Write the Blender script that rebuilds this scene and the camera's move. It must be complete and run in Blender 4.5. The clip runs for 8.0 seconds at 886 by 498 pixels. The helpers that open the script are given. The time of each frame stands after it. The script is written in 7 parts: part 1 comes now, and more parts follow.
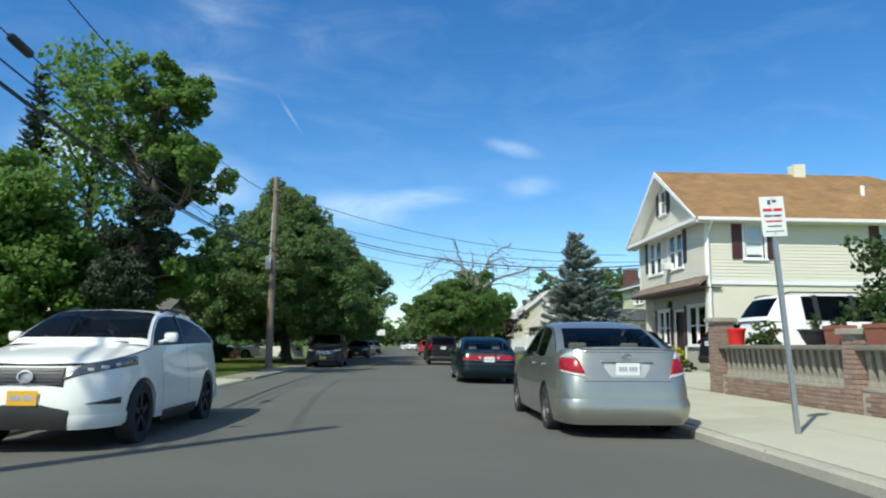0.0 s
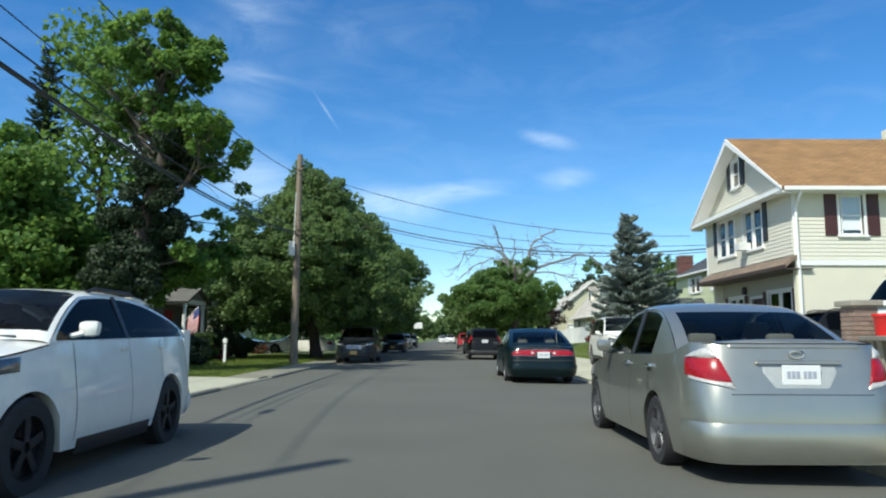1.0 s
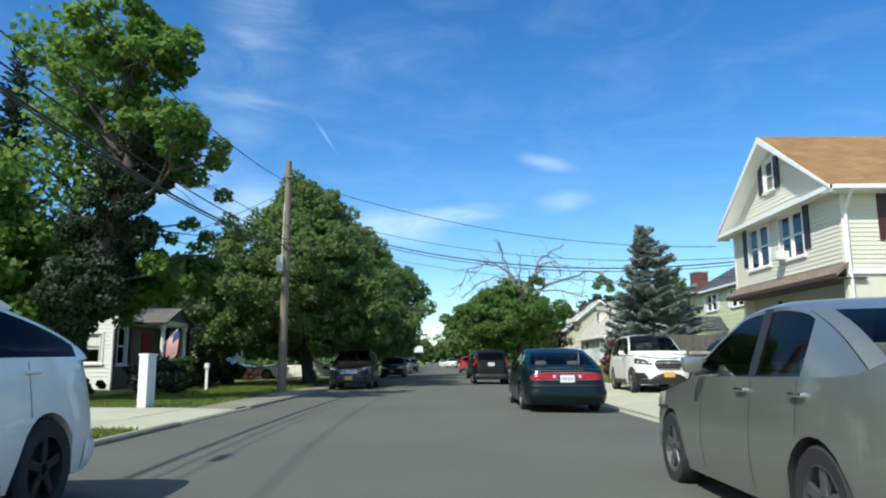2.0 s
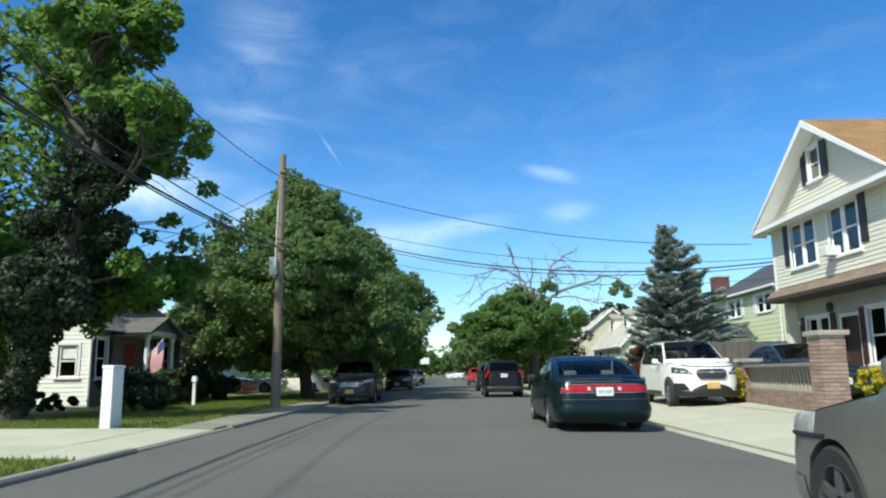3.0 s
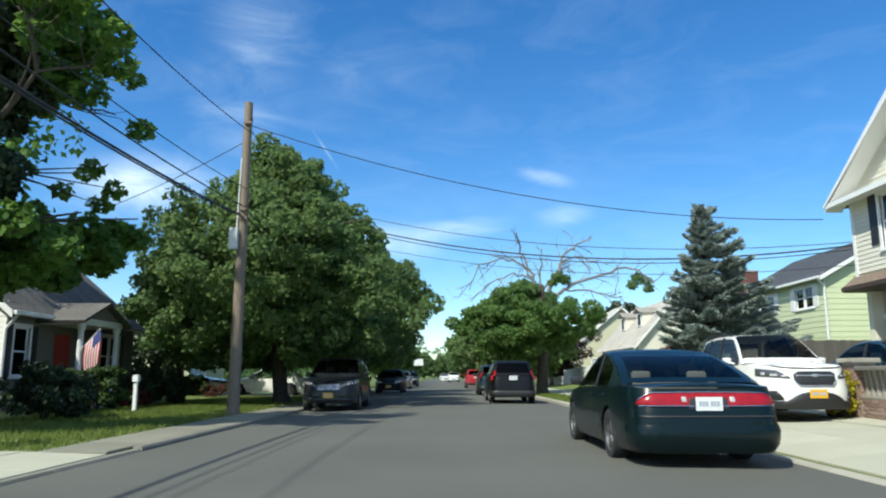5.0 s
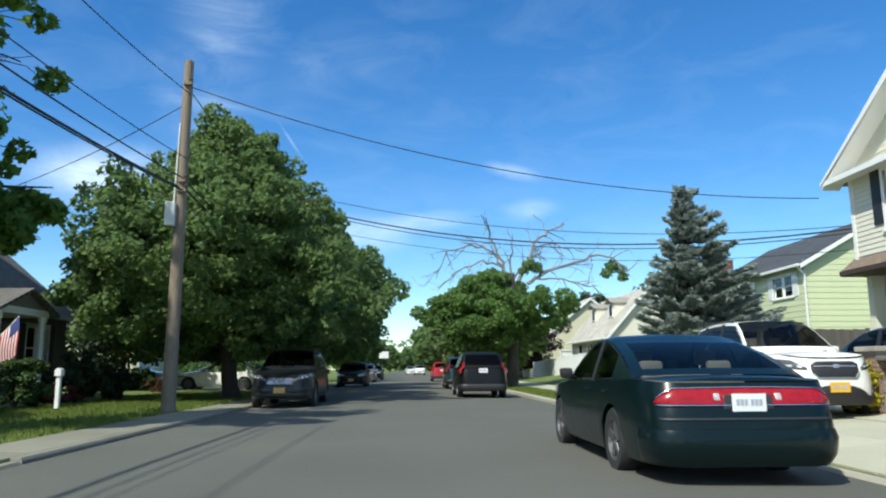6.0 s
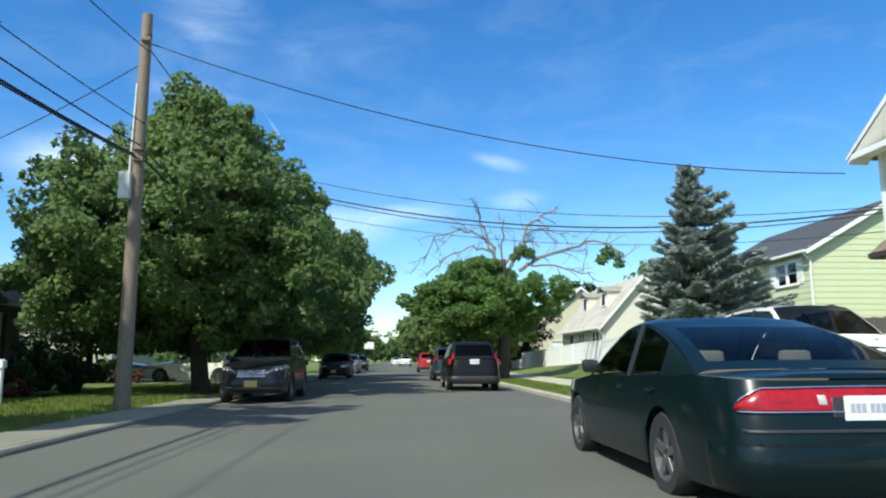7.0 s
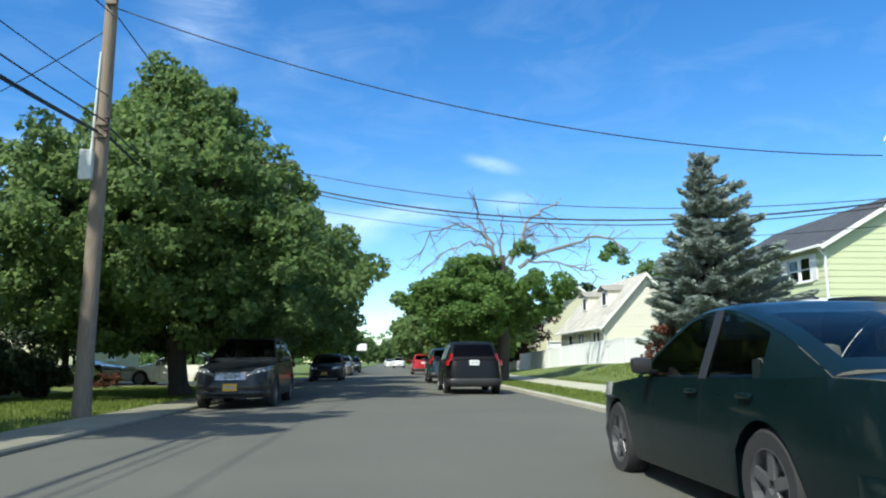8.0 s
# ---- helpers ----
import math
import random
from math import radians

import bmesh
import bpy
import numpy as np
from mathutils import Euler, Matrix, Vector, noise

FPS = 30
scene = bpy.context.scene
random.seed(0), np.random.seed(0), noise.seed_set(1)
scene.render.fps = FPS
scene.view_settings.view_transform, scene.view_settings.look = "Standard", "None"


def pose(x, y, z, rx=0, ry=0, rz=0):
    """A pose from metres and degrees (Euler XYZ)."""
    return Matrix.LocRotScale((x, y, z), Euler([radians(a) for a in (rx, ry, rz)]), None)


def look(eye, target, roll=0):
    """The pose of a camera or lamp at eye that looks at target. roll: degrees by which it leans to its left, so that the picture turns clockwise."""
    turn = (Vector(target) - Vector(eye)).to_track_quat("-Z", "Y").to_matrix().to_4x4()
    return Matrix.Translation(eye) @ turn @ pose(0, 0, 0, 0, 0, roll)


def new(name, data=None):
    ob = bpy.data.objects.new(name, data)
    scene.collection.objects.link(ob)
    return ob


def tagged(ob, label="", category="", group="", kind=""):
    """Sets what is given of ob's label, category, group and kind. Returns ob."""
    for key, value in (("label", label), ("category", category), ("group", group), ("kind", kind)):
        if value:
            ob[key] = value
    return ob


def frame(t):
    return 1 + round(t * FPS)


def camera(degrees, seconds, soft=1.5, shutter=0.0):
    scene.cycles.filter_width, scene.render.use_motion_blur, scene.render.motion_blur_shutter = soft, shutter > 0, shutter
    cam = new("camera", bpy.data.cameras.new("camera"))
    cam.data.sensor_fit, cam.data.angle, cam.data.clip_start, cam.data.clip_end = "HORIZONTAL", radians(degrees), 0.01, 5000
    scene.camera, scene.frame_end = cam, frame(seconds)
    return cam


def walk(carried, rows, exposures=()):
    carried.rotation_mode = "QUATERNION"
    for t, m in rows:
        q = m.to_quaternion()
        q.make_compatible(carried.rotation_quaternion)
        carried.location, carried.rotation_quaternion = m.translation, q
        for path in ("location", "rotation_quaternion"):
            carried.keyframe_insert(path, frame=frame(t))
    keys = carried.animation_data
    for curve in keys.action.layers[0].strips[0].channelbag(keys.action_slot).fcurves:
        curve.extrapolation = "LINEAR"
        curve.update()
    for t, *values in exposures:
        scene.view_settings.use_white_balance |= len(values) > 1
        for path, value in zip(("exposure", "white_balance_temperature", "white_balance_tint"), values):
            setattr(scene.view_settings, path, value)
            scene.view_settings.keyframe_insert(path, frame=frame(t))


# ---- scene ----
cam = camera(63.0, 8.0, soft=2.1)
PATH = [
    (0, (0.621, 0.72, 1.195), (0.716, 2.7, 1.457), 0.5),
    (0.5, (0.607, 2.637, 1.18), (0.612, 4.623, 1.417), 0.8),
    (1, (0.591, 4.113, 1.192), (0.585, 6.099, 1.435), 0.2),
    (1.5, (0.531, 5.522, 1.164), (0.531, 7.503, 1.441), -0.1),
    (3, (0.314, 9.318, 1.112), (0.296, 11.289, 1.452), -0.7),
    (3.5, (0.219, 10.616, 1.089), (0.184, 12.586, 1.436), -0.3),
    (4, (0.134, 11.837, 1.085), (0.089, 13.806, 1.431), -0.4),
    (5.5, (0.052, 15.368, 1.073), (0.093, 17.338, 1.419), -0.1),
    (6, (0.103, 16.358, 1.066), (0.192, 18.329, 1.393), -0.3),
    (6.5, (0.107, 17.346, 1.067), (0.224, 19.319, 1.371), -0.3),
    (7, (0.102, 18.265, 1.077), (0.23, 20.238, 1.379), -0.3),
    (7.5, (0.093, 19.18, 1.061), (0.232, 21.153, 1.358), -0.5),
    (8, (0.07, 19.94, 1.049), (0.217, 21.911, 1.356), -0.4),
]
walk(cam, [(t, look(eye, target, roll)) for t, eye, target, roll in PATH], exposures=[(0.0, 0.0, 6200, 2), (1.0, 0.08, 6200, 2), (4.0, 0.24, 6200, 2), (6.0, 0.2, 6200, 2), (8.0, 0.44, 6200, 2)])

# ---- world, sun, exposure ----
SUN_EL, SUN_AZ = radians(48), radians(219)   # azimuth clockwise from +y: behind the camera, a little to its left
world = bpy.data.worlds.new("sky")
scene.world = world
world.use_nodes = True
wn, wl = world.node_tree.nodes, world.node_tree.links
wn.clear()
w_out, w_bg, w_sky = wn.new("ShaderNodeOutputWorld"), wn.new("ShaderNodeBackground"), wn.new("ShaderNodeTexSky")
w_sky.sky_type, w_sky.sun_disc, w_sky.sun_elevation, w_sky.sun_rotation = "NISHITA", False, SUN_EL, SUN_AZ
w_sky.air_density, w_sky.dust_density, w_sky.ozone_density = 1.0, 0.0, 4.0
w_bg.inputs[1].default_value = 0.15
w_sat = wn.new("ShaderNodeHueSaturation")
w_sat.inputs["Saturation"].default_value, w_sat.inputs["Value"].default_value, w_sat.inputs["Hue"].default_value = 1.27, 1.0, 0.505
wl.new(w_sky.outputs[0], w_sat.inputs["Color"])
w_tc, w_map, w_n1 = wn.new("ShaderNodeTexCoord"), wn.new("ShaderNodeMapping"), wn.new("ShaderNodeTexNoise")
w_map.inputs["Rotation"].default_value, w_map.inputs["Scale"].default_value = (0, 0.35, 0), (3.0, 3.0, 9.0)
w_n1.inputs["Scale"].default_value, w_n1.inputs["Detail"].default_value, w_n1.inputs["Roughness"].default_value, w_n1.inputs["Distortion"].default_value = 2.2, 8, 0.6, 0.8
wl.new(w_tc.outputs["Generated"], w_map.inputs[0])
wl.new(w_map.outputs[0], w_n1.inputs["Vector"])
w_veil = wn.new("ShaderNodeMapRange")
w_veil.inputs["From Min"].default_value, w_veil.inputs["From Max"].default_value, w_veil.inputs["To Max"].default_value = 0.45, 0.85, 0.07
wl.new(w_n1.outputs[0], w_veil.inputs[0])
cloud_sum = w_veil.outputs[0]


def wisp(az, el, half_w, half_h, turn, strength):
    """A thin cirrus wisp about a direction of the sky (tangents of its azimuth and height), torn by the noise."""
    global cloud_sum
    d = Vector((az, 1, el)).normalized()
    sub, rot, mul, ln, fall, tear, add = [wn.new(k) for k in ("ShaderNodeVectorMath", "ShaderNodeVectorRotate", "ShaderNodeVectorMath", "ShaderNodeVectorMath", "ShaderNodeMapRange", "ShaderNodeMath", "ShaderNodeMath")]
    sub.operation, mul.operation, ln.operation = "SUBTRACT", "MULTIPLY", "LENGTH"
    sub.inputs[1].default_value = d
    rot.rotation_type, rot.inputs["Angle"].default_value = "Y_AXIS", radians(turn)
    mul.inputs[1].default_value = (1 / half_w, 1 / half_w, 1 / half_h)
    fall.interpolation_type = "SMOOTHSTEP"
    fall.inputs["From Min"].default_value, fall.inputs["From Max"].default_value, fall.inputs["To Min"].default_value, fall.inputs["To Max"].default_value = 0.0, 1.0, strength, 0.0
    tear.operation, add.operation = "MULTIPLY", "ADD"
    add.use_clamp = True
    shape = wn.new("ShaderNodeMapRange")
    shape.inputs["From Min"].default_value, shape.inputs["From Max"].default_value = 0.28, 0.70
    wl.new(w_n1.outputs[0], shape.inputs[0])
    wl.new(w_tc.outputs["Generated"], sub.inputs[0])
    wl.new(sub.outputs[0], rot.inputs["Vector"])
    wl.new(rot.outputs[0], mul.inputs[0])
    wl.new(mul.outputs[0], ln.inputs[0])
    wl.new(ln.outputs["Value"], fall.inputs[0])
    wl.new(fall.outputs[0], tear.inputs[0])
    wl.new(shape.outputs[0], tear.inputs[1])
    wl.new(cloud_sum, add.inputs[0])
    wl.new(tear.outputs[0], add.inputs[1])
    cloud_sum = add.outputs[0]


for w in ((-0.285, 0.46, 0.085, 0.24, -8, 0.26), (-0.15, 0.42, 0.16, 0.05, 20, 0.10), (0.144, 0.279, 0.055, 0.014, -14, 0.34), (0.169, 0.222, 0.055, 0.02, 4, 0.3), (0.013, 0.203, 0.11, 0.02, 6, 0.45), (-0.075, 0.184, 0.09, 0.035, -4, 0.6),
          (-0.43, 0.27, 0.13, 0.05, 8, 0.7), (-0.170, 0.32, 0.04, 0.003, -56, 0.35), (-0.27, 0.22, 0.09, 0.05, 0, 0.4)):
    wisp(*w)
# the sky pales towards the sun
w_dot, w_aur, w_pale = wn.new("ShaderNodeVectorMath"), wn.new("ShaderNodeMapRange"), wn.new("ShaderNodeMixRGB")
w_dot.operation = "DOT_PRODUCT"
w_dot.inputs[1].default_value = (math.sin(SUN_AZ) * math.cos(SUN_EL), math.cos(SUN_AZ) * math.cos(SUN_EL), math.sin(SUN_EL))
w_aur.interpolation_type = "SMOOTHSTEP"
w_aur.inputs["From Min"].default_value, w_aur.inputs["From Max"].default_value, w_aur.inputs["To Max"].default_value = 0.12, 1.0, 0.42
w_pale.inputs[2].default_value = (7.0, 7.2, 7.2, 1)
wl.new(w_tc.outputs["Generated"], w_dot.inputs[0])
wl.new(w_dot.outputs["Value"], w_aur.inputs[0])
wl.new(w_aur.outputs[0], w_pale.inputs[0])
wl.new(w_sat.outputs[0], w_pale.inputs[1])
w_mix = wn.new("ShaderNodeMixRGB")
w_mix.inputs[2].default_value = (7.6, 8.2, 8.8, 1)
wl.new(cloud_sum, w_mix.inputs[0])
wl.new(w_pale.outputs[0], w_mix.inputs[1])
wl.new(w_mix.outputs[0], w_bg.inputs[0])
wl.new(w_bg.outputs[0], w_out.inputs[0])

sun = new("sun", bpy.data.lights.new("sun", "SUN"))
sun.data.energy, sun.data.angle, sun.data.color = 5.0, radians(0.9), (1.0, 0.94, 0.84)
sun_dir = Vector((math.sin(SUN_AZ) * math.cos(SUN_EL), math.cos(SUN_AZ) * math.cos(SUN_EL), math.sin(SUN_EL)))
sun.matrix_world = look(sun_dir * 60, (0, 0, 0))


# ---- materials ----
def material(name, color, rough=0.6, metal=0.0, var=0.15, scale=3.0, fine=40.0, bump=0.0, bump_scale=60.0, coat=0.0, spec=0.5, second=None, islands=0.0, random_ob=0.0, stretch=(1, 1, 1)):
    """A procedural surface: colour varied at two scales, roughness varied with it, fine bump."""
    m = bpy.data.materials.new(name)
    m.use_nodes = True
    n, l = m.node_tree.nodes, m.node_tree.links
    b = n["Principled BSDF"]
    b.inputs["Metallic"].default_value, b.inputs["Coat Weight"].default_value = metal, coat
    b.inputs["Coat Roughness"].default_value = 0.04
    b.inputs["Specular IOR Level"].default_value = spec
    tc, mp = n.new("ShaderNodeTexCoord"), n.new("ShaderNodeMapping")
    mp.inputs["Scale"].default_value = stretch
    l.new(tc.outputs["Object"], mp.inputs[0])
    big, small = n.new("ShaderNodeTexNoise"), n.new("ShaderNodeTexNoise")
    for node, s, d in ((big, scale, 4), (small, fine, 3)):
        node.inputs["Scale"].default_value, node.inputs["Detail"].default_value = s, d
        l.new(mp.outputs[0], node.inputs["Vector"])
    add = n.new("ShaderNodeMath")
    add.operation = "ADD"
    l.new(big.outputs[0], add.inputs[0])
    l.new(small.outputs[0], add.inputs[1])
    last = add
    for weight, source in ((islands, "islands"), (random_ob, "object")):
        if weight:
            src = n.new("ShaderNodeNewGeometry" if source == "islands" else "ShaderNodeObjectInfo")
            ma = n.new("ShaderNodeMath")
            ma.operation = "MULTIPLY_ADD"
            ma.inputs[1].default_value = weight
            l.new(src.outputs["Random Per Island" if source == "islands" else "Random"], ma.inputs[0])
            l.new(last.outputs[0], ma.inputs[2])
            last = ma
    rng = n.new("ShaderNodeMapRange")
    extra = islands + random_ob
    rng.inputs["From Min"].default_value, rng.inputs["From Max"].default_value = 0.6, 1.4 + extra
    l.new(last.outputs[0], rng.inputs[0])
    mix = n.new("ShaderNodeMixRGB")
    lo = second if second else tuple(c * (1 - var) for c in color)
    hi = tuple(min(1, c * (1 + var)) for c in color) if not second else color
    mix.inputs[1].default_value, mix.inputs[2].default_value = (*lo, 1), (*hi, 1)
    l.new(rng.outputs[0], mix.inputs[0])
    l.new(mix.outputs[0], b.inputs["Base Color"])
    rr = n.new("ShaderNodeMapRange")
    rr.inputs["To Min"].default_value, rr.inputs["To Max"].default_value = max(0.02, rough * 0.82), min(1, rough * 1.15)
    l.new(small.outputs[0], rr.inputs[0])
    l.new(rr.outputs[0], b.inputs["Roughness"])
    if bump:
        bn, bt = n.new("ShaderNodeBump"), n.new("ShaderNodeTexNoise")
        bt.inputs["Scale"].default_value, bt.inputs["Detail"].default_value = bump_scale, 5
        l.new(mp.outputs[0], bt.inputs["Vector"])
        bn.inputs["Strength"].default_value, bn.inputs["Distance"].default_value = bump, 0.02
        l.new(bt.outputs[0], bn.inputs["Height"])
        l.new(bn.outputs[0], b.inputs["Normal"])
    return m


def leaf_material(name, dark, light, trans=0.35):
    m = material(name, light, rough=0.62, spec=0.3, second=dark, scale=0.7, fine=6, islands=0.8)
    n, l = m.node_tree.nodes, m.node_tree.links
    b, t, mx, out = n["Principled BSDF"], n.new("ShaderNodeBsdfTranslucent"), n.new("ShaderNodeMixShader"), n["Material Output"]
    col = next(x for x in n if x.bl_idname == "ShaderNodeMixRGB")
    hsv = n.new("ShaderNodeHueSaturation")
    hsv.inputs["Value"].default_value, hsv.inputs["Hue"].default_value = 1.5, 0.485
    l.new(col.outputs[0], hsv.inputs["Color"])
    l.new(hsv.outputs[0], t.inputs[0])
    mx.inputs[0].default_value = trans
    l.new(b.outputs[0], mx.inputs[1])
    l.new(t.outputs[0], mx.inputs[2])
    l.new(mx.outputs[0], out.inputs[0])
    return m


def glass_material(name, tint, gloss=0.06, mirror=(1, 1, 1)):
    """Thin pane: tinted see-through and mirror gloss by Fresnel."""
    m = bpy.data.materials.new(name)
    m.use_nodes = True
    n, l = m.node_tree.nodes, m.node_tree.links
    n.clear()
    out, tr, gl, fr, mx = n.new("ShaderNodeOutputMaterial"), n.new("ShaderNodeBsdfTransparent"), n.new("ShaderNodeBsdfGlossy"), n.new("ShaderNodeFresnel"), n.new("ShaderNodeMixShader")
    tr.inputs[0].default_value = (*tint, 1)
    gl.inputs["Roughness"].default_value = 0.02
    gl.inputs[0].default_value = (*mirror, 1)
    fr.inputs[0].default_value = 1.5
    ad = n.new("ShaderNodeMath")
    ad.operation, ad.inputs[1].default_value = "ADD", gloss
    l.new(fr.outputs[0], ad.inputs[0])
    l.new(ad.outputs[0], mx.inputs[0])
    l.new(tr.outputs[0], mx.inputs[1])
    l.new(gl.outputs[0], mx.inputs[2])
    l.new(mx.outputs[0], out.inputs[0])
    return m


def brick_material(name, c1, c2, mortar, scale, rough=0.85, offset=0.5, w=0.5, h=0.25, msize=0.02):
    m = material(name, c1, rough=rough)
    n, l = m.node_tree.nodes, m.node_tree.links
    b = n["Principled BSDF"]
    br = n.new("ShaderNodeTexBrick")
    br.inputs["Color1"].default_value, br.inputs["Color2"].default_value, br.inputs["Mortar"].default_value = (*c1, 1), (*c2, 1), (*mortar, 1)
    br.inputs["Scale"].default_value, br.inputs["Mortar Size"].default_value = scale, msize
    br.inputs["Brick Width"].default_value, br.inputs["Row Height"].default_value = w, h
    br.offset = offset
    tc = n.new("ShaderNodeTexCoord")
    l.new(tc.outputs["UV"], br.inputs["Vector"])
    nz, mx = n.new("ShaderNodeTexNoise"), n.new("ShaderNodeMixRGB")
    nz.inputs["Scale"].default_value, nz.inputs["Detail"].default_value = 1.3, 6
    mx.blend_type, mx.inputs[0].default_value = "OVERLAY", 0.5
    l.new(tc.outputs["Object"], nz.inputs["Vector"])
    l.new(br.outputs["Color"], mx.inputs[1])
    l.new(nz.outputs[0], mx.inputs[2])
    l.new(mx.outputs[0], b.inputs["Base Color"])
    bp = n.new("ShaderNodeBump")
    bp.inputs["Strength"].default_value, bp.inputs["Distance"].default_value, bp.invert = 0.6, 0.01, True
    l.new(br.outputs["Fac"], bp.inputs["Height"])
    l.new(bp.outputs[0], b.inputs["Normal"])
    return m


M = {}
M["asphalt"] = material("asphalt", (0.128, 0.127, 0.103), rough=0.9, second=(0.088, 0.088, 0.072), scale=0.35, fine=90, bump=0.5, bump_scale=220)
M["concrete"] = material("concrete", (0.49, 0.475, 0.355), rough=0.85, second=(0.35, 0.34, 0.25), scale=0.9, fine=25, bump=0.3, bump_scale=120, random_ob=0.5)
# pavement concrete with dappled tree shade darkened into its colour
M["shadedconcrete"] = material("shaded_concrete", (0.27, 0.255, 0.19), rough=0.9, second=(0.16, 0.155, 0.11), scale=0.9, fine=25, bump=0.3, bump_scale=120, random_ob=0.6)
M["kerb"] = material("kerb_concrete", (0.46, 0.43, 0.345), rough=0.85, second=(0.29, 0.27, 0.22), scale=1.4, fine=30, bump=0.3, random_ob=0.3)
# left kerb: same concrete, painted darker in place of tree shade
M["shadedkerb"] = material("shaded_kerb_concrete", (0.27, 0.255, 0.20), rough=0.9, second=(0.15, 0.145, 0.105), scale=1.4, fine=30, bump=0.4, random_ob=0.5)
M["grass"] = material("grass", (0.15, 0.19, 0.04), rough=0.9, second=(0.075, 0.105, 0.022), scale=0.8, fine=14, bump=0.9, bump_scale=40)
M["blade"] = leaf_material("grass_blade", (0.08, 0.12, 0.02), (0.20, 0.25, 0.05), 0.35)
M["bark"] = material("bark", (0.10, 0.08, 0.062), rough=0.95, second=(0.04, 0.032, 0.026), scale=4, fine=25, bump=1.0, bump_scale=18, stretch=(1, 1, 0.25))
M["dead"] = material("dead_wood", (0.30, 0.29, 0.275), rough=0.9, second=(0.12, 0.115, 0.105), scale=3, fine=25, bump=0.7, bump_scale=20, stretch=(1, 1, 0.3))
M["pole"] = material("weathered_pole", (0.27, 0.215, 0.16), rough=0.9, second=(0.12, 0.09, 0.064), scale=2.2, fine=30, bump=0.7, bump_scale=30, stretch=(1.5, 1.5, 0.12))
M["maple"] = leaf_material("maple_leaf", (0.055, 0.10, 0.034), (0.19, 0.28, 0.092), 0.5)
M["elm"] = leaf_material("elm_leaf", (0.055, 0.115, 0.03), (0.18, 0.29, 0.078), 0.5)
M["lime"] = leaf_material("young_leaf", (0.055, 0.125, 0.025), (0.175, 0.29, 0.06), 0.5)
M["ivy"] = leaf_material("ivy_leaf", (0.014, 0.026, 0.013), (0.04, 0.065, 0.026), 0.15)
M["spruce"] = leaf_material("spruce_needle", (0.10, 0.135, 0.115), (0.40, 0.45, 0.40), 0.25)
M["pine"] = leaf_material("dark_needle", (0.012, 0.028, 0.012), (0.04, 0.07, 0.03), 0.1)
M["hedge"] = leaf_material("hedge_leaf", (0.02, 0.045, 0.012), (0.07, 0.115, 0.025), 0.25)
M["yellow"] = leaf_material("yellow_leaf", (0.30, 0.28, 0.02), (0.62, 0.55, 0.04), 0.4)
M["copper"] = leaf_material("copper_leaf", (0.014, 0.009, 0.009), (0.05, 0.026, 0.024), 0.25)
M["rust_leaf"] = leaf_material("rust_leaf", (0.06, 0.025, 0.015), (0.16, 0.07, 0.04), 0.3)
M["azalea"] = leaf_material("red_flower", (0.03, 0.035, 0.015), (0.20, 0.02, 0.03), 0.2)
M["siding"] = material("cream_siding", (0.68, 0.645, 0.53), rough=0.55, var=0.05, scale=0.6, fine=20, random_ob=0.15)
# cream stucco greyed: the overhang's shade is put into the colour
M["shadedstucco"] = material("shaded_cream_stucco", (0.44, 0.425, 0.36), rough=0.9, var=0.08, scale=0.8, fine=60, bump=0.3, bump_scale=90)
M["stucco"] = material("cream_stucco", (0.69, 0.65, 0.51), rough=0.85, var=0.07, scale=0.8, fine=60, bump=0.3, bump_scale=90)
M["white"] = material("white_trim", (0.80, 0.79, 0.76), rough=0.45, var=0.04, scale=2)
M["whiteside"] = material("white_siding", (0.80, 0.785, 0.72), rough=0.55, var=0.05, scale=0.8, random_ob=0.15)
M["green"] = material("pale_green_siding", (0.56, 0.60, 0.37), rough=0.6, var=0.06, scale=0.8, random_ob=0.2)
# house front siding, canopy shade painted in as a dark tone
M["shadedfront"] = material("shade_toned_siding", (0.17, 0.155, 0.135), rough=0.8, var=0.14, scale=0.8, random_ob=0.3)
M["tan"] = material("tan_siding", (0.56, 0.53, 0.36), rough=0.6, var=0.06, scale=0.8, random_ob=0.2)
M["vinyl"] = material("white_vinyl", (0.93, 0.93, 0.92), rough=0.35, var=0.03, scale=1.5)
M["shutter"] = material("maroon_shutter", (0.065, 0.022, 0.022), rough=0.5, var=0.12, scale=5)
M["black"] = material("black_shutter", (0.022, 0.022, 0.025), rough=0.5, var=0.15, scale=5)
M["fascia"] = material("brown_fascia", (0.055, 0.038, 0.03), rough=0.6, var=0.15)
M["door"] = material("brown_door", (0.06, 0.028, 0.02), rough=0.5, var=0.15)
M["reddoor"] = material("red_door", (0.32, 0.03, 0.03), rough=0.5, var=0.1)
M["curtain"] = material("window_blind", (0.80, 0.80, 0.78), rough=0.8, var=0.06)
M["room"] = material("room_wall", (0.25, 0.23, 0.2), rough=0.9)
M["pane"] = glass_material("window_glass", (0.93, 0.95, 0.95), 0.02)
M["brownroof"] = brick_material("brown_shingle", (0.31, 0.175, 0.070), (0.255, 0.14, 0.055), (0.14, 0.08, 0.035), 1.0, w=0.32, h=0.14, msize=0.012)
M["greyroof"] = brick_material("grey_shingle", (0.075, 0.078, 0.085), (0.055, 0.058, 0.064), (0.03, 0.03, 0.034), 1.0, w=0.32, h=0.14, msize=0.012)
M["paleroof"] = brick_material("pale_shingle", (0.55, 0.51, 0.44), (0.47, 0.435, 0.37), (0.28, 0.26, 0.22), 1.0, w=0.32, h=0.14, msize=0.012)
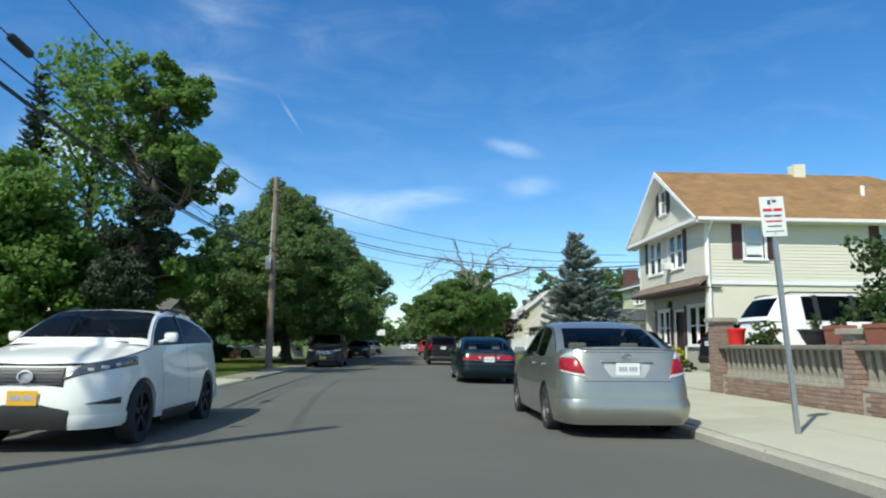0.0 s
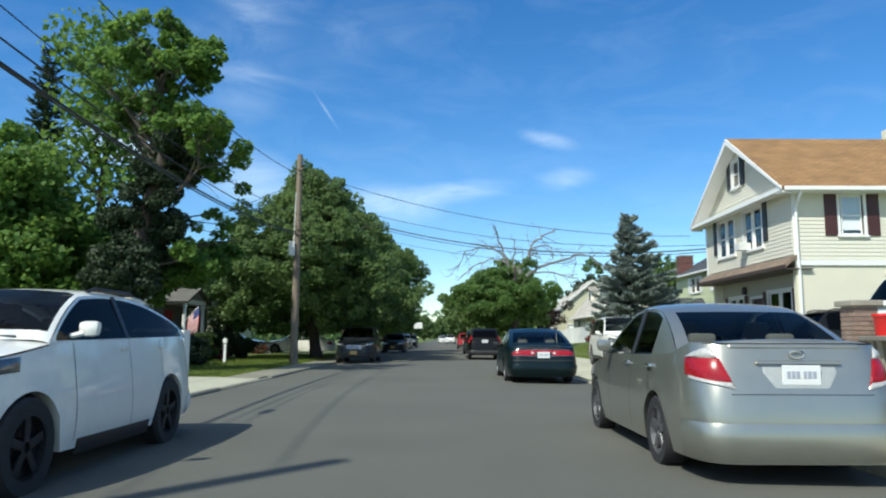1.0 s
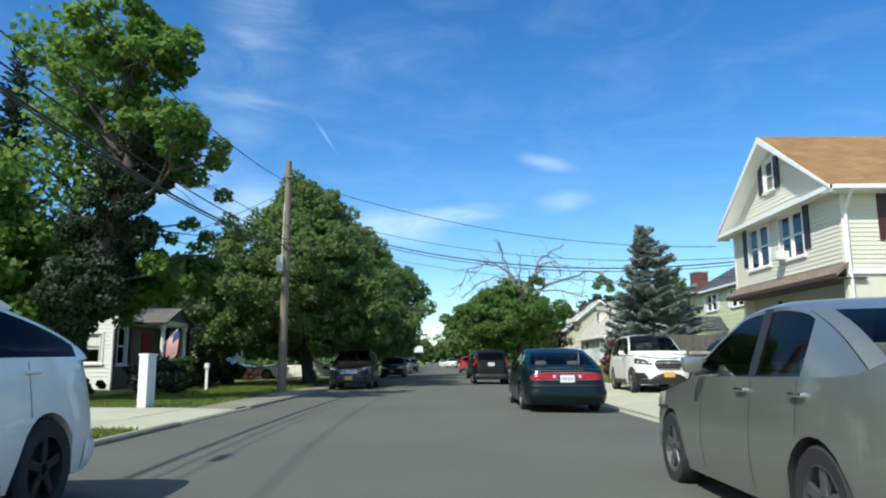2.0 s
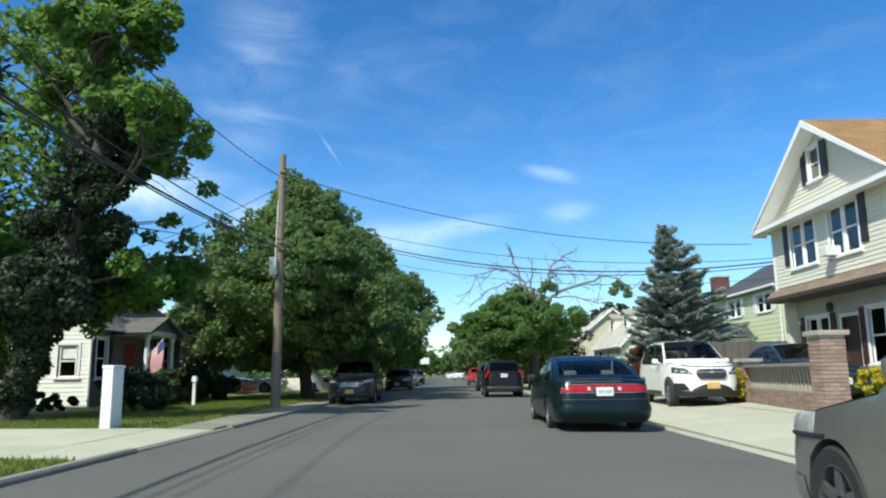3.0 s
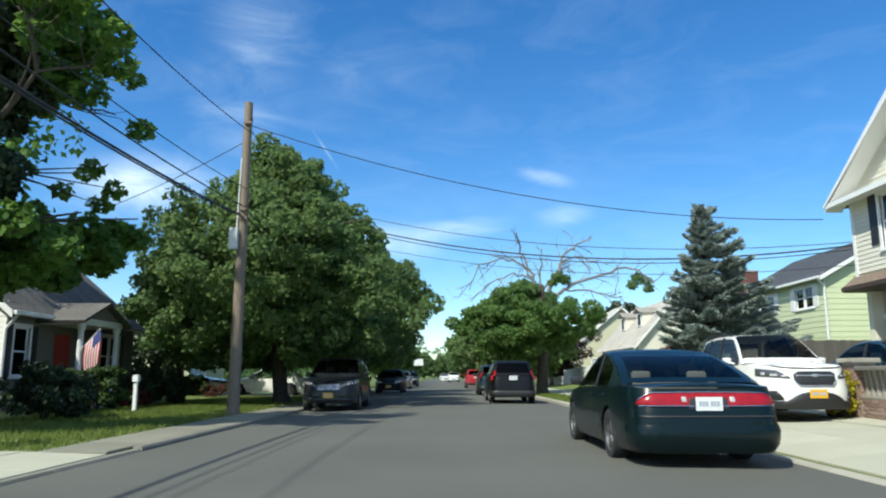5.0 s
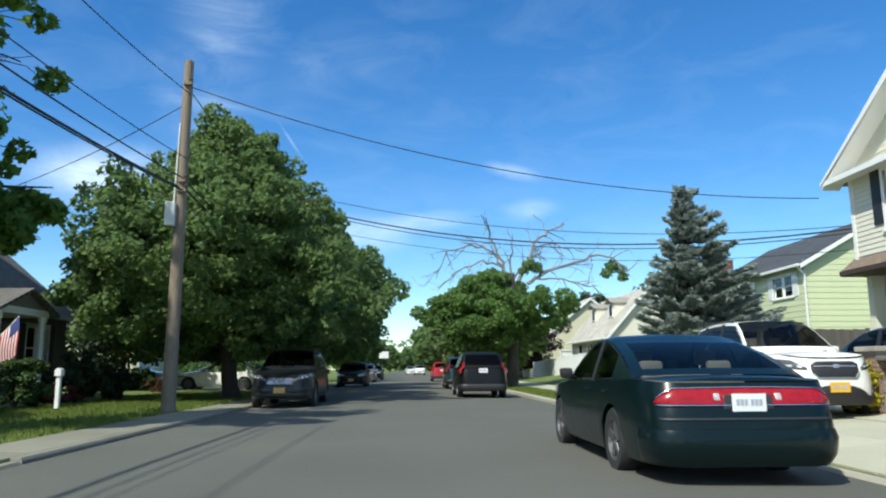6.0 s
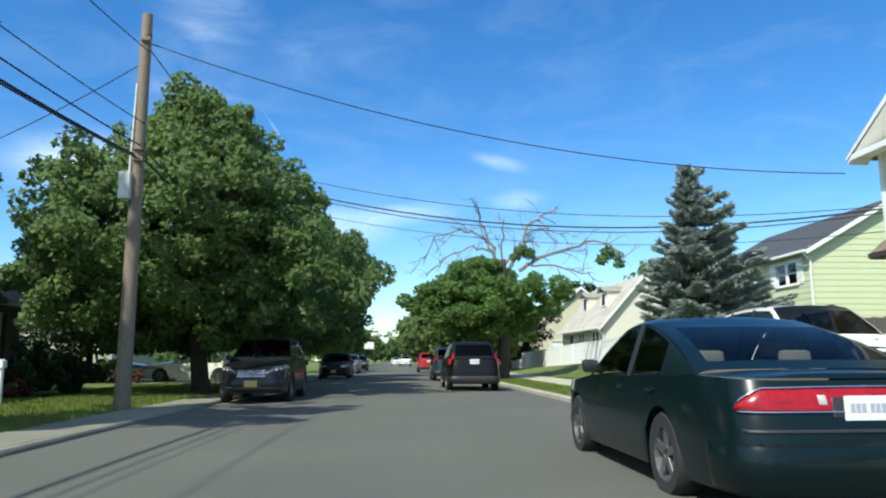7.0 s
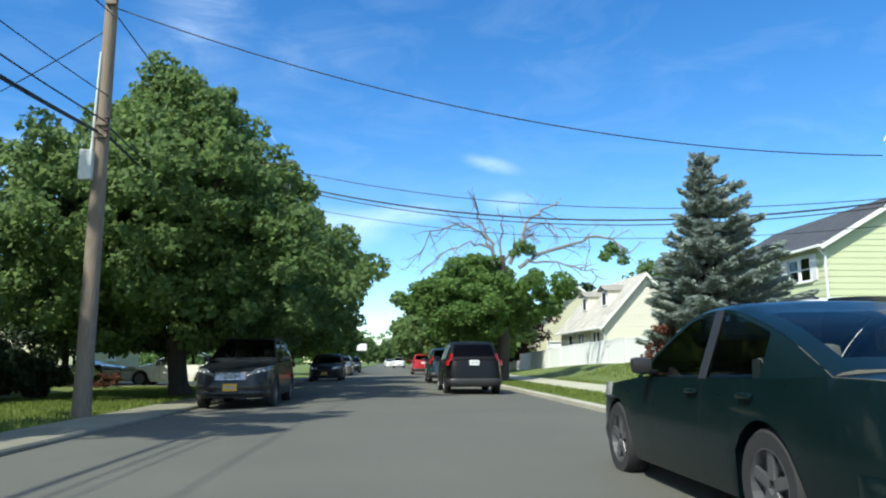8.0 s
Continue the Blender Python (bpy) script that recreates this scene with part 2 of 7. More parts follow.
M["pentroof"] = brick_material("pent_shingle", (0.24, 0.175, 0.125), (0.20, 0.145, 0.105), (0.11, 0.08, 0.06), 1.0, w=0.32, h=0.14, msize=0.012)
M["oldroof"] = brick_material("worn_shingle", (0.15, 0.14, 0.12), (0.12, 0.11, 0.095), (0.06, 0.055, 0.05), 1.0, w=0.32, h=0.14, msize=0.012)
M["brick"] = material("red_brick", (0.36, 0.255, 0.195), rough=0.85, second=(0.18, 0.115, 0.09), scale=6, fine=50, bump=0.5, bump_scale=60, random_ob=1.2)
M["chimneybrick"] = material("dark_red_brick", (0.17, 0.075, 0.06), rough=0.9, second=(0.10, 0.042, 0.036), scale=5, fine=40, bump=0.5, bump_scale=40)
# alloy rim blackened: shadow inside the wheel arch is painted in
M["shadedrim"] = material("shaded_alloy_rim", (0.012, 0.012, 0.013), rough=0.6, metal=0.2, var=0.15, scale=12)
M["oldwood"] = material("weathered_fence_wood", (0.15, 0.135, 0.12), rough=0.9, second=(0.075, 0.066, 0.058), scale=2, fine=30, bump=0.4, bump_scale=30, random_ob=0.6, stretch=(1.5, 1.5, 0.2))
M["mortar"] = material("mortar", (0.37, 0.34, 0.29), rough=0.95, scale=8, bump=0.4)
M["cast"] = material("cast_stone", (0.40, 0.37, 0.30), rough=0.85, second=(0.20, 0.185, 0.15), scale=2.2, fine=30, bump=0.3)
M["rail"] = material("dark_cast_rail", (0.23, 0.215, 0.18), rough=0.9, second=(0.13, 0.12, 0.10), scale=2.2, fine=30, bump=0.3)
M["terracotta"] = material("terracotta", (0.25, 0.095, 0.062), rough=0.8, var=0.15, scale=5)
M["redplastic"] = material("red_plastic", (0.65, 0.02, 0.02), rough=0.35, var=0.08)
M["steel"] = material("galvanised_steel", (0.45, 0.46, 0.46), rough=0.45, metal=0.8, var=0.15, scale=8)
M["signwhite"] = material("sign_white", (0.80, 0.79, 0.76), rough=0.4, var=0.05, scale=6)
M["signred"] = material("sign_red", (0.55, 0.035, 0.04), rough=0.4, var=0.05)
M["signdark"] = material("sign_dark", (0.09, 0.09, 0.10), rough=0.5)
M["wire"] = material("cable_black", (0.015, 0.015, 0.016), rough=0.6)
M["utility"] = material("utility_box", (0.62, 0.63, 0.60), rough=0.5, var=0.08, scale=8)
M["flagred"] = material("flag_red", (0.50, 0.03, 0.045), rough=0.8, var=0.1)
M["flagwhite"] = material("flag_white", (0.78, 0.76, 0.74), rough=0.8, var=0.05)
M["flagblue"] = material("flag_blue", (0.03, 0.045, 0.16), rough=0.8, var=0.1)
M["tyre"] = material("tyre_rubber", (0.022, 0.022, 0.022), rough=0.85, var=0.2, scale=10, bump=0.2)
M["rim"] = material("alloy_rim", (0.17, 0.17, 0.175), rough=0.4, metal=0.7, var=0.08, scale=12)
M["trimblack"] = material("black_plastic", (0.02, 0.02, 0.021), rough=0.5, var=0.2, scale=8)
M["chrome"] = material("chrome", (0.75, 0.75, 0.76), rough=0.12, metal=1.0, var=0.03)
M["lensred"] = material("red_lens", (0.28, 0.006, 0.012), rough=0.25, var=0.3, scale=9, fine=30, coat=0.4, spec=0.3)
M["lensclear"] = material("clear_lens", (0.45, 0.44, 0.41), rough=0.3, metal=0.1, var=0.25, scale=18, coat=1.0)
M["lensdark"] = material("smoked_lens", (0.10, 0.105, 0.11), rough=0.12, metal=0.3, var=0.6, scale=16, fine=30, coat=1.0)
# lighter silver: sun reflected in the plate recess is painted in
M["recess"] = material("sunlit_recess_silver", (0.42, 0.43, 0.41), rough=0.45, metal=0.3, var=0.08)
M["platewhite"] = material("plate_white", (0.74, 0.74, 0.72), rough=0.4, var=0.05)
M["plategold"] = material("plate_gold", (0.72, 0.40, 0.03), rough=0.4, var=0.05)
M["plateink"] = material("plate_ink", (0.36, 0.38, 0.44), rough=0.5)
M["seat"] = material("seat_cloth", (0.16, 0.155, 0.14), rough=0.9, var=0.15, scale=8)
M["autoglass"] = glass_material("car_glass", (0.86, 0.90, 0.88), 0.0, (0.46, 0.45, 0.43))
M["privacy"] = glass_material("privacy_glass", (0.05, 0.055, 0.06), 0.0, (0.28, 0.27, 0.27))


def paint(name, color, metal=0.0, rough=0.35, coat=0.7):
    return material(name, color, rough=rough, metal=metal, var=0.05, scale=1.2, fine=8, coat=coat, spec=0.5 if coat > 0.5 else 0.25)


PAINT = {
    "white": paint("pearl_white_paint", (0.80, 0.785, 0.715)),
    "silver": paint("silver_paint", (0.40, 0.40, 0.345), 0.8, 0.34, 0.7),
    "teal": paint("dark_green_paint", (0.002, 0.0085, 0.0095), 0.0, 0.3, 0.2),
    "black": paint("black_paint", (0.006, 0.0062, 0.0066), 0.0, 0.35, 0.05),
    # near-black: the maple's shade on the car is put into this paint
    "grey": paint("shaded_grey_paint", (0.010, 0.012, 0.014), 0.1, 0.3, 0.3),
    "red": paint("red_paint", (0.38, 0.015, 0.02), 0.1, 0.3),
    "navy": paint("dark_blue_paint", (0.02, 0.045, 0.06), 0.4, 0.3),
}


# ---- mesh helpers ----
def part(name, bm, mat, parent=None, label="", smooth=False):
    """Links a bmesh as one mesh object, under a thing or a part when one is given."""
    me = bpy.data.meshes.new(name)
    bm.to_mesh(me)
    bm.free()
    me.materials.append(mat)
    if smooth:
        me.shade_smooth()
        if smooth != "all":
            me.set_sharp_from_angle(angle=radians(smooth if smooth is not True else 35))
    ob = new(name, me)
    if parent:
        ob.parent = parent
    if label:
        tagged(ob, label)
    return ob


def shared(name, me, parent, m):
    ob = new(name, me)
    ob.parent = parent
    ob.matrix_basis = m
    return ob


def thing(name, label, category, group="", m=None, kind=""):
    ob = tagged(new(name), label, category, group, kind)
    ob.empty_display_size = 0.2
    if m:
        ob.matrix_basis = m
    return ob


def box(bm, x0, x1, y0, y1, z0, z1, bevel=0.0, m=None):
    got = bmesh.ops.create_cube(bm, size=1)["verts"]
    for v in got:
        v.co = Vector(((x0 + x1) / 2 + v.co.x * (x1 - x0), (y0 + y1) / 2 + v.co.y * (y1 - y0), (z0 + z1) / 2 + v.co.z * (z1 - z0)))
    if bevel:
        edges = list({e for v in got for e in v.link_edges})
        res = bmesh.ops.bevel(bm, geom=edges, offset=bevel, segments=2, affect="EDGES", profile=0.6)
        got = list({v for f in res["faces"] for v in f.verts} | {v for v in got if v.is_valid})
    if m:
        for v in got:
            v.co = m @ v.co
    return bm


def boxed(*a, **k):
    return box(bmesh.new(), *a, **k)


def tube(bm, points, radii, n=8, caps=True):
    """A round tube through points with a radius at each."""
    points = [Vector(p) for p in points]
    rings, side = [], None
    for i, p in enumerate(points):
        d = (points[min(i + 1, len(points) - 1)] - points[max(i - 1, 0)]).normalized()
        if side is None:
            side = d.orthogonal().normalized()
        side = (side - d * side.dot(d)).normalized()
        up = d.cross(side)
        r = radii[i] if hasattr(radii, "__len__") else radii
        rings.append([bm.verts.new(p + r * (math.cos(a) * side + math.sin(a) * up)) for a in (2 * math.pi * k / n for k in range(n))])
    for a, b in zip(rings, rings[1:]):
        for k in range(n):
            bm.faces.new((a[k], a[(k + 1) % n], b[(k + 1) % n], b[k]))
    if caps:
        bm.faces.new(rings[0][::-1])
        bm.faces.new(rings[-1])
    return bm


def tubed(points, radii, n=8):
    return tube(bmesh.new(), points, radii, n)


def lathe(profile, n=16, bm=None, centre=(0, 0), caps=True):
    """Turns (radius, z) pairs about the z axis."""
    bm = bm or bmesh.new()
    rings = [[bm.verts.new((centre[0] + r * math.cos(2 * math.pi * k / n), centre[1] + r * math.sin(2 * math.pi * k / n), z)) for k in range(n)] for r, z in profile]
    for a, b in zip(rings, rings[1:]):
        for k in range(n):
            bm.faces.new((a[k], a[(k + 1) % n], b[(k + 1) % n], b[k]))
    if caps:
        bm.faces.new(rings[0][::-1])
        bm.faces.new(rings[-1])
    return bm


def prism(bm, outline, a0, a1, axis):
    """Extrudes a flat outline of (u, z) between two values of an axis ('x': u is y; 'y': u is x)."""
    put = (lambda u, z, a: (a, u, z)) if axis == "x" else (lambda u, z, a: (u, a, z))
    lo = [bm.verts.new(put(u, z, a0)) for u, z in outline]
    hi = [bm.verts.new(put(u, z, a1)) for u, z in outline]
    n = len(outline)
    fs = [bm.faces.new(lo), bm.faces.new(hi[::-1])] + [bm.faces.new((lo[i], hi[i], hi[(i + 1) % n], lo[(i + 1) % n])) for i in range(n)]
    bmesh.ops.recalc_face_normals(bm, faces=fs)
    return bm


def curve_at(points, t):
    """A value along (t, value) pairs, eased between them."""
    if t <= points[0][0]:
        return points[0][1]
    for (a, va), (b, vb) in zip(points, points[1:]):
        if t <= b:
            k = (t - a) / (b - a)
            return va + (vb - va) * k
    return points[-1][1]


def array_mesh(name, verts, quads, mat, parent=None, label="", smooth=False):
    """A mesh from numpy arrays of corners and quads."""
    me = bpy.data.meshes.new(name)
    me.vertices.add(len(verts))
    me.vertices.foreach_set("co", np.asarray(verts, dtype=np.float32).ravel())
    me.loops.add(quads.size)
    me.loops.foreach_set("vertex_index", quads.astype(np.int32).ravel())
    me.polygons.add(len(quads))
    me.polygons.foreach_set("loop_start", np.arange(0, quads.size, quads.shape[1], dtype=np.int32))
    me.update(calc_edges=True)
    me.materials.append(mat)
    ob = new(name, me)
    if parent:
        ob.parent = parent
    if label:
        tagged(ob, label)
    return ob


# ---- ground, road, kerbs, pavements ----
KERB_L, KERB_R = -4.38, 4.4
DROPS = {-1: [(19.6, 24.4), (49, 57)], 1: [(14.6, 33.6)]}


def step(a, b, t):
    k = min(1.0, max(0.0, (t - a) / (b - a)))
    return k * k * (3 - 2 * k)


def ground_z(x, y):
    """Height of the lawns and yards beside the road."""
    side = -1 if x < 0 else 1
    edge = abs(x) - abs(KERB_L if x < 0 else KERB_R)
    low = max((step(p - 0.6, p + 0.3, y) * (1 - step(q - 0.3, q + 0.6, y)) for p, q in DROPS[side]), default=0)
    dip = 0.075 * low * (1 - step(0.1, 1.4, edge))
    if x < 0:
        return -0.4 * dip + 0.05 + 0.008 * min(8, max(0, -4.4 - x)) + 0.05 * step(-9, -14, x)
    z = -dip + 0.11 + 0.05 * min(4, max(0, x - 4.5))
    z += 0.6 * step(7.6, 10.4, x) * step(37, 46, y) * (1 - step(52, 80, y))
    return z


def build_ground():
    xs = [-700, -250, -90, -45, -30, -22, -18, -15, -13, -11, -9, -7.4, -6, -5, KERB_L - 0.14, KERB_L - 0.10, KERB_R + 0.10, KERB_R + 0.14, 5.2, 6, 7.4, 8.5, 9.5, 10.5, 11.5, 12.5, 14, 17, 22, 30, 45, 90, 250, 700]
    ys = sorted(set([-120, -60, -30] + list(range(-20, 140, 4)) + [14.0, 14.9, 19.0, 19.9, 24.1, 25.0, 33.3, 34.2])) + [160, 200, 260, 400, 700, 1500]
    bm = bmesh.new()
    rows = []
    for y in ys:
        rows.append([bm.verts.new((x, y, -0.06 if KERB_L - 0.11 <= x <= KERB_R + 0.11 else ground_z(x, y))) for x in xs])
    for a, b in zip(rows, rows[1:]):
        for i in range(len(xs) - 1):
            bm.faces.new((a[i], a[i + 1], b[i + 1], b[i]))
    tagged(part("ground", bm, M["grass"], smooth=30), "mown grass ground reaching past the houses", "ground", kind="structure")
    bm = bmesh.new()
    rows = []
    for y in [-120, -40] + list(range(-20, 200, 5)) + [300, 500, 900, 1400]:
        rows.append([bm.verts.new((x, y, 0.05 * (1 - (x / 4.4) ** 2))) for x in (-4.38, -4.0, -3, -1.5, 0, 1.5, 3, 4.0, 4.4)])
    for a, b in zip(rows, rows[1:]):
        for i in range(8):
            bm.faces.new((a[i], a[i + 1], b[i + 1], b[i]))
    tagged(part("road", bm, M["asphalt"], smooth=30), "worn grey asphalt street with a low crown", "road", kind="structure")


build_ground()


def kerb_profile(z_top):
    return [(-0.07, -0.06), (0.07, -0.06), (0.07, z_top), (-0.045, z_top), (-0.07, z_top - 0.03)]


def build_kerb(name, x, side, drops):
    """Concrete kerb in 2.4 m stones; low where a drive crosses it."""
    root = thing(name, "pale concrete street kerb with lowered drive crossings", "kerb", kind="structure")
    meshes = {}
    for low in (False, True):
        bm = bmesh.new()
        prism(bm, [(side * u, z) for u, z in kerb_profile(0.035 if low else 0.125 if side > 0 else 0.075)], -1.19, 1.19, "y")
        me = bpy.data.meshes.new("kerb_stone")
        bm.to_mesh(me)
        bm.free()
        me.materials.append(M["kerb" if side > 0 else "shadedkerb"])
        meshes[low] = me
    for i in range(64):
        y = -12 + i * 2.4
        low = any(a < y < b for a, b in drops)
        shared("kerb_stone", meshes[low], root, Matrix.Translation((x, y, 0)))


build_kerb("kerb_left", KERB_L - 0.07, -1, DROPS[-1])
build_kerb("kerb_right", KERB_R + 0.07, 1, DROPS[1])


def build_pavement(name, columns, spans, label, mat="concrete"):
    """Concrete slabs, each an own piece with open joints, following the yard's slope."""
    root = thing(name, label, "pavement", kind="structure")
    rnd = random.Random(len(name))
    cache = {}
    for x0, x1 in columns:
        for y0, y1, pitch in spans:
            n = max(1, round((y1 - y0) / pitch))
            for i in range(n):
                d = (y1 - y0) / n
                key = (round(x1 - x0, 3), round(d, 3))
                if key not in cache:
                    me = bpy.data.meshes.new("paving_slab")
                    bm = boxed(-key[0] / 2 + 0.008, key[0] / 2 - 0.008, -key[1] / 2 + 0.008, key[1] / 2 - 0.008, -0.08, 0.02, 0.008)
                    bm.to_mesh(me)
                    bm.free()
                    me.materials.append(M[mat])
                    cache[key] = me
                xc, yc = (x0 + x1) / 2, y0 + (i + 0.5) * d
                tilt = math.atan2(ground_z(x1, yc) - ground_z(x0, yc), x1 - x0)
                shared("paving_slab", cache[key], root, Matrix.Translation((xc, yc, ground_z(xc, yc) + rnd.uniform(0, 0.006))) @ Matrix.Rotation(-tilt, 4, "Y"))


build_pavement("pavement_right", [(4.56, 5.8), (5.8, 7.05)], [(-4, 34, 1.5)], "pale concrete pavement slabs between kerb and brick wall")
build_pavement("pavement_right_far", [(5.8, 7.05)], [(34, 90, 1.5)], "pale concrete pavement between strips of lawn")
build_pavement("pavement_left", [(-7.0, -5.65)], [(-4, 19.2, 1.5)], "pale concrete pavement slabs beside the lawn")
build_pavement("pavement_left_far", [(-5.5, -4.53)], [(24.4, 50.9, 1.5), (56.5, 88, 1.5)], "concrete pavement beside the lawn with tree shade in its colour", "shadedconcrete")
build_pavement("drive_left", [(-5.65, -4.53), (-7.0, -5.65), (-9.6, -7.0)], [(19.2, 24.4, 1.75)], "pale concrete drive crossing beside a white gatepost")
build_pavement("drive_right", [(7.05, 9.4), (9.4, 11.5)], [(16.4, 33.6, 2.15)], "pale concrete yard in front of the cream house")
build_pavement("drive_far", [(-5.65, -4.53), (-8.2, -5.65), (-11.6, -8.2), (-15.5, -11.6)], [(51, 56.4, 2.7)], "concrete drive with parked white cars")


# ---- cars ----
def car(label, category, color, m, L=4.8, W=1.8, H=1.48, wheel=0.33, base=2.72, front_over=0.95, hood=0.95, deck=1.0, sill=0.2,
        cowl=0.95, roof_f=0.1, roof_r=-0.9, tail_base=-1.75, belt=0.9, nose_z=0.72, tail_z=0.92, tumble=0.17, glass="autoglass", rear_glass="autoglass",
        pillars=((-0.42, -0.30),), c_pillar=-1.35, tail="sedan", plate=("rear", "white", 0.85), grille="bar", rails=False, group="", bars="", seats=True,
        plan_n=8.0, nose_n=5.5, arch=0.38, trim=False, lamp_z=0.66, back_slope=0.10, lamp_mat="lensclear", spoiler=False, bar_mat="signdark", bumper_end=40, rim="rim", lip=0.02, rocker=False):
    """A parked car: wall shell by plan angle and height, bonnet and boot lid, glasshouse, wheels, lamps. Its nose is towards +y."""
    root = thing(category.replace(" ", "_") if " " not in category else "car", label, category, group, m)
    body_mat = PAINT[color]
    half, hw = L / 2, W / 2
    yf = half - front_over
    wheels_y = (yf, yf - base)

    def inset_side(z):
        k = (z - 0.55) / 0.5
        return 0.05 * max(0, -k) ** 2 * 2 + 0.055 * max(0, k) ** 1.5

    def inset_end(z, front):
        k = (z - 0.5) / 0.45
        return (0.10 if front else back_slope) * max(0, k) ** 1.6 + 0.07 * max(0, -k) ** 2

    def plan(phi):
        c, s = math.cos(phi), math.sin(phi)
        e = nose_n if s > 0 else plan_n
        r = (abs(c) ** e + abs(s) ** e) ** (-1 / e)
        return c * r, s * r

    def top_z(y):
        return curve_at([(-half, tail_z), (-half + 0.25, tail_z + 0.02), (tail_base, belt + 0.04), (tail_base + 0.3, belt + 0.02), (cowl - 0.1, belt - 0.02), (cowl, hood), (half - 0.35, nose_z + 0.07), (half - 0.1, nose_z + 0.02), (half, nose_z)], y)

    def wall(phi, z, off=0.0):
        cx, cy = plan(phi)
        return Vector(((hw - inset_side(z) + off) * cx, (half - inset_end(z, cy > 0) + off) * cy, z))

    def low_z(y, side):
        z = sill
        if side:
            for wy in wheels_y:
                d = abs(y - wy)
                if d < arch:
                    z = max(z, wheel + math.sqrt(arch * arch - d * d) * 1.0 - 0.01)
        return z

    n, rows = 224, 12
    bm = bmesh.new()
    grid = []
    for i in range(n):
        phi = 2 * math.pi * i / n
        cx, cy = plan(phi)
        y = cy * half
        lo, hi = low_z(y, abs(cx) > 0.9), top_z(y)
        grid.append([bm.verts.new(wall(phi, lo + (hi - lo) * k / rows)) for k in range(rows + 1)])
    for i in range(n):
        a, b = grid[i], grid[(i + 1) % n]
        for k in range(rows):
            bm.faces.new((a[k], b[k], b[k + 1], a[k + 1]))
    # lips of the wheel arches and the underside edge turned inwards
    inner = [bm.verts.new(Vector((g[0].co.x * 0.86, g[0].co.y * 0.985, g[0].co.z + 0.005))) for g in grid]
    for i in range(n):
        bm.faces.new((grid[i][0], inner[i], inner[(i + 1) % n], grid[(i + 1) % n][0]))
    body = part("body", bm, body_mat, root, smooth=40)

    def lid(name, y0, y1, crown):
        bm = bmesh.new()
        prev = None
        steps = 16
        for j in range(steps + 1):
            y = y0 + (y1 - y0) * j / steps
            zt = top_z(y)
            ln = half - inset_end(zt, y > 0)
            e = nose_n if y > 0 else plan_n
            wt = (hw - inset_side(zt)) * max(0.0, 1 - min(1, abs(y) / ln) ** e) ** (1 / e)
            row = [bm.verts.new((u * wt, y, zt + crown * (1 - abs(u) ** 2.5) * min(1, wt / hw * 1.2))) for u in (-1, -0.93, -0.8, -0.55, -0.25, 0, 0.25, 0.55, 0.8, 0.93, 1)]
            if prev:
                for k in range(10):
                    bm.faces.new((prev[k], prev[k + 1], row[k + 1], row[k]))
            prev = row
        return part(name, bm, body_mat, root, smooth=40)

    zn, ztl = top_z(half), top_z(-half)
    bonnet = lid("bonnet", cowl - 0.02, (half - inset_end(zn, True)) * 0.9999, 0.05)
    lid("boot_lid", -(half - inset_end(ztl, False)) * 0.9999, tail_base + 0.02, 0.035)

    # glasshouse: roof line from the cowl to the rear deck
    pts = [(cowl, top_z(cowl) + 0.035), (roof_f, H - 0.035), ((roof_f + roof_r) / 2 - 0.05, H), (roof_r, H - 0.05), (tail_base, top_z(tail_base) + 0.03)]
    line, seg = [], []
    for (a, b), (c, d), cnt, s in ((pts[0], pts[1], 7, "f"), (pts[1], pts[2], 5, "r"), (pts[2], pts[3], 5, "r"), (pts[3], pts[4], 8, "b")):
        for j in range(cnt):
            k = j / cnt
            bulge = 0.035 * math.sin(math.pi * k) if s in "fb" else 0.012 * math.sin(math.pi * k)
            line.append(Vector((a + (c - a) * k, b + (d - b) * k + bulge)))
            seg.append(s)
    line.append(Vector(pts[-1]))
    wb, wr = hw - inset_side(belt) - 0.003, hw - inset_side(belt) - tumble

    def cab_w(z, y=0.0):
        k = max(0, min(1, (z - belt) / (H - 0.05 - belt)))
        e = nose_n if y > 0 else plan_n
        return (wb + (wr - wb) * k) * (1 - min(0.99, abs(y) / half) ** e) ** (1 / e)

    us = (-1, -0.95, -0.86, -0.6, -0.3, 0, 0.3, 0.6, 0.86, 0.95, 1)
    roof_bm, wind, rear = bmesh.new(), bmesh.new(), bmesh.new()

    def top_point(i, u):
        y, z = line[i]
        w = cab_w(z, y)
        bow = 0.06 * (1 - u * u)
        e = {"f": (bow * 1.2, 0.01 * (1 - u * u)), "r": (0, bow * 0.6), "b": (-bow * 0.8, 0.01 * (1 - u * u))}[seg[min(i, len(seg) - 1)]]
        edge = 0.03 * max(0, (abs(u) - 0.86) / 0.14) ** 2
        k = step(0, 0.12, (z - belt) / (H - belt))
        return (u * w, y + e[0] * 1.0, z + e[1] * k - edge)

    for i in range(len(line) - 1):
        for j in range(len(us) - 1):
            quad = [top_point(i, us[j]), top_point(i, us[j + 1]), top_point(i + 1, us[j + 1]), top_point(i + 1, us[j])]
            inside = 1 <= j <= 8 if seg[i] == "f" else 1 < j < 8
            target = roof_bm
            if seg[i] == "f" and inside and i > 0:
                target = wind
            if seg[i] == "b" and inside and i < len(line) - 2 and seg[i - 1] == "b":
                target = rear
            target.faces.new([target.verts.new(p) for p in quad])
    side_glass = {-1: bmesh.new(), 1: bmesh.new()}
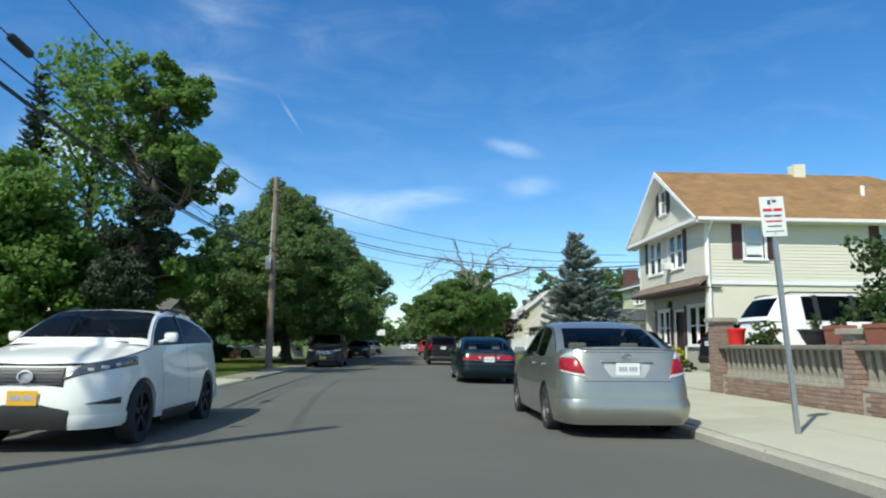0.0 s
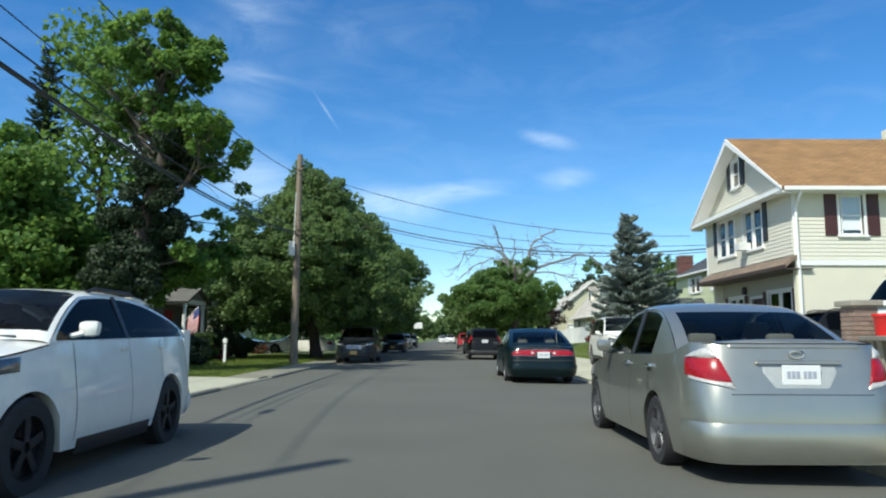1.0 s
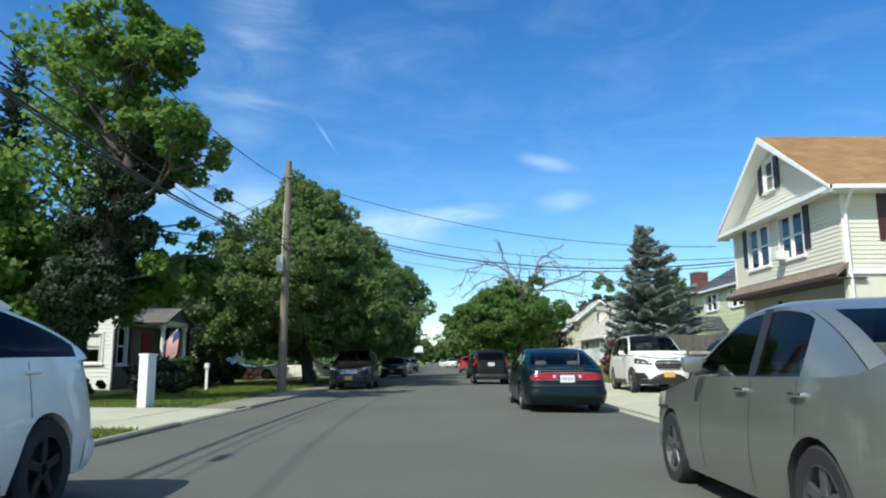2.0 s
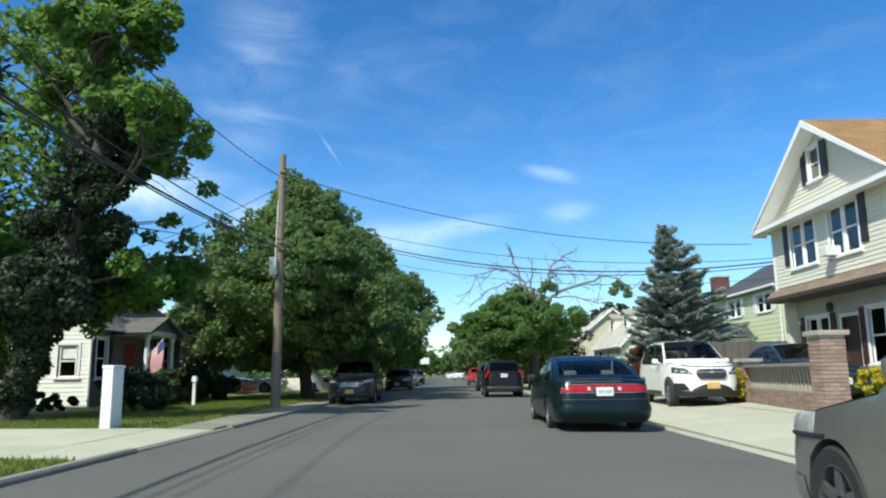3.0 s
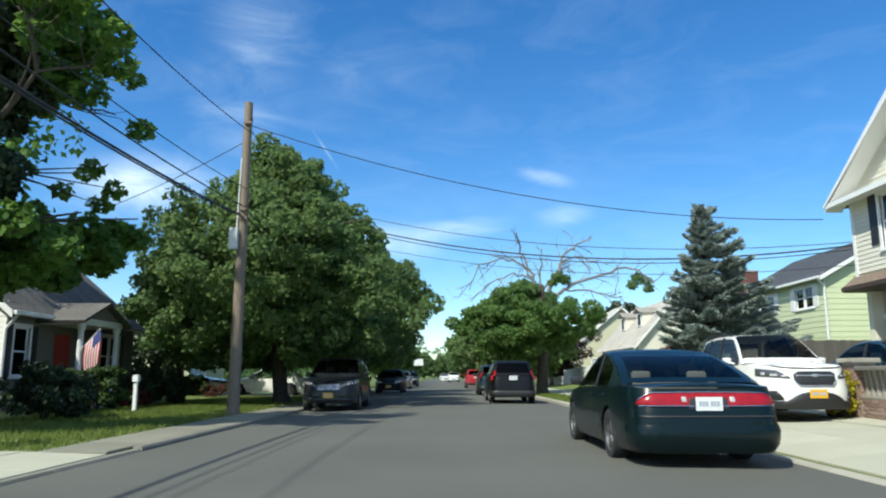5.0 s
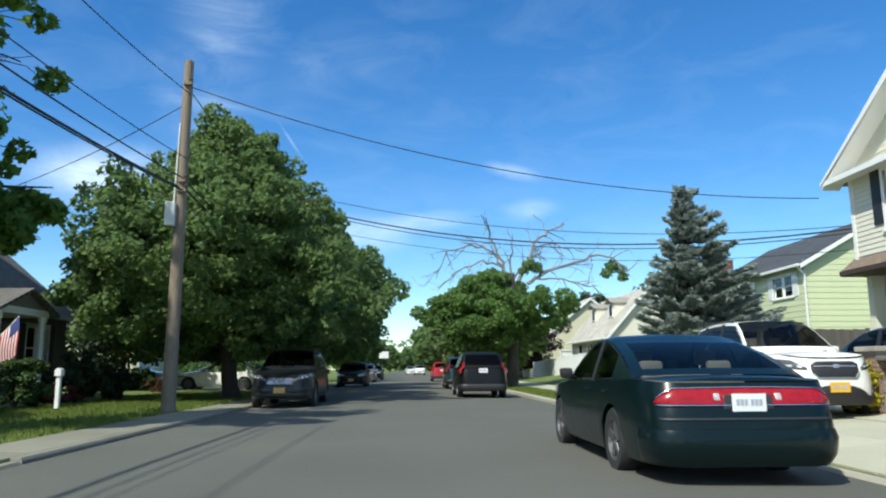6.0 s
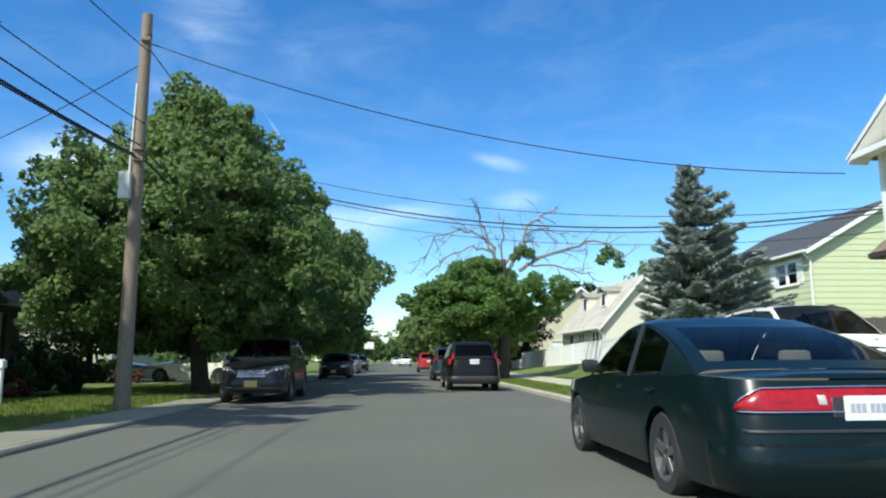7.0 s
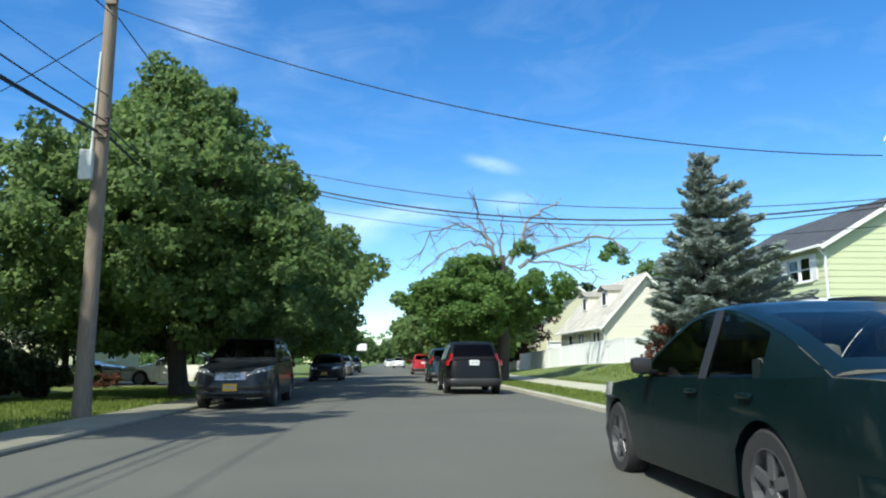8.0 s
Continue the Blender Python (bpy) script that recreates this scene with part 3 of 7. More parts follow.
    for s in (-1, 1):
        for i in range(len(line) - 1):
            cols = []
            for y, z in (line[i], line[i + 1]):
                b = max(top_z(y) - 0.03, belt - 0.05)
                z = max(z, b + 0.004)
                rail = max(b + 0.002, z - 0.055)
                sill_z = min(b + 0.035, rail)
                cols.append([Vector((s * (cab_w(h, y) + (0.004 if h == z else 0)), y, h)) for h in (b, sill_z, rail, z - 0.028)])
            a, b = cols
            mid = (line[i][0] + line[i + 1][0]) / 2
            solid = mid < c_pillar or mid > cowl - 0.16
            for k in range(3):
                target = side_glass[s] if k == 1 and not solid else roof_bm
                q = [a[k], b[k], b[k + 1], a[k + 1]]
                target.faces.new([target.verts.new(p) for p in (q if s < 0 else q[::-1])])
    for target in (roof_bm, wind, rear, side_glass[-1], side_glass[1]):
        bmesh.ops.remove_doubles(target, verts=target.verts, dist=0.0015)
        bmesh.ops.recalc_face_normals(target, faces=target.faces)
    roof = part("roof", roof_bm, body_mat, root, smooth=40)
    part("windscreen", wind, M[glass], root, "tinted windscreen", smooth=40)
    part("rear_window", rear, M[rear_glass], root, "tinted rear window", smooth=40)
    for s in (-1, 1):
        part("side_window", side_glass[s], M[rear_glass if rear_glass == "privacy" else glass], root, "dark side glass", smooth=40)
    if spoiler:
        bm = bmesh.new()
        y, z = roof_r, H - 0.05
        rows_ = []
        for k, (dy, dz) in enumerate(((0.12, 0.045), (-0.10, 0.035), (-0.24, -0.005), (-0.20, -0.03), (0.0, -0.01))):
            rows_.append([bm.verts.new((u * (cab_w(H) - 0.03), y + dy + 0.05 * u * u, z + dz + 0.012 * (1 - u * u))) for u in (-1, -0.6, 0, 0.6, 1)])
        for a, b in zip(rows_, rows_[1:] + rows_[:1]):
            for k in range(4):
                bm.faces.new((a[k], a[k + 1], b[k + 1], b[k]))
        for e in (0, 4):
            bm.faces.new([r[e] for r in rows_])
        bmesh.ops.recalc_face_normals(bm, faces=bm.faces)
        part("spoiler", bm, body_mat, root, smooth=40)
    # pillars between the door windows
    for p0, p1 in pillars:
        for s in (-1, 1):
            zt = curve_at([(p.x, p.y) for p in reversed(line)], (p0 + p1) / 2) - 0.03
            bm = bmesh.new()
            qs = [(s * (cab_w(h) + 0.003), y, h) for y, h in ((p0, belt), (p1, belt), (p1, zt), (p0, zt))]
            qi = [(x - s * 0.03, y, h) for x, y, h in qs]
            vo, vi = [bm.verts.new(q) for q in qs], [bm.verts.new(q) for q in qi]
            fs = [bm.faces.new(vo), bm.faces.new(vi[::-1])] + [bm.faces.new((vo[k], vi[k], vi[(k + 1) % 4], vo[(k + 1) % 4])) for k in range(4)]
            bmesh.ops.recalc_face_normals(bm, faces=fs)
            part("door_pillar", bm, M["trimblack"], root)
    # floor pan and seats seen through the glass
    part("underbody", boxed(-hw * 0.72, hw * 0.72, -half * 0.84, half * 0.84, sill + 0.0, sill + 0.14, 0.03), M["trimblack"], root)
    for wy in wheels_y:
        part("wheel_well", boxed(-hw * 0.62, hw * 0.62, wy - arch, wy + arch, sill, wheel + arch, 0.05), M["trimblack"], root)
    if seats:
        part("dashboard", boxed(-hw * 0.78, hw * 0.78, cowl - 0.75, cowl - 0.15, belt - 0.25, belt + 0.0, 0.05), M["trimblack"], root)
        for sx in (-0.37, 0.37):
            bm = boxed(sx - 0.24, sx + 0.24, roof_f - 0.62, roof_f - 0.1, sill + 0.2, sill + 0.42, 0.06)
            box(bm, sx - 0.23, sx + 0.23, roof_f - 0.72, roof_f - 0.58, sill + 0.3, belt + 0.14, 0.05)
            box(bm, sx - 0.12, sx + 0.12, roof_f - 0.76, roof_f - 0.66, belt + 0.17, belt + 0.34, 0.04)
            part("front_seat", bm, M["seat"], root, smooth=40)
        ry = max(roof_r - 0.25, tail_base + 0.35)
        bm = boxed(-hw * 0.72, hw * 0.72, ry, ry + 0.16, sill + 0.25, belt + 0.08, 0.05)
        for sx in (-0.38, 0.38):
            box(bm, sx - 0.13, sx + 0.13, ry - 0.02, ry + 0.08, belt + 0.08, belt + 0.22, 0.04)
        part("rear_seat", bm, M["seat"], root, smooth=40)

    # wheels
    tyre = lathe([(wheel * 0.66, -0.10), (wheel * 0.93, -0.105), (wheel, -0.075), (wheel, 0.075), (wheel * 0.93, 0.105), (wheel * 0.66, 0.10), (wheel * 0.66, -0.10)], 28, caps=False)
    tyre_me = bpy.data.meshes.new("tyre")
    tyre.to_mesh(tyre_me)
    tyre.free()
    tyre_me.materials.append(M["tyre"])
    tyre_me.shade_smooth()
    tyre_me.set_sharp_from_angle(angle=radians(40))
    rim_bm = lathe([(wheel * 0.67, -0.09), (wheel * 0.69, 0.095), (wheel * 0.63, 0.10), (wheel * 0.60, 0.03), (wheel * 0.2, 0.02), (wheel * 0.16, 0.06)], 24)
    for k in range(5):
        rot = Matrix.Rotation(2 * math.pi * k / 5, 4, "Z")
        box(rim_bm, wheel * 0.1, wheel * 0.63, -0.035, 0.035, 0.055, 0.085, 0.008, rot)
    rim_me = bpy.data.meshes.new("rim")
    rim_bm.to_mesh(rim_me)
    rim_bm.free()
    rim_me.materials.append(M[rim])
    for wy in wheels_y:
        for s in (-1, 1):
            mm = Matrix.Translation((s * (hw - 0.125), wy, wheel)) @ Matrix.Rotation(s * math.pi / 2, 4, "Y")
            t = shared("tyre", tyre_me, root, mm)
            r = shared("rim", rim_me, t, Matrix.Identity(4))

    def patch(name, p0, p1, z0, z1, mat, off=0.006, label="", skew=0.0, parent=None):
        """A piece that lies on the wall shell between two plan angles (degrees) and heights; skew lifts its far end."""
        bm = bmesh.new()
        nn, mm = max(6, int(abs(p1 - p0) / 0.7)), 4
        out, back = [], []
        for i in range(nn + 1):
            k = i / nn
            phi = radians(p0 + (p1 - p0) * k)
            za, zb = z0(k) if callable(z0) else z0 + skew * k, z1(k) if callable(z1) else z1 + skew * k
            edge = 0.0 if i in (0, nn) else off
            out.append([bm.verts.new(wall(phi, za + (zb - za) * j / mm, off if 0 < j < mm and edge else off * 0.2)) for j in range(mm + 1)])
        for a, b in zip(out, out[1:]):
            for j in range(mm):
                bm.faces.new((a[j], b[j], b[j + 1], a[j + 1]))
        bmesh.ops.recalc_face_normals(bm, faces=bm.faces)
        for f in bm.faces:
            c = f.calc_center_median()
            if f.normal.dot(Vector((c.x, c.y, 0))) < 0:
                f.normal_flip()
        return part(name, bm, mat, parent or root, label, smooth=50)

    # shut lines of the doors, lower trim, handles, mirrors
    def door_line(y):
        for s in (-1, 1):
            bm = bmesh.new()
            prev = None
            for j in range(9):
                z = low_z(y, True) + 0.06 + (top_z(y) - 0.02 - low_z(y, True) - 0.06) * j / 8
                x = s * (hw - inset_side(z)) * (1 - abs(y / half) ** plan_n) ** (1 / plan_n) + s * 0.0015
                row = (bm.verts.new((x, y - 0.004, z)), bm.verts.new((x, y + 0.004, z)))
                if prev:
                    bm.faces.new((prev[0], row[0], row[1], prev[1]) if s < 0 else (prev[1], row[1], row[0], prev[0]))
                prev = row
            part("door_seam", bm, M["trimblack"], root)

    mid = sum(pillars[0]) / 2
    for y in (cowl - 0.35, mid, max(mid - 0.95, wheels_y[1] + arch * 0.6)):
        door_line(y)
    for s in (-1, 1):
        for y in (mid + 0.13, max(mid - 0.8, wheels_y[1] + arch * 0.5)):
            z = belt - 0.09
            x = (hw - inset_side(z))
            bm = boxed(x - 0.005, x + 0.035, y - 0.085, y + 0.085, z - 0.016, z + 0.016, 0.012)
            if s < 0:
                for v in bm.verts:
                    v.co.x *= -1
                bmesh.ops.reverse_faces(bm, faces=bm.faces)
            part("door_handle", bm, body_mat if color != "silver" else M["chrome"], root, smooth=40)
        bm = boxed(-0.085, 0.085, -0.05, 0.05, -0.066, 0.066, 0.048)
        for v in bm.verts:
            v.co = Vector((s * (wb + 0.115) + v.co.x * (1.0 + v.co.z * 1.4), cowl - 0.40 + v.co.y - abs(v.co.x) * 0.2, belt + 0.085 + v.co.z))
        tube(bm, [(s * (wb - 0.03), cowl - 0.36, belt + 0.02), (s * (wb + 0.08), cowl - 0.38, belt + 0.05)], 0.025, 6)
        part("door_mirror", bm, body_mat if color not in ("teal",) else M["trimblack"], root, smooth=40)
        if rails:
            bm = tubed([(s * (wr - 0.05), roof_f - 0.25, H - 0.01), (s * (wr - 0.05), roof_f - 0.4, H + 0.03), (s * (wr - 0.05), roof_r + 0.2, H + 0.025), (s * (wr - 0.05), roof_r, H - 0.03)], 0.018, 6)
            part("roof_rail", bm, M["trimblack"], root, smooth=True)
    # bumpers' lower halves and sill trim
    dark = M["trimblack"] if trim else body_mat
    patch("rear_bumper", -140, -40, sill + 0.02, 0.52, dark if trim else body_mat, 0.03)
    patch("front_bumper", bumper_end, 180 - bumper_end, sill + (0.0 if trim else 0.02), 0.42, dark if trim else body_mat, lip)
    if trim:
        for a, b in ((-30, 30), (150, 210)):
            patch("sill_trim", a * 0.62 + (0 if a < 100 else 68.4), b * 0.62 + (0 if a < 100 else 68.4), sill, sill + 0.12, M["trimblack"], 0.012)
    elif rocker:
        for a in (0, 180):
            patch("sill_trim", a - 17.5, a + 17.5, sill - 0.06, sill + 0.075, M["trimblack"], 0.006, "black lower sill strip")
    # lamps
    if tail == "sedan":
        t0 = tail_z

        def edge_in(k):
            return t0 - 0.36 + 0.76 * k

        for s in (-1, 1):
            a, b = (-90 + 31, -90 + 48) if s > 0 else (-90 - 31, -90 - 48)
            patch("tail_lamp", a, b, lambda k: min(t0 - 0.30 + 0.05 * k * k, edge_in(k) - 0.001), lambda k: min(t0 - 0.11, edge_in(k)), M["lensred"], 0.012, "red tail lamp between clear bands")
            patch("reversing_lens", a, b - 1.2 * s, lambda k: t0 - 0.36 + 0.075 * k, lambda k: min(t0 - 0.302 + 0.05 * k * k, edge_in(k)), M["lensclear"], 0.012)
            patch("upper_lens", a + 6.2 * s, b, lambda k: t0 - 0.108, lambda k: t0 - 0.10 + 0.088 * min(1, k * 5) * (1 - k * k), M["lensclear"], 0.016)
        patch("plate_recess", -90 - 19, -90 + 19, lambda k: t0 - 0.345 + 0.12 * max(0, abs(2 * k - 1) - 0.72) / 0.28, lambda k: t0 - 0.155, M["recess"], 0.003, "plate recess with reflected sun in its colour")
        patch("boot_trim", -90 - 22, -90 + 22, t0 - 0.16, t0 - 0.125, body_mat, 0.03, "painted strip above the plate")
        patch("boot_spoiler", -90 - 33, -90 + 33, t0 - 0.028, t0 + 0.006, body_mat, 0.01, "lip along the boot lid's edge")
        patch("boot_seam", -90 - 33, -90 + 33, 0.742, 0.748, M["trimblack"], 0.003)
        ring = [wall(radians(-90), t0 - 0.075, 0.02) + Vector((0.062 * math.cos(q), 0, 0.03 * math.sin(q))) for q in (2 * math.pi * k / 16 for k in range(17))]
        part("badge", tubed(ring, 0.008, 6), M["chrome"], root, "plain oval bright badge", smooth=True)
    elif tail == "band":

        def band_top(k):
            e = abs(2 * k - 1)
            return 0.75 + 0.135 * math.sqrt(max(0.0, min(1.0, (1 - e) / 0.16))) - 0.012 * e * e

        patch("tail_lamp", -90 - 43.5, -90 + 43.5, lambda k: 0.742 + 0.004 * (2 * k - 1) ** 4, band_top, M["lensred"], 0.014, "full-width red tail lamp band with pointed ends")
        for s in (-1, 1):
            patch("reversing_lens", -90 + s * 15, -90 + s * 19, 0.765, 0.85, M["lensclear"], 0.02)
        patch("boot_trim", -90 - 43.2, -90 + 43.2, band_top, lambda k: band_top(k) + 0.013, M["chrome"], 0.018, "thin bright strip over the lamp band")
        patch("lower_strip", -90 - 43, -90 + 43, 0.728, 0.740, M["chrome"], 0.018, "thin bright strip under the lamp band")
        patch("plate_surround", -90 - 14, -90 + 14, 0.70, 0.85, M["trimblack"], 0.018, "dark recess round the plate")
        patch("bumper_line", -132, -48, 0.60, 0.625, M["trimblack"], 0.01)
    elif tail in ("tall", "small"):
        for s in (-1, 1):
            bm = bmesh.new()
            prev = None
            for j in range(9):
                k = j / 8
                z0_ = 0.92 if tail == "tall" else 1.02
                z = z0_ + k * ((H - 0.38 if tail == "tall" else 1.17) - z0_)
                y = -half + inset_end(min(z, belt + 0.1), False) + max(0, z - belt) * 0.36 - 0.01
                w = cab_w(z, y * 0.97) if z > belt else hw - inset_side(z)
                r = [bm.verts.new((s * (w - 0.085 + 0.02 * k), y - 0.015, z)), bm.verts.new((s * (w - 0.02), y + 0.01, z)), bm.verts.new((s * (w + 0.012), y + 0.13 - 0.03 * k, z))]
                if prev:
                    for q in range(2):
                        bm.faces.new((prev[q], prev[q + 1], r[q + 1], r[q]))
                prev = r
            part("tail_lamp", bm, M["lensred"], root, "tall red tail lamp", smooth=50)
    for s in (-1, 1):
        a, b = (90 - 24, 90 - 54) if s > 0 else (90 + 24, 90 + 54)
        if grille == "wide":
            a, b = 90 - 26 * s, 90 - 53 * s
            lens = patch("headlamp", a, b, lambda k: lamp_z + 0.02 + 0.05 * k, lambda k: lamp_z + 0.06 + 0.10 * min(1, 2.5 * k) + 0.06 * k, M[lamp_mat], 0.014, "large dark headlamp with bright reflectors")
            for q, w in ((0.12, 0.16), (0.36, 0.24), (0.70, 0.14)):
                p0 = a + (b - a) * q
                patch("lamp_reflector", p0, p0 + (b - a) * w, lamp_z + 0.05 + 0.05 * q, lamp_z + 0.09 + 0.09 * q, M["lensclear"], 0.022, parent=lens)
            patch("fog_lamp", 90 - 33 * s, 90 - 51 * s, lambda k: 0.44 - 0.03 * k, lambda k: 0.47 + 0.13 * min(1, 4 * k), M["trimblack"], 0.03)
            continue
        if grille == "spindle":
            a, b = (90 - 21, 90 - 55) if s > 0 else (90 + 21, 90 + 55)
            lens = patch("headlamp", a, b, lambda k: lamp_z + 0.16 * k + 0.02 * math.sin(math.pi * k), lambda k: lamp_z + 0.03 + 0.12 * min(1, 3 * k) + 0.12 * k, M[lamp_mat], 0.012, "slanted dark headlamp with bright reflectors")
            for q, w in ((0.36, 0.10), (0.52, 0.12), (0.70, 0.07)):
                p0 = a + (b - a) * q
                patch("lamp_reflector", p0, p0 + (b - a) * w, lamp_z + 0.05 + 0.14 * q, lamp_z + 0.10 + 0.14 * q, M["lensclear"], 0.018, parent=lens)
            patch("fog_lamp", 90 - s * 34, 90 - s * 48, lambda k: 0.535 - 0.02 * k, lambda k: 0.54 + 0.05 * k, M["trimblack"], 0.012)
            continue
        patch("headlamp", a, b, lambda k: lamp_z + 0.05 * k, lambda k: lamp_z + 0.10 + 0.09 * k, M[lamp_mat], 0.012, "clear headlamp")
        patch("lamp_reflector", a - 5 * s, a - 12 * s, lambda k: lamp_z + 0.05 + 0.03 * k, lambda k: lamp_z + 0.10 + 0.05 * k, M["chrome"], 0.016)
        patch("lamp_bezel", a + 2 * s, b - 3 * s, lambda k: lamp_z - 0.02 + 0.05 * k, lambda k: lamp_z + 0.012 + 0.05 * k, M["trimblack"], 0.014)
        if grille != "bar":
            patch("fog_lamp", 90 - s * 30, 90 - s * 44, 0.36, 0.50, M["trimblack"], 0.016)
    if grille == "spindle":
        gz = nose_z
        patch("grille", 90 - 23, 90 + 23, lambda k: gz - 0.22 + 0.05 * (1 - abs(2 * k - 1)), lambda k: gz - 0.015, M["trimblack"], 0.014, "dark mesh grille")
        patch("lower_grille", 90 - 27, 90 + 27, lambda k: 0.27, lambda k: gz - 0.36 - 0.10 * abs(2 * k - 1), M["trimblack"], 0.012)
        for z in (0.19, 0.155, 0.12, 0.085, 0.05):
            patch("grille_bar", 90 - 21, 90 + 21, gz - z, gz - z + (0.007 if bar_mat == "signdark" else 0.02), M[bar_mat], 0.02)
        bm = lathe([(0.085, -0.01), (0.085, 0.012), (0.068, 0.014), (0.068, -0.01)], 20)
        ob = part("badge", bm, M["steel"], root, "plain round bright badge")
        ob.matrix_basis = Matrix.Translation(wall(radians(90), gz - 0.11, 0.035)) @ Matrix.Rotation(radians(-82), 4, "X") @ Matrix.Diagonal((1, 0.8, 1, 1))
    elif grille == "wide":
        gz = nose_z

        def hexa(k):
            return 1 - min(1, 9 * min(k, 1 - k))

        patch("grille", 90 - 23, 90 + 23, lambda k: gz - 0.29 + 0.10 * hexa(k), lambda k: gz - 0.045 - 0.05 * hexa(k), M["trimblack"], 0.02, "black grille in a thin bright frame")
        patch("grille_frame", 90 - 23, 90 + 23, lambda k: gz - 0.305 + 0.10 * hexa(k), lambda k: gz - 0.285 + 0.10 * hexa(k), M["steel"], 0.03)
        patch("grille_frame", 90 - 23, 90 + 23, lambda k: gz - 0.05 - 0.05 * hexa(k), lambda k: gz - 0.03 - 0.05 * hexa(k), M["steel"], 0.03)
        patch("grille_bar", 90 - 21, 90 + 21, gz - 0.125, gz - 0.10, M["steel"], 0.03)
        patch("lower_grille", 90 - 31, 90 + 31, 0.31, lambda k: 0.585 - 0.18 * abs(2 * k - 1) ** 3, M["trimblack"], 0.026)
        bm = lathe([(0.06, -0.01), (0.06, 0.012), (0.02, 0.016)], 16)
        ob = part("badge", bm, M["steel"], root, "plain oval bright badge")
        ob.matrix_basis = Matrix.Translation(wall(radians(90), gz - 0.115, 0.035)) @ Matrix.Rotation(radians(-82), 4, "X") @ Matrix.Diagonal((1, 0.55, 1, 1))
    else:
        patch("grille", 90 - 22, 90 + 22, 0.58, 0.69, M["trimblack"], 0.014)
        patch("lower_grille", 90 - 28, 90 + 28, 0.26, 0.38, M["trimblack"], 0.022)
    # number plate with plain bars
    where, pcol, pz = plate
    sgn = -1 if where == "rear" else 1
    py = (half - inset_end(pz, sgn > 0) + (0.045 if grille == "wide" else 0.028)) * sgn
    pl = part("number_plate", boxed(-0.155, 0.155, min(py, py - sgn * 0.012), max(py, py - sgn * 0.012), pz - 0.078, pz + 0.078, 0.004), M["plate" + pcol], root, "%s number plate" % ("gold" if pcol == "gold" else "white"))
    for x0, x1 in ((-0.118, -0.088), (-0.08, -0.05), (-0.042, -0.014), (0.014, 0.042), (0.05, 0.08), (0.088, 0.118)):
        q = py + sgn * 0.003
        part("plate_bar", boxed(x0, x1, min(q, py), max(q, py), pz - 0.026, pz + 0.03), M["plateink"], pl)
    # wipers and aerial of the nearer cars
    if seats:
        for a, b in ((-0.05, 0.5), (-0.6, -0.08)):
            part("wiper", tubed([(a, cowl + 0.02, top_z(cowl) + 0.06), (b, cowl - 0.03, top_z(cowl) + 0.075)], 0.009, 5), M["trimblack"], root)
    return root


def at(x, y, z=0.0, turn=0.0):
    return Matrix.Translation((x, y, z)) @ Matrix.Rotation(radians(turn), 4, "Z")


SUV = dict(category="suv", H=1.66, wheel=0.36, arch=0.42, sill=0.27, belt=1.06, hood=1.04, nose_z=0.86, tail_z=1.06, cowl=0.92, roof_f=0.15, roof_r=-1.65, tail_base=-2.1, c_pillar=-1.75, tumble=0.19, pillars=((-0.48, -0.36), (-1.34, -1.22)), tail="tall", rear_glass="privacy", rails=True, trim=True, lamp_z=0.76, back_slope=0.06)

luxury = dict(SUV, grille="spindle", trim=False, lamp_z=0.77, nose_z=0.93, cowl=1.155, roof_f=0.39, roof_r=-0.98, tail_base=-2.1, c_pillar=-1.82, belt=1.17, hood=1.13, tail_z=1.1, tail="none", lamp_mat="lensdark",
              pillars=((-0.315, -0.235),), plan_n=6.0, nose_n=4.6, arch=0.42, wheel=0.37, H=1.61, spoiler=True, bumper_end=36.5, rim="shadedrim", lip=0.006, rocker=True)
car("pearl white luxury crossover parked against the kerb facing traffic", color="white", m=at(-3.40, 11.03, 0.0, 180), L=4.77, W=1.88, base=2.74, front_over=0.95, plate=("front", "gold", 0.60), group="cars parked along the street", **luxury)
car("silver four-door sedan parked at the kerb, seen from behind", category="sedan", color="silver", m=at(3.47, 12.38), L=4.81, W=1.80, H=1.53, tail_z=1.14, belt=1.02, hood=0.98, roof_f=0.05, roof_r=-0.95, tail_base=-1.78, c_pillar=-1.05, plate=("rear", "white", 0.90), group="cars parked along the street")
car("dark green rounded sedan with a full-width red lamp band", category="sedan", color="teal", m=at(3.12, 25.25), L=4.94, W=1.85, H=1.42, tail="band", tail_z=0.93, belt=0.92, hood=0.90, roof_r=-0.72, tail_base=-1.82, c_pillar=-1.1, plate=("rear", "white", 0.755), back_slope=0.14, group="cars parked along the street")
forester = dict(SUV, grille="wide", H=1.72, rear_glass="autoglass", lamp_mat="lensdark", lamp_z=0.79, nose_z=0.99, hood=1.09, belt=1.09, nose_n=3.6)
car("white compact crossover parked nose-out on the concrete yard", color="white", m=at(6.86, 29.85, 0.2, 178), L=4.62, W=1.81, base=2.67, front_over=0.93, plate=("front", "gold", 0.55), group="cars in the yards", **forester)
car("black compact crossover parked at the kerb, seen from behind", color="black", m=at(2.70, 44.65), L=4.53, W=1.82, base=2.62, front_over=0.9, plate=("rear", "white", 1.0), group="cars parked along the street", **dict(SUV, H=1.66, rails=False, roof_r=-1.55, tail_base=-2.12))
car("dark blue crossover parked in front of the black one", color="navy", m=at(2.78, 56.2), L=4.5, W=1.8, base=2.6, front_over=0.9, plate=("rear", "white", 0.95), group="cars parked along the street", **dict(SUV, seats=False))
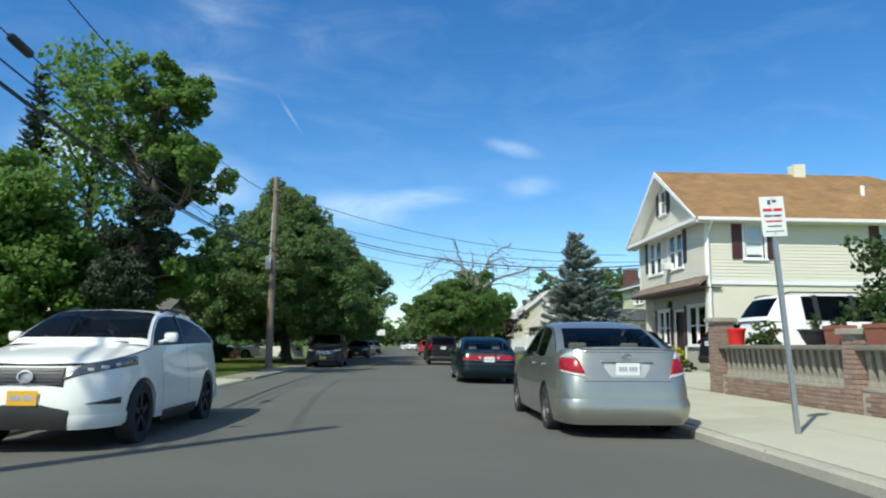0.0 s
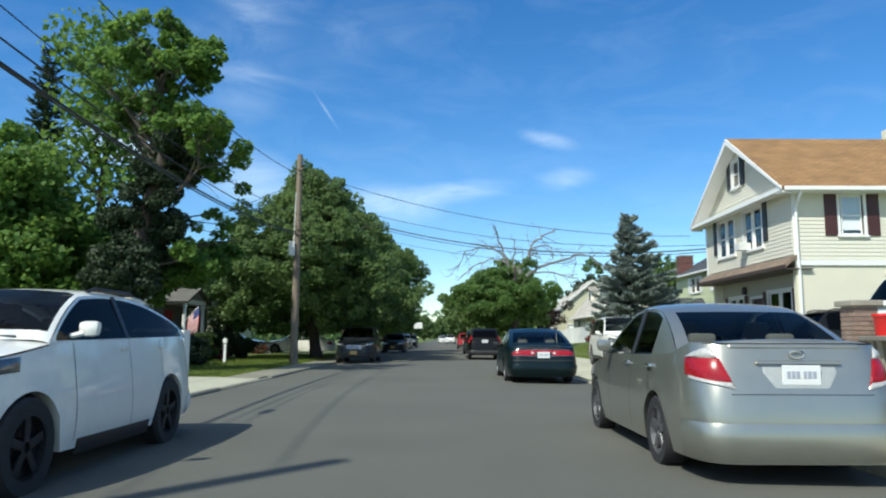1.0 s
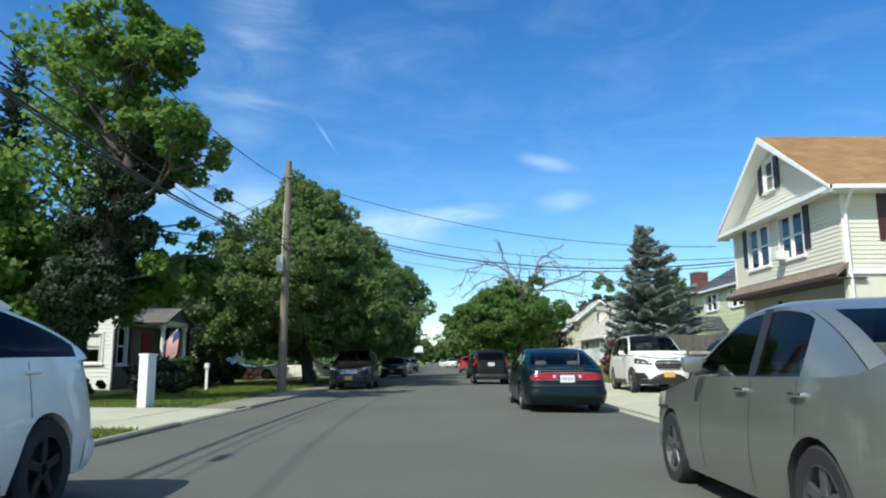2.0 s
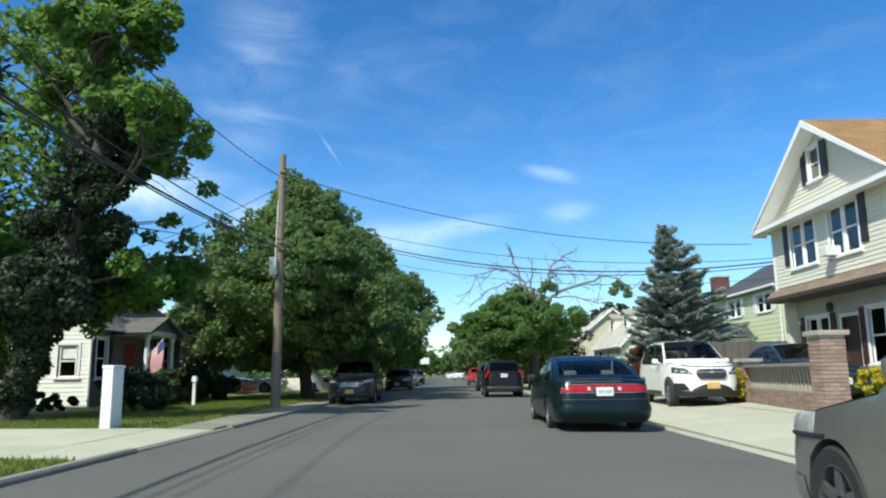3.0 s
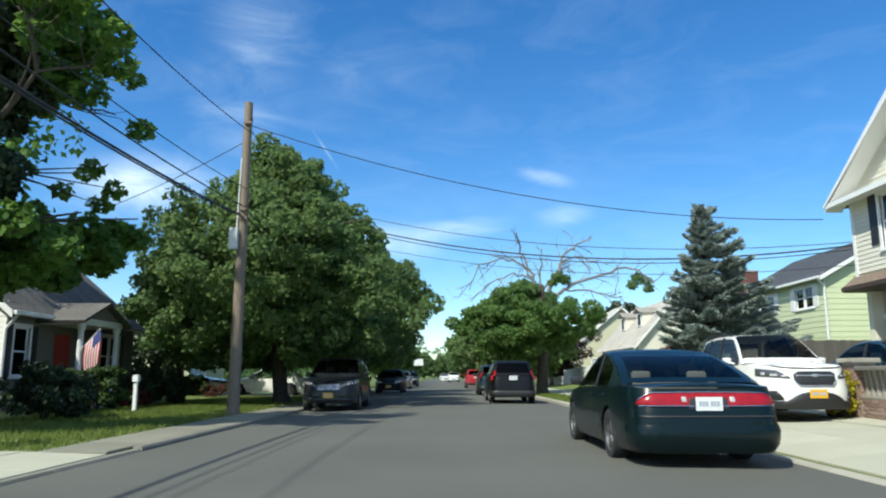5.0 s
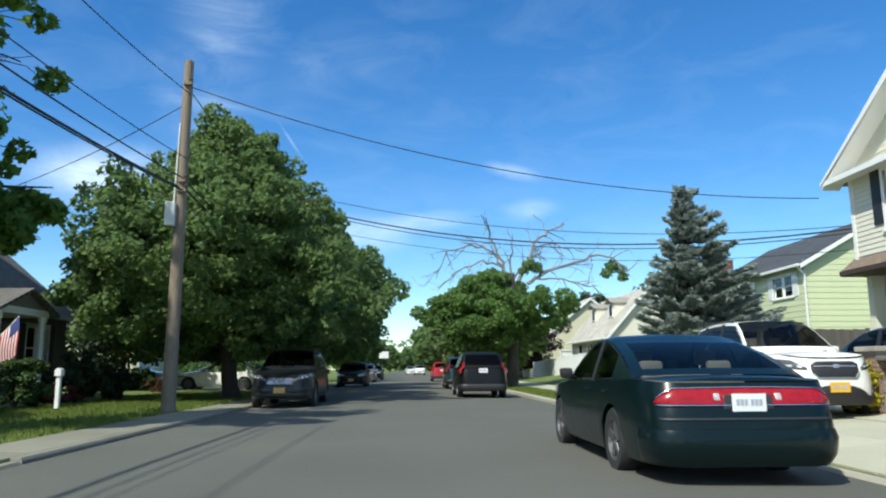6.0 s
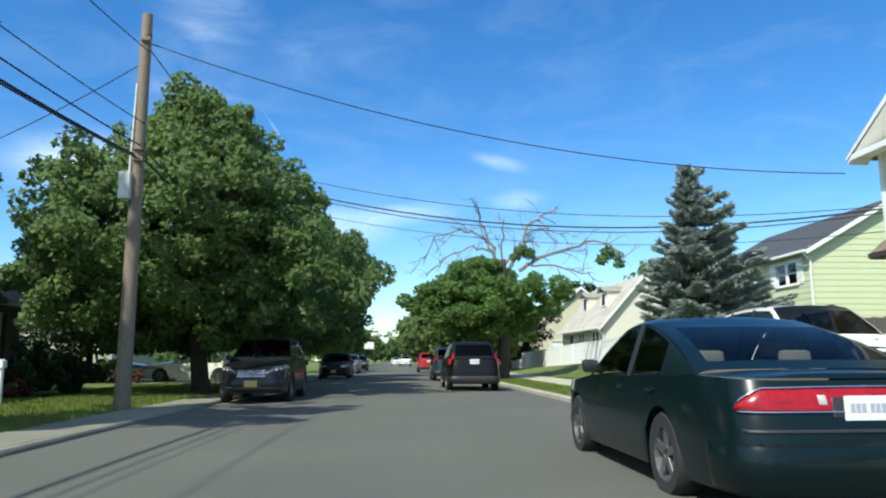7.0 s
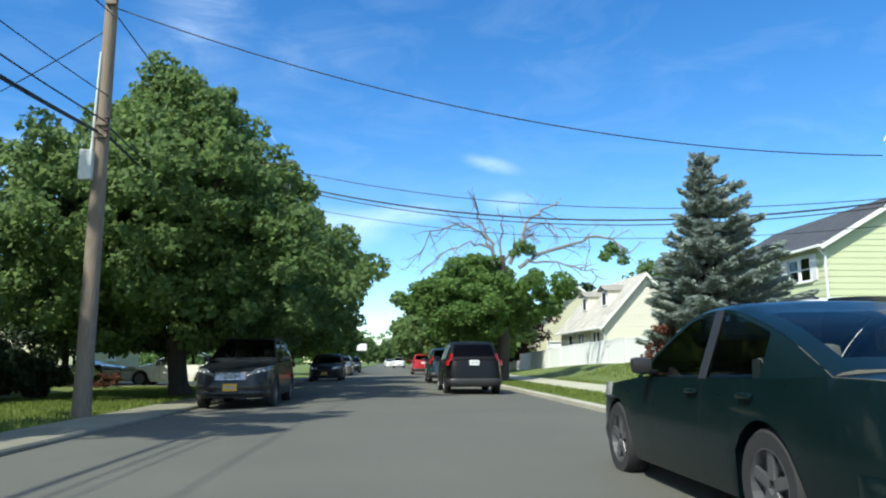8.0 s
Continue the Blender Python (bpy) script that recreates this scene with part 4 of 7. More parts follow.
car("bright red car parked at the kerb in the distance", color="red", m=at(2.72, 79), L=4.5, W=1.8, base=2.6, front_over=0.9, plate=("rear", "white", 0.95), group="cars parked along the street", **dict(SUV, H=1.6, seats=False))
car("blue-grey crossover, deep tree shade darkened into its paint", color="grey", m=at(-3.5, 39.1, 0, 180), L=4.65, W=1.81, base=2.67, front_over=0.95, plate=("front", "gold", 0.50), group="cars parked along the street", **dict(SUV, grille="spindle", trim=False, bar_mat="chrome", lamp_mat="lensdark", lamp_z=0.72))
car("dark grey sedan parked under the trees", category="sedan", color="black", m=at(-3.4, 62, 0, 180), plate=("front", "gold", 0.45), group="cars parked along the street", seats=False)
car("pale silver sedan parked beyond the trees", category="sedan", color="silver", m=at(-3.6, 76, 0, 180), plate=("front", "gold", 0.45), group="cars parked along the street", seats=False)
car("black sedan parked far along the kerb", category="sedan", color="black", m=at(-3.6, 92, 0, 180), plate=("front", "gold", 0.45), group="cars parked along the street", seats=False)
car("white van-like car far down the street", color="white", m=at(1.6, 136, 0, 180), plate=("front", "white", 0.5), group="cars parked along the street", **dict(SUV, seats=False))
car("white sedan far down the street", category="sedan", color="white", m=at(0.1, 155, 0, 185), plate=("front", "white", 0.5), group="cars parked along the street", seats=False)
car("white sedan standing in the shaded drive", category="sedan", color="white", m=at(-9.3, 53.6, 0.06, 90), plate=("rear", "white", 0.8), group="cars in the yards", seats=False)
car("second white sedan standing nose to nose in the drive", category="sedan", color="white", m=at(-14.0, 53.8, 0.1, -92), plate=("rear", "white", 0.8), group="cars in the yards", seats=False)
car("large white sport utility car behind the balustrade wall", color="white", m=at(11.1, 17.4, 0.42, -90), L=5.1, W=2.0, base=3.0, front_over=0.9, plate=("rear", "white", 0.95), group="cars in the yards", **dict(SUV, H=2.0, tail="small", belt=1.36, hood=1.25, tail_z=1.34, nose_z=1.08, tail_base=-2.4, roof_r=-2.0, c_pillar=-1.5))
car("black crossover standing broadside before the garage", color="black", m=at(13.15, 25.4, 0.36, -90), L=4.5, W=1.8, base=2.6, front_over=0.9, plate=("rear", "white", 0.95), group="cars in the yards", **dict(SUV, seats=False))
car("dark blue sedan in front of the cream house", category="sedan", color="navy", m=at(9.85, 29.6, 0.32, 180), plate=("front", "white", 0.5), group="cars in the yards")


# ---- houses ----
def wall_bm(axis, at_, thick, u0, u1, z0, z1, holes):
    """An upright wall in one piece, with openings. axis 'x': it lies in x = at_ and runs along y; thick goes inwards (signed)."""
    us = sorted({u0, u1} | {h[0] for h in holes} | {h[1] for h in holes})
    zs = sorted({z0, z1} | {h[2] for h in holes} | {h[3] for h in holes})
    us, zs = [u for u in us if u0 <= u <= u1], [z for z in zs if z0 <= z <= z1]
    bm, made = bmesh.new(), {}

    def vert(i, k, d):
        key = (i, k, d)
        if key not in made:
            a = at_ + d * thick
            made[key] = bm.verts.new((a, us[i], zs[k]) if axis == "x" else (us[i], a, zs[k]))
        return made[key]

    def solid(i, k):
        if not (0 <= i < len(us) - 1 and 0 <= k < len(zs) - 1):
            return False
        u, z = (us[i] + us[i + 1]) / 2, (zs[k] + zs[k + 1]) / 2
        return not any(h[0] < u < h[1] and h[2] < z < h[3] for h in holes)

    for i in range(len(us) - 1):
        for k in range(len(zs) - 1):
            if not solid(i, k):
                continue
            for d in (0, 1):
                bm.faces.new([vert(i, k, d), vert(i + 1, k, d), vert(i + 1, k + 1, d), vert(i, k + 1, d)])
            for di, dk, a, b in ((-1, 0, (i, k), (i, k + 1)), (1, 0, (i + 1, k), (i + 1, k + 1)), (0, -1, (i, k), (i + 1, k)), (0, 1, (i, k + 1), (i + 1, k + 1))):
                if not solid(i + di, k + dk):
                    bm.faces.new([vert(*a, 0), vert(*b, 0), vert(*b, 1), vert(*a, 1)])
    bmesh.ops.recalc_face_normals(bm, faces=bm.faces)
    return bm


board_cache = {}


def board(length, mat, axis, out, height=0.115):
    """A clapboard's mesh, tapered to its top edge; out: which way it faces."""
    key = (round(length, 2), mat.name, axis, out, round(height, 3))
    if key not in board_cache:
        bm = bmesh.new()
        h = length / 2
        prof = [(0, 0), (out * 0.022, 0), (out * 0.006, height), (0, height)]
        # profile is across the wall, extruded along it
        lo, hi = [], []
        for d, z in prof:
            lo.append(bm.verts.new((d, -h, z) if axis == "x" else (-h, d, z)))
            hi.append(bm.verts.new((d, h, z) if axis == "x" else (h, d, z)))
        fs = [bm.faces.new(lo), bm.faces.new(hi[::-1])] + [bm.faces.new((lo[i], hi[i], hi[(i + 1) % 4], lo[(i + 1) % 4])) for i in range(4)]
        bmesh.ops.recalc_face_normals(bm, faces=fs)
        me = bpy.data.meshes.new("siding_board")
        bm.to_mesh(me)
        bm.free()
        me.materials.append(mat)
        board_cache[key] = me
    return board_cache[key]


def siding(parent, axis, at_, out, span, z0, z1, holes, mat, pitch=0.115):
    """Clapboards over a wall; span(z) gives its ends at a height, holes are left free."""
    n = int((z1 - z0) / pitch)
    for i in range(n):
        z = z0 + i * pitch
        a, b = span(z + pitch * 1.35)
        cuts = sorted((h[0], h[1]) for h in holes if h[2] < z + pitch * 0.5 < h[3])
        u = a
        for c, d in cuts + [(b, b)]:
            c = min(c, b)
            if c - u > 0.06:
                m = Matrix.Translation((at_, (u + c) / 2, z) if axis == "x" else ((u + c) / 2, at_, z))
                shared("siding_board", board(c - u, mat, axis, out, pitch), parent, m)
            u = max(u, d)


def facing(axis, at_, out, u, z, depth):
    """A box spec on a wall: along u0..u1, z0..z1, standing depth0..depth1 out of it."""
    d0, d1 = sorted((at_ + out * depth[0], at_ + out * depth[1]))
    return (d0, d1, u[0], u[1], z[0], z[1]) if axis == "x" else (u[0], u[1], d0, d1, z[0], z[1])


def window(parent, axis, at_, out, u0, u1, z0, z1, mullions=1, sash=True, shutters=None, blind=0.5, frame_mat="white"):
    """A window in an opening: casing, sill, sashes, panes, a blind behind the glass, shutters beside it."""
    fm = M[frame_mat]
    n = mullions
    bm = bmesh.new()
    for spec in (((u0 - 0.09, u0), (z0 - 0.04, z1 + 0.10)), ((u1, u1 + 0.09), (z0 - 0.04, z1 + 0.10)), ((u0, u1), (z1, z1 + 0.10))):
        box(bm, *facing(axis, at_, out, spec[0], spec[1], (-0.05, 0.045)))
    for k in range(1, n):
        c = u0 + (u1 - u0) * k / n
        box(bm, *facing(axis, at_, out, (c - 0.05, c + 0.05), (z0, z1), (-0.05, 0.03)))
    win = part("window", bm, fm, parent, "white double-hung window")
    part("window_sill", boxed(*facing(axis, at_, out, (u0 - 0.12, u1 + 0.12), (z0 - 0.08, z0 - 0.002), (-0.05, 0.09)), bevel=0.01), fm, win)
    for k in range(n):
        a, b = u0 + (u1 - u0) * k / n + 0.05, u0 + (u1 - u0) * (k + 1) / n - 0.05
        bm = bmesh.new()
        rails = [(z0, z0 + 0.05), (z1 - 0.05, z1)] + ([((z0 + z1) / 2 - 0.025, (z0 + z1) / 2 + 0.025)] if sash else [])
        for r in rails:
            box(bm, *facing(axis, at_, out, (a, b), r, (-0.045, 0.0)))
        for c in (a, b - 0.04):
            box(bm, *facing(axis, at_, out, (c, c + 0.04), (z0 + 0.05, z1 - 0.05), (-0.045, -0.002)))
        part("sash", bm, fm, win)
        bm = bmesh.new()
        s = facing(axis, at_, out, (a + 0.04, b - 0.04), (z0 + 0.05, z1 - 0.05), (-0.03, -0.026))
        box(bm, *s)
        pane = part("pane", bm, M["pane"], win)
        pane.visible_shadow = False
        if blind:
            zb = z1 - 0.03 - (z1 - z0) * blind
            part("blind", boxed(*facing(axis, at_, out, (a + 0.01, b - 0.01), (zb, z1 - 0.02), (-0.062, -0.052))), M["curtain"], win)
    if shutters:
        for c in ((u0 - 0.09 - shutters[1], u0 - 0.095), (u1 + 0.095, u1 + 0.09 + shutters[1])):
            sh = part("shutter", boxed(*facing(axis, at_, out, c, (z0 - 0.03, z1 + 0.06), (0.022, 0.05)), bevel=0.006), M[shutters[0]], win, "louvred shutter")
            for k in range(12):
                zz = z0 + 0.06 + k * (z1 - z0 - 0.14) / 12
                part("louvre", boxed(*facing(axis, at_, out, (c[0] + 0.05, c[1] - 0.05), (zz, zz + (z1 - z0) / 20), (0.048, 0.058))), M[shutters[0]], sh)
    return win


def roof_slab(parent, corners, thick, mat, name="roof", along=None):
    """A pitched roof plane from its corners (eave start, eave end, ridge end, ridge start), with thickness and UVs in metres."""
    bm = bmesh.new()
    co = [Vector(c) for c in corners]
    nrm = (co[1] - co[0]).cross(co[-1] - co[0]).normalized()
    if nrm.z < 0:
        nrm.negate()
    top = [bm.verts.new(c + nrm * 0.0) for c in co]
    bot = [bm.verts.new(c - nrm * thick) for c in co]
    n = len(co)
    fs = [bm.faces.new(top), bm.faces.new(bot[::-1])] + [bm.faces.new((top[i], bot[i], bot[(i + 1) % n], top[(i + 1) % n])) for i in range(n)]
    bmesh.ops.recalc_face_normals(bm, faces=fs)
    uv = bm.loops.layers.uv.new("UVMap")
    e = (co[1] - co[0]).normalized()
    up = nrm.cross(e).normalized()
    for f in bm.faces:
        for lo in f.loops:
            d = lo.vert.co - co[0]
            lo[uv].uv = (d.dot(e), abs(d.dot(up)))
    return part(name, bm, mat, parent)


def cream_house():
    root = thing("house", "cream two-storey house with brown shingle roof and gabled front", "house")
    X0, X1, Y0, Y1, ZB, ZM, ZE, ZR = 11.6, 24.6, 26.75, 34.3, 0.2, 3.6, 6.2, 8.62
    YC = (Y0 + Y1) / 2
    XL = X0 + 0.52
    front = [(28.95, 30.5, 4.35, 5.78), (31.35, 32.95, 4.35, 5.78)]
    ground = [(28.15, 29.9, 1.25, 2.8), (32.0, 33.4, 1.25, 2.75), (30.35, 31.3, 0.35, 2.65), (33.75, 34.15, 0.35, 2.6)]
    side = [(13.08, 13.83, 4.45, 5.72), (18.35, 19.1, 4.45, 5.72), (21.6, 22.4, 4.45, 5.72)]
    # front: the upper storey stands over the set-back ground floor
    low = part("wall", wall_bm("x", XL, 0.22, Y0 + 0.22, Y1, ZB, ZM, ground), M["shadedstucco"], root, "cream rendered ground-floor wall with overhang shade in its colour")
    up = part("wall", wall_bm("x", X0, 0.2, Y0, Y1, ZM - 0.1, ZE, front), M["siding"], root, "cream clapboard upper wall")
    siding(up, "x", X0, -1, lambda z: (Y0 + 0.1, Y1 - 0.1), ZM + 0.24, ZE, [(a - 0.09, b + 0.09, c - 0.08, d + 0.1) for a, b, c, d in front], M["siding"], 0.125)
    near = part("wall", wall_bm("y", Y0, 0.2, X0 + 0.2, X1, ZM, ZE, side), M["siding"], root, "cream clapboard side wall")
    siding(near, "y", Y0, -1, lambda z: (X0 + 0.1, X1), ZM + 0.06, ZE, [(a - 0.09, b + 0.09, c - 0.08, d + 0.1) for a, b, c, d in side], M["siding"], 0.125)
    part("wall", wall_bm("y", Y0 + 0.02, 0.2, X0 + 0.02, X1, ZB, ZM - 0.12, [(12.9, 15.3, 0.2, 2.3)]), M["stucco"], root, "cream rendered lower side wall")
    part("garage_door", boxed(12.9, 15.3, Y0 + 0.08, Y0 + 0.14, 0.2, 2.3), M["white"], root)
    part("wall", wall_bm("y", Y1, -0.2, X0 + 0.2, X1, ZB, ZE, []), M["siding"], root)
    part("wall", wall_bm("x", X1, -0.2, Y0 + 0.2, Y1 - 0.2, ZB, ZE, []), M["siding"], root)
    part("upper_floor", boxed(X0 + 0.22, X1 - 0.2, Y0 + 0.22, Y1 - 0.2, ZM - 0.1, ZM), M["room"], root)
    part("band", boxed(X0 + 0.02, X1, Y0 - 0.035, Y0, ZM - 0.12, ZM + 0.05, 0.008), M["white"], root)
    # gable over the front
    bm = prism(bmesh.new(), [(Y0, ZE), (Y1, ZE), (YC, ZR - 0.12)], X0, X0 + 0.15, "x")
    gable = part("gable", bm, M["siding"], root, "cream clapboard gable")
    slope = (ZR - 0.12 - ZE) / (YC - Y0)
    gw = (30.6, 31.25, 6.85, 7.85)
    siding(gable, "x", X0, -1, lambda z: (Y0 + max(0, z - ZE) / slope, Y1 - max(0, z - ZE) / slope), ZE + 0.06, ZR - 0.5, [(gw[0] - 0.09, gw[1] + 0.09, gw[2] - 0.08, gw[3] + 0.1)], M["siding"], 0.125)
    part("attic_dark", boxed(X0 - 0.004, X0 + 0.001, gw[0], gw[1], gw[2], gw[3]), M["room"], root)
    window(root, "x", X0 - 0.03, -1, *gw, shutters=("black", 0.36), blind=0)
    for h in front:
        window(root, "x", X0, -1, *h, mullions=2, blind=0.75)
    for (a, b) in ((28.5, 28.84), (33.06, 33.4)):
        part("shutter", boxed(X0 - 0.055, X0 - 0.024, a, b, 4.5, 5.98, 0.006), M["black"], root, "black shutter")
    part("air_conditioner", boxed(X0 - 0.38, X0 + 0.1, 30.08, 30.48, 4.36, 4.64, 0.02), M["utility"], root, "boxy window air conditioner")
    for h in side:
        window(root, "y", Y0, -1, *h, shutters=("shutter", 0.40), blind=0.85)
    for h in ground[:2]:
        window(root, "x", XL, -1, *h, mullions=2, blind=0.8, shutters=("shutter", 0.3))
    for h in ground[2:]:
        part("door", boxed(XL + 0.07, XL + 0.12, h[0], h[1], h[2], h[3], 0.01), M["door"], root, "dark brown door")
        bm = bmesh.new()
        for s in ((h[0] - 0.1, h[0]), (h[1], h[1] + 0.1)):
            box(bm, XL - 0.03, XL + 0.07, s[0], s[1], h[2], h[3] + 0.1)
        box(bm, XL - 0.03, XL + 0.07, h[0], h[1], h[3], h[3] + 0.1)
        part("door_frame", bm, M["white"], root)
    bm = lathe([(0.05, 0), (0.10, 0.05), (0.09, 0.24), (0.03, 0.30)], 10)
    for v in bm.verts:
        v.co += Vector((XL - 0.1, 31.75, 2.85))
    part("wall_lamp", bm, M["black"], root)
    # pent roof between the storeys
    bm = prism(bmesh.new(), [(X0 - 0.36, ZM - 0.10), (X0 + 0.02, ZM + 0.22), (X0 + 0.02, ZM + 0.12), (X0 - 0.36, ZM - 0.20)], Y0 - 0.1, Y1 + 0.15, "y")
    uv = bm.loops.layers.uv.new("UVMap")
    for f in bm.faces:
        for lo in f.loops:
            lo[uv].uv = (lo.vert.co.y, (lo.vert.co.x - X0) * 1.6)
    part("pent_roof", bm, M["pentroof"], root, "narrow brown shingled pent roof")
    part("pent_fascia", boxed(X0 - 0.40, X0 - 0.365, Y0 - 0.12, Y1 + 0.17, ZM - 0.23, ZM - 0.11), M["fascia"], root, "dark brown fascia")
    part("pent_soffit", boxed(X0 - 0.36, XL - 0.01, Y0 - 0.1, Y1 + 0.15, ZM - 0.25, ZM - 0.215), M["fascia"], root)
    # main roof, ridge along x, hipped at the back
    o, e = 0.45, 0.5
    zo = ZE - o * (ZR - ZE) / (YC - Y0)
    hip = X1 - 4.1
    roof_slab(root, [(X1 + e, Y0 - o, zo), (X0 - e, Y0 - o, zo), (X0 - e, YC, ZR), (hip, YC, ZR)], 0.1, M["brownroof"])
    roof_slab(root, [(X0 - e, Y1 + o, zo), (X1 + e, Y1 + o, zo), (hip, YC, ZR), (X0 - e, YC, ZR)], 0.1, M["brownroof"])
    roof_slab(root, [(X1 + e, Y1 + o, zo), (X1 + e, Y0 - o, zo), (hip, YC, ZR)], 0.1, M["brownroof"])
    for a, b in ((Y0 - o, YC), (Y1 + o, YC)):
        bm = prism(bmesh.new(), [(a, zo - 0.02), (b, ZR - 0.01), (b, ZR - 0.24), (a, zo - 0.09)], X0 - e - 0.04, X0 - e - 0.003, "x")
        part("rake_board", bm, M["white"], root)
        bm = prism(bmesh.new(), [(a, zo - 0.15), (b, ZR - 0.14), (b, ZR - 0.18), (a, zo - 0.19)], X0 - e, X0 + 0.0, "x")
        part("soffit", bm, M["white"], root)
    part("gutter", boxed(X0 - e + 0.05, X1 + e, Y0 - o - 0.11, Y0 - o - 0.005, zo - 0.13, zo + 0.0, 0.02), M["white"], root, "white gutter")
    part("soffit", boxed(X0 - e + 0.01, X1 + e, Y0 - o, Y0 - 0.01, zo - 0.16, zo - 0.13), M["white"], root)
    # the eave returns across the gable's foot
    part("return_roof", boxed(X0 - e + 0.02, X0 - 0.03, Y0 - o + 0.06, Y1 + o - 0.06, zo - 0.06, zo + 0.02, 0.01), M["white"], root)
    part("return_fascia", boxed(X0 - e - 0.01, X0 - e + 0.018, Y0 - o + 0.03, Y1 + o - 0.03, zo - 0.11, zo + 0.03, 0.005), M["white"], root)
    part("downspout", tubed([(X0 + 0.1, Y0 - o - 0.05, zo - 0.1), (X0 + 0.06, Y0 - o + 0.02, zo - 0.22), (X0 + 0.06, Y0 - 0.08, zo - 0.62), (X0 + 0.06, Y0 - 0.08, ZM + 0.1), (X0 + 0.1, Y0 - 0.05, ZM - 0.3), (X0 + 0.1, Y0 - 0.05, 0.5)], 0.05, 8), M["white"], root, "white downspout", smooth=True)
    part("corner_board", boxed(X0 - 0.025, X0 + 0.1, Y0 - 0.03, Y0 + 0.0, ZM, ZE - 0.16), M["white"], root)
    part("corner_board", boxed(X0 - 0.03, X0, Y1 - 0.1, Y1 + 0.02, ZM, ZE - 0.16), M["white"], root)
    part("chimney", boxed(17.1, 17.58, YC - 0.3, YC + 0.3, ZR - 0.4, ZR + 0.38, 0.02), M["stucco"], root, "short rendered chimney")
    part("vent_pipe", tubed([(18.9, 28.5, 6.8), (18.9, 28.5, 7.7)], 0.08, 8), M["white"], root)


cream_house()


def simple_house(label, x0, x1, y0, y1, zb, ze, zr, side_mat, roof_mat, side_holes=(), front_holes=(), front="left", dormers=(), pitch=0.2, o=0.35, shutters=None, chimney=None, blind=0.4, boards=True, front_mat=None):
    """A house with its ridge along y: near gable wall towards -y, street front towards -x ('left') or +x ('right')."""
    root = thing("house", label, "house")
    xf, out = (x0, -1) if front == "left" else (x1, 1)
    xc = (x0 + x1) / 2
    sm = M[side_mat]
    fm = M[front_mat or side_mat]
    near = part("wall", wall_bm("y", y0, 0.18, x0, x1, zb, ze, side_holes), sm, root)
    fr = part("wall", wall_bm("x", xf, -out * 0.18, y0 + 0.18, y1 - 0.18, zb, ze, front_holes), fm, root)
    part("wall", wall_bm("x", x1 if front == "left" else x0, out * 0.18, y0 + 0.18, y1 - 0.18, zb, ze, []), sm, root)
    part("wall", wall_bm("y", y1, -0.18, x0, x1, zb, ze, []), sm, root)
    for yy, d in ((y0, 0.18), (y1, -0.18)):
        part("gable", prism(bmesh.new(), [(x0, ze), (x1, ze), (xc, zr - 0.12)], min(yy, yy + d), max(yy, yy + d), "y"), sm, root)
    slope = (zr - 0.12 - ze) / (xc - x0)
    pad = [(a - 0.09, b + 0.09, c - 0.08, d + 0.1) for a, b, c, d in side_holes]
    if boards:
        siding(near, "y", y0, -1, lambda z: (x0 + max(0, z - ze) / slope, x1 - max(0, z - ze) / slope), zb + 0.1, zr - 0.4, pad, sm, pitch)
        siding(fr, "x", xf, out, lambda z: (y0, y1), zb + 0.1, ze, [(a - 0.09, b + 0.09, c - 0.08, d + 0.1) for a, b, c, d in front_holes], fm, pitch)
    for h in side_holes:
        window(root, "y", y0, -1, *h, blind=blind)
    for h in front_holes:
        window(root, "x", xf, out, *h, mullions=2 if h[1] - h[0] > 1.3 else 1, shutters=shutters, blind=blind)
    k = (zr - ze) / (xc - x0)
    zo = ze - o * k
    ya, yb = y0 - 0.3, y1 + 0.3
    roof_slab(root, [(x0 - o, yb, zo), (x0 - o, ya, zo), (xc, ya, zr), (xc, yb, zr)], 0.1, M[roof_mat])
    roof_slab(root, [(x1 + o, ya, zo), (x1 + o, yb, zo), (xc, yb, zr), (xc, ya, zr)], 0.1, M[roof_mat])
    for a, b in ((x0 - o, xc), (x1 + o, xc)):
        part("rake_board", prism(bmesh.new(), [(a, zo - 0.02), (b, zr - 0.01), (b, zr - 0.22), (a, zo - 0.22)], ya - 0.035, ya - 0.003, "y"), M["white"], root)
    gx = xf + out * (o + 0.06)
    part("gutter", boxed(gx - 0.055, gx + 0.055, ya, yb, zo - 0.12, zo, 0.02), M["white"], root, "white gutter")
    part("downspout", tubed([(gx, y0 - 0.12, zo - 0.1), (xf + out * 0.06, y0 - 0.08, zo - 0.5), (xf + out * 0.06, y0 - 0.08, zb + 0.2)], 0.045, 7), M["white"], root, smooth=True)
    part("corner_board", boxed(min(xf, xf + out * 0.03), max(xf, xf + out * 0.03), y0 - 0.03, y0 + 0.1, zb, ze), M["white"], root)
    for yd, w, zd0, zd1 in dormers:
        xd = xf - out * 0.9
        zs = ze + 0.9 * k
        depth = (zd1 - zs) / k + 0.2
        dm = part("dormer", boxed(min(xd, xd - out * depth), max(xd, xd - out * depth), yd - w / 2, yd + w / 2, zs - 0.5, zd1, 0.01), sm, root, "small dormer")
        lo, hi = sorted((xd + out * 0.25, xd - out * (depth + 0.3)))
        bm = bmesh.new()
        prism(bm, [(yd - w / 2 - 0.15, zd1 - 0.03), (yd, zd1 + w * 0.28), (yd + w / 2 + 0.15, zd1 - 0.03), (yd, zd1 + w * 0.28 - 0.08)], lo, hi, "x")
        part("dormer_roof", bm, M[roof_mat], dm)
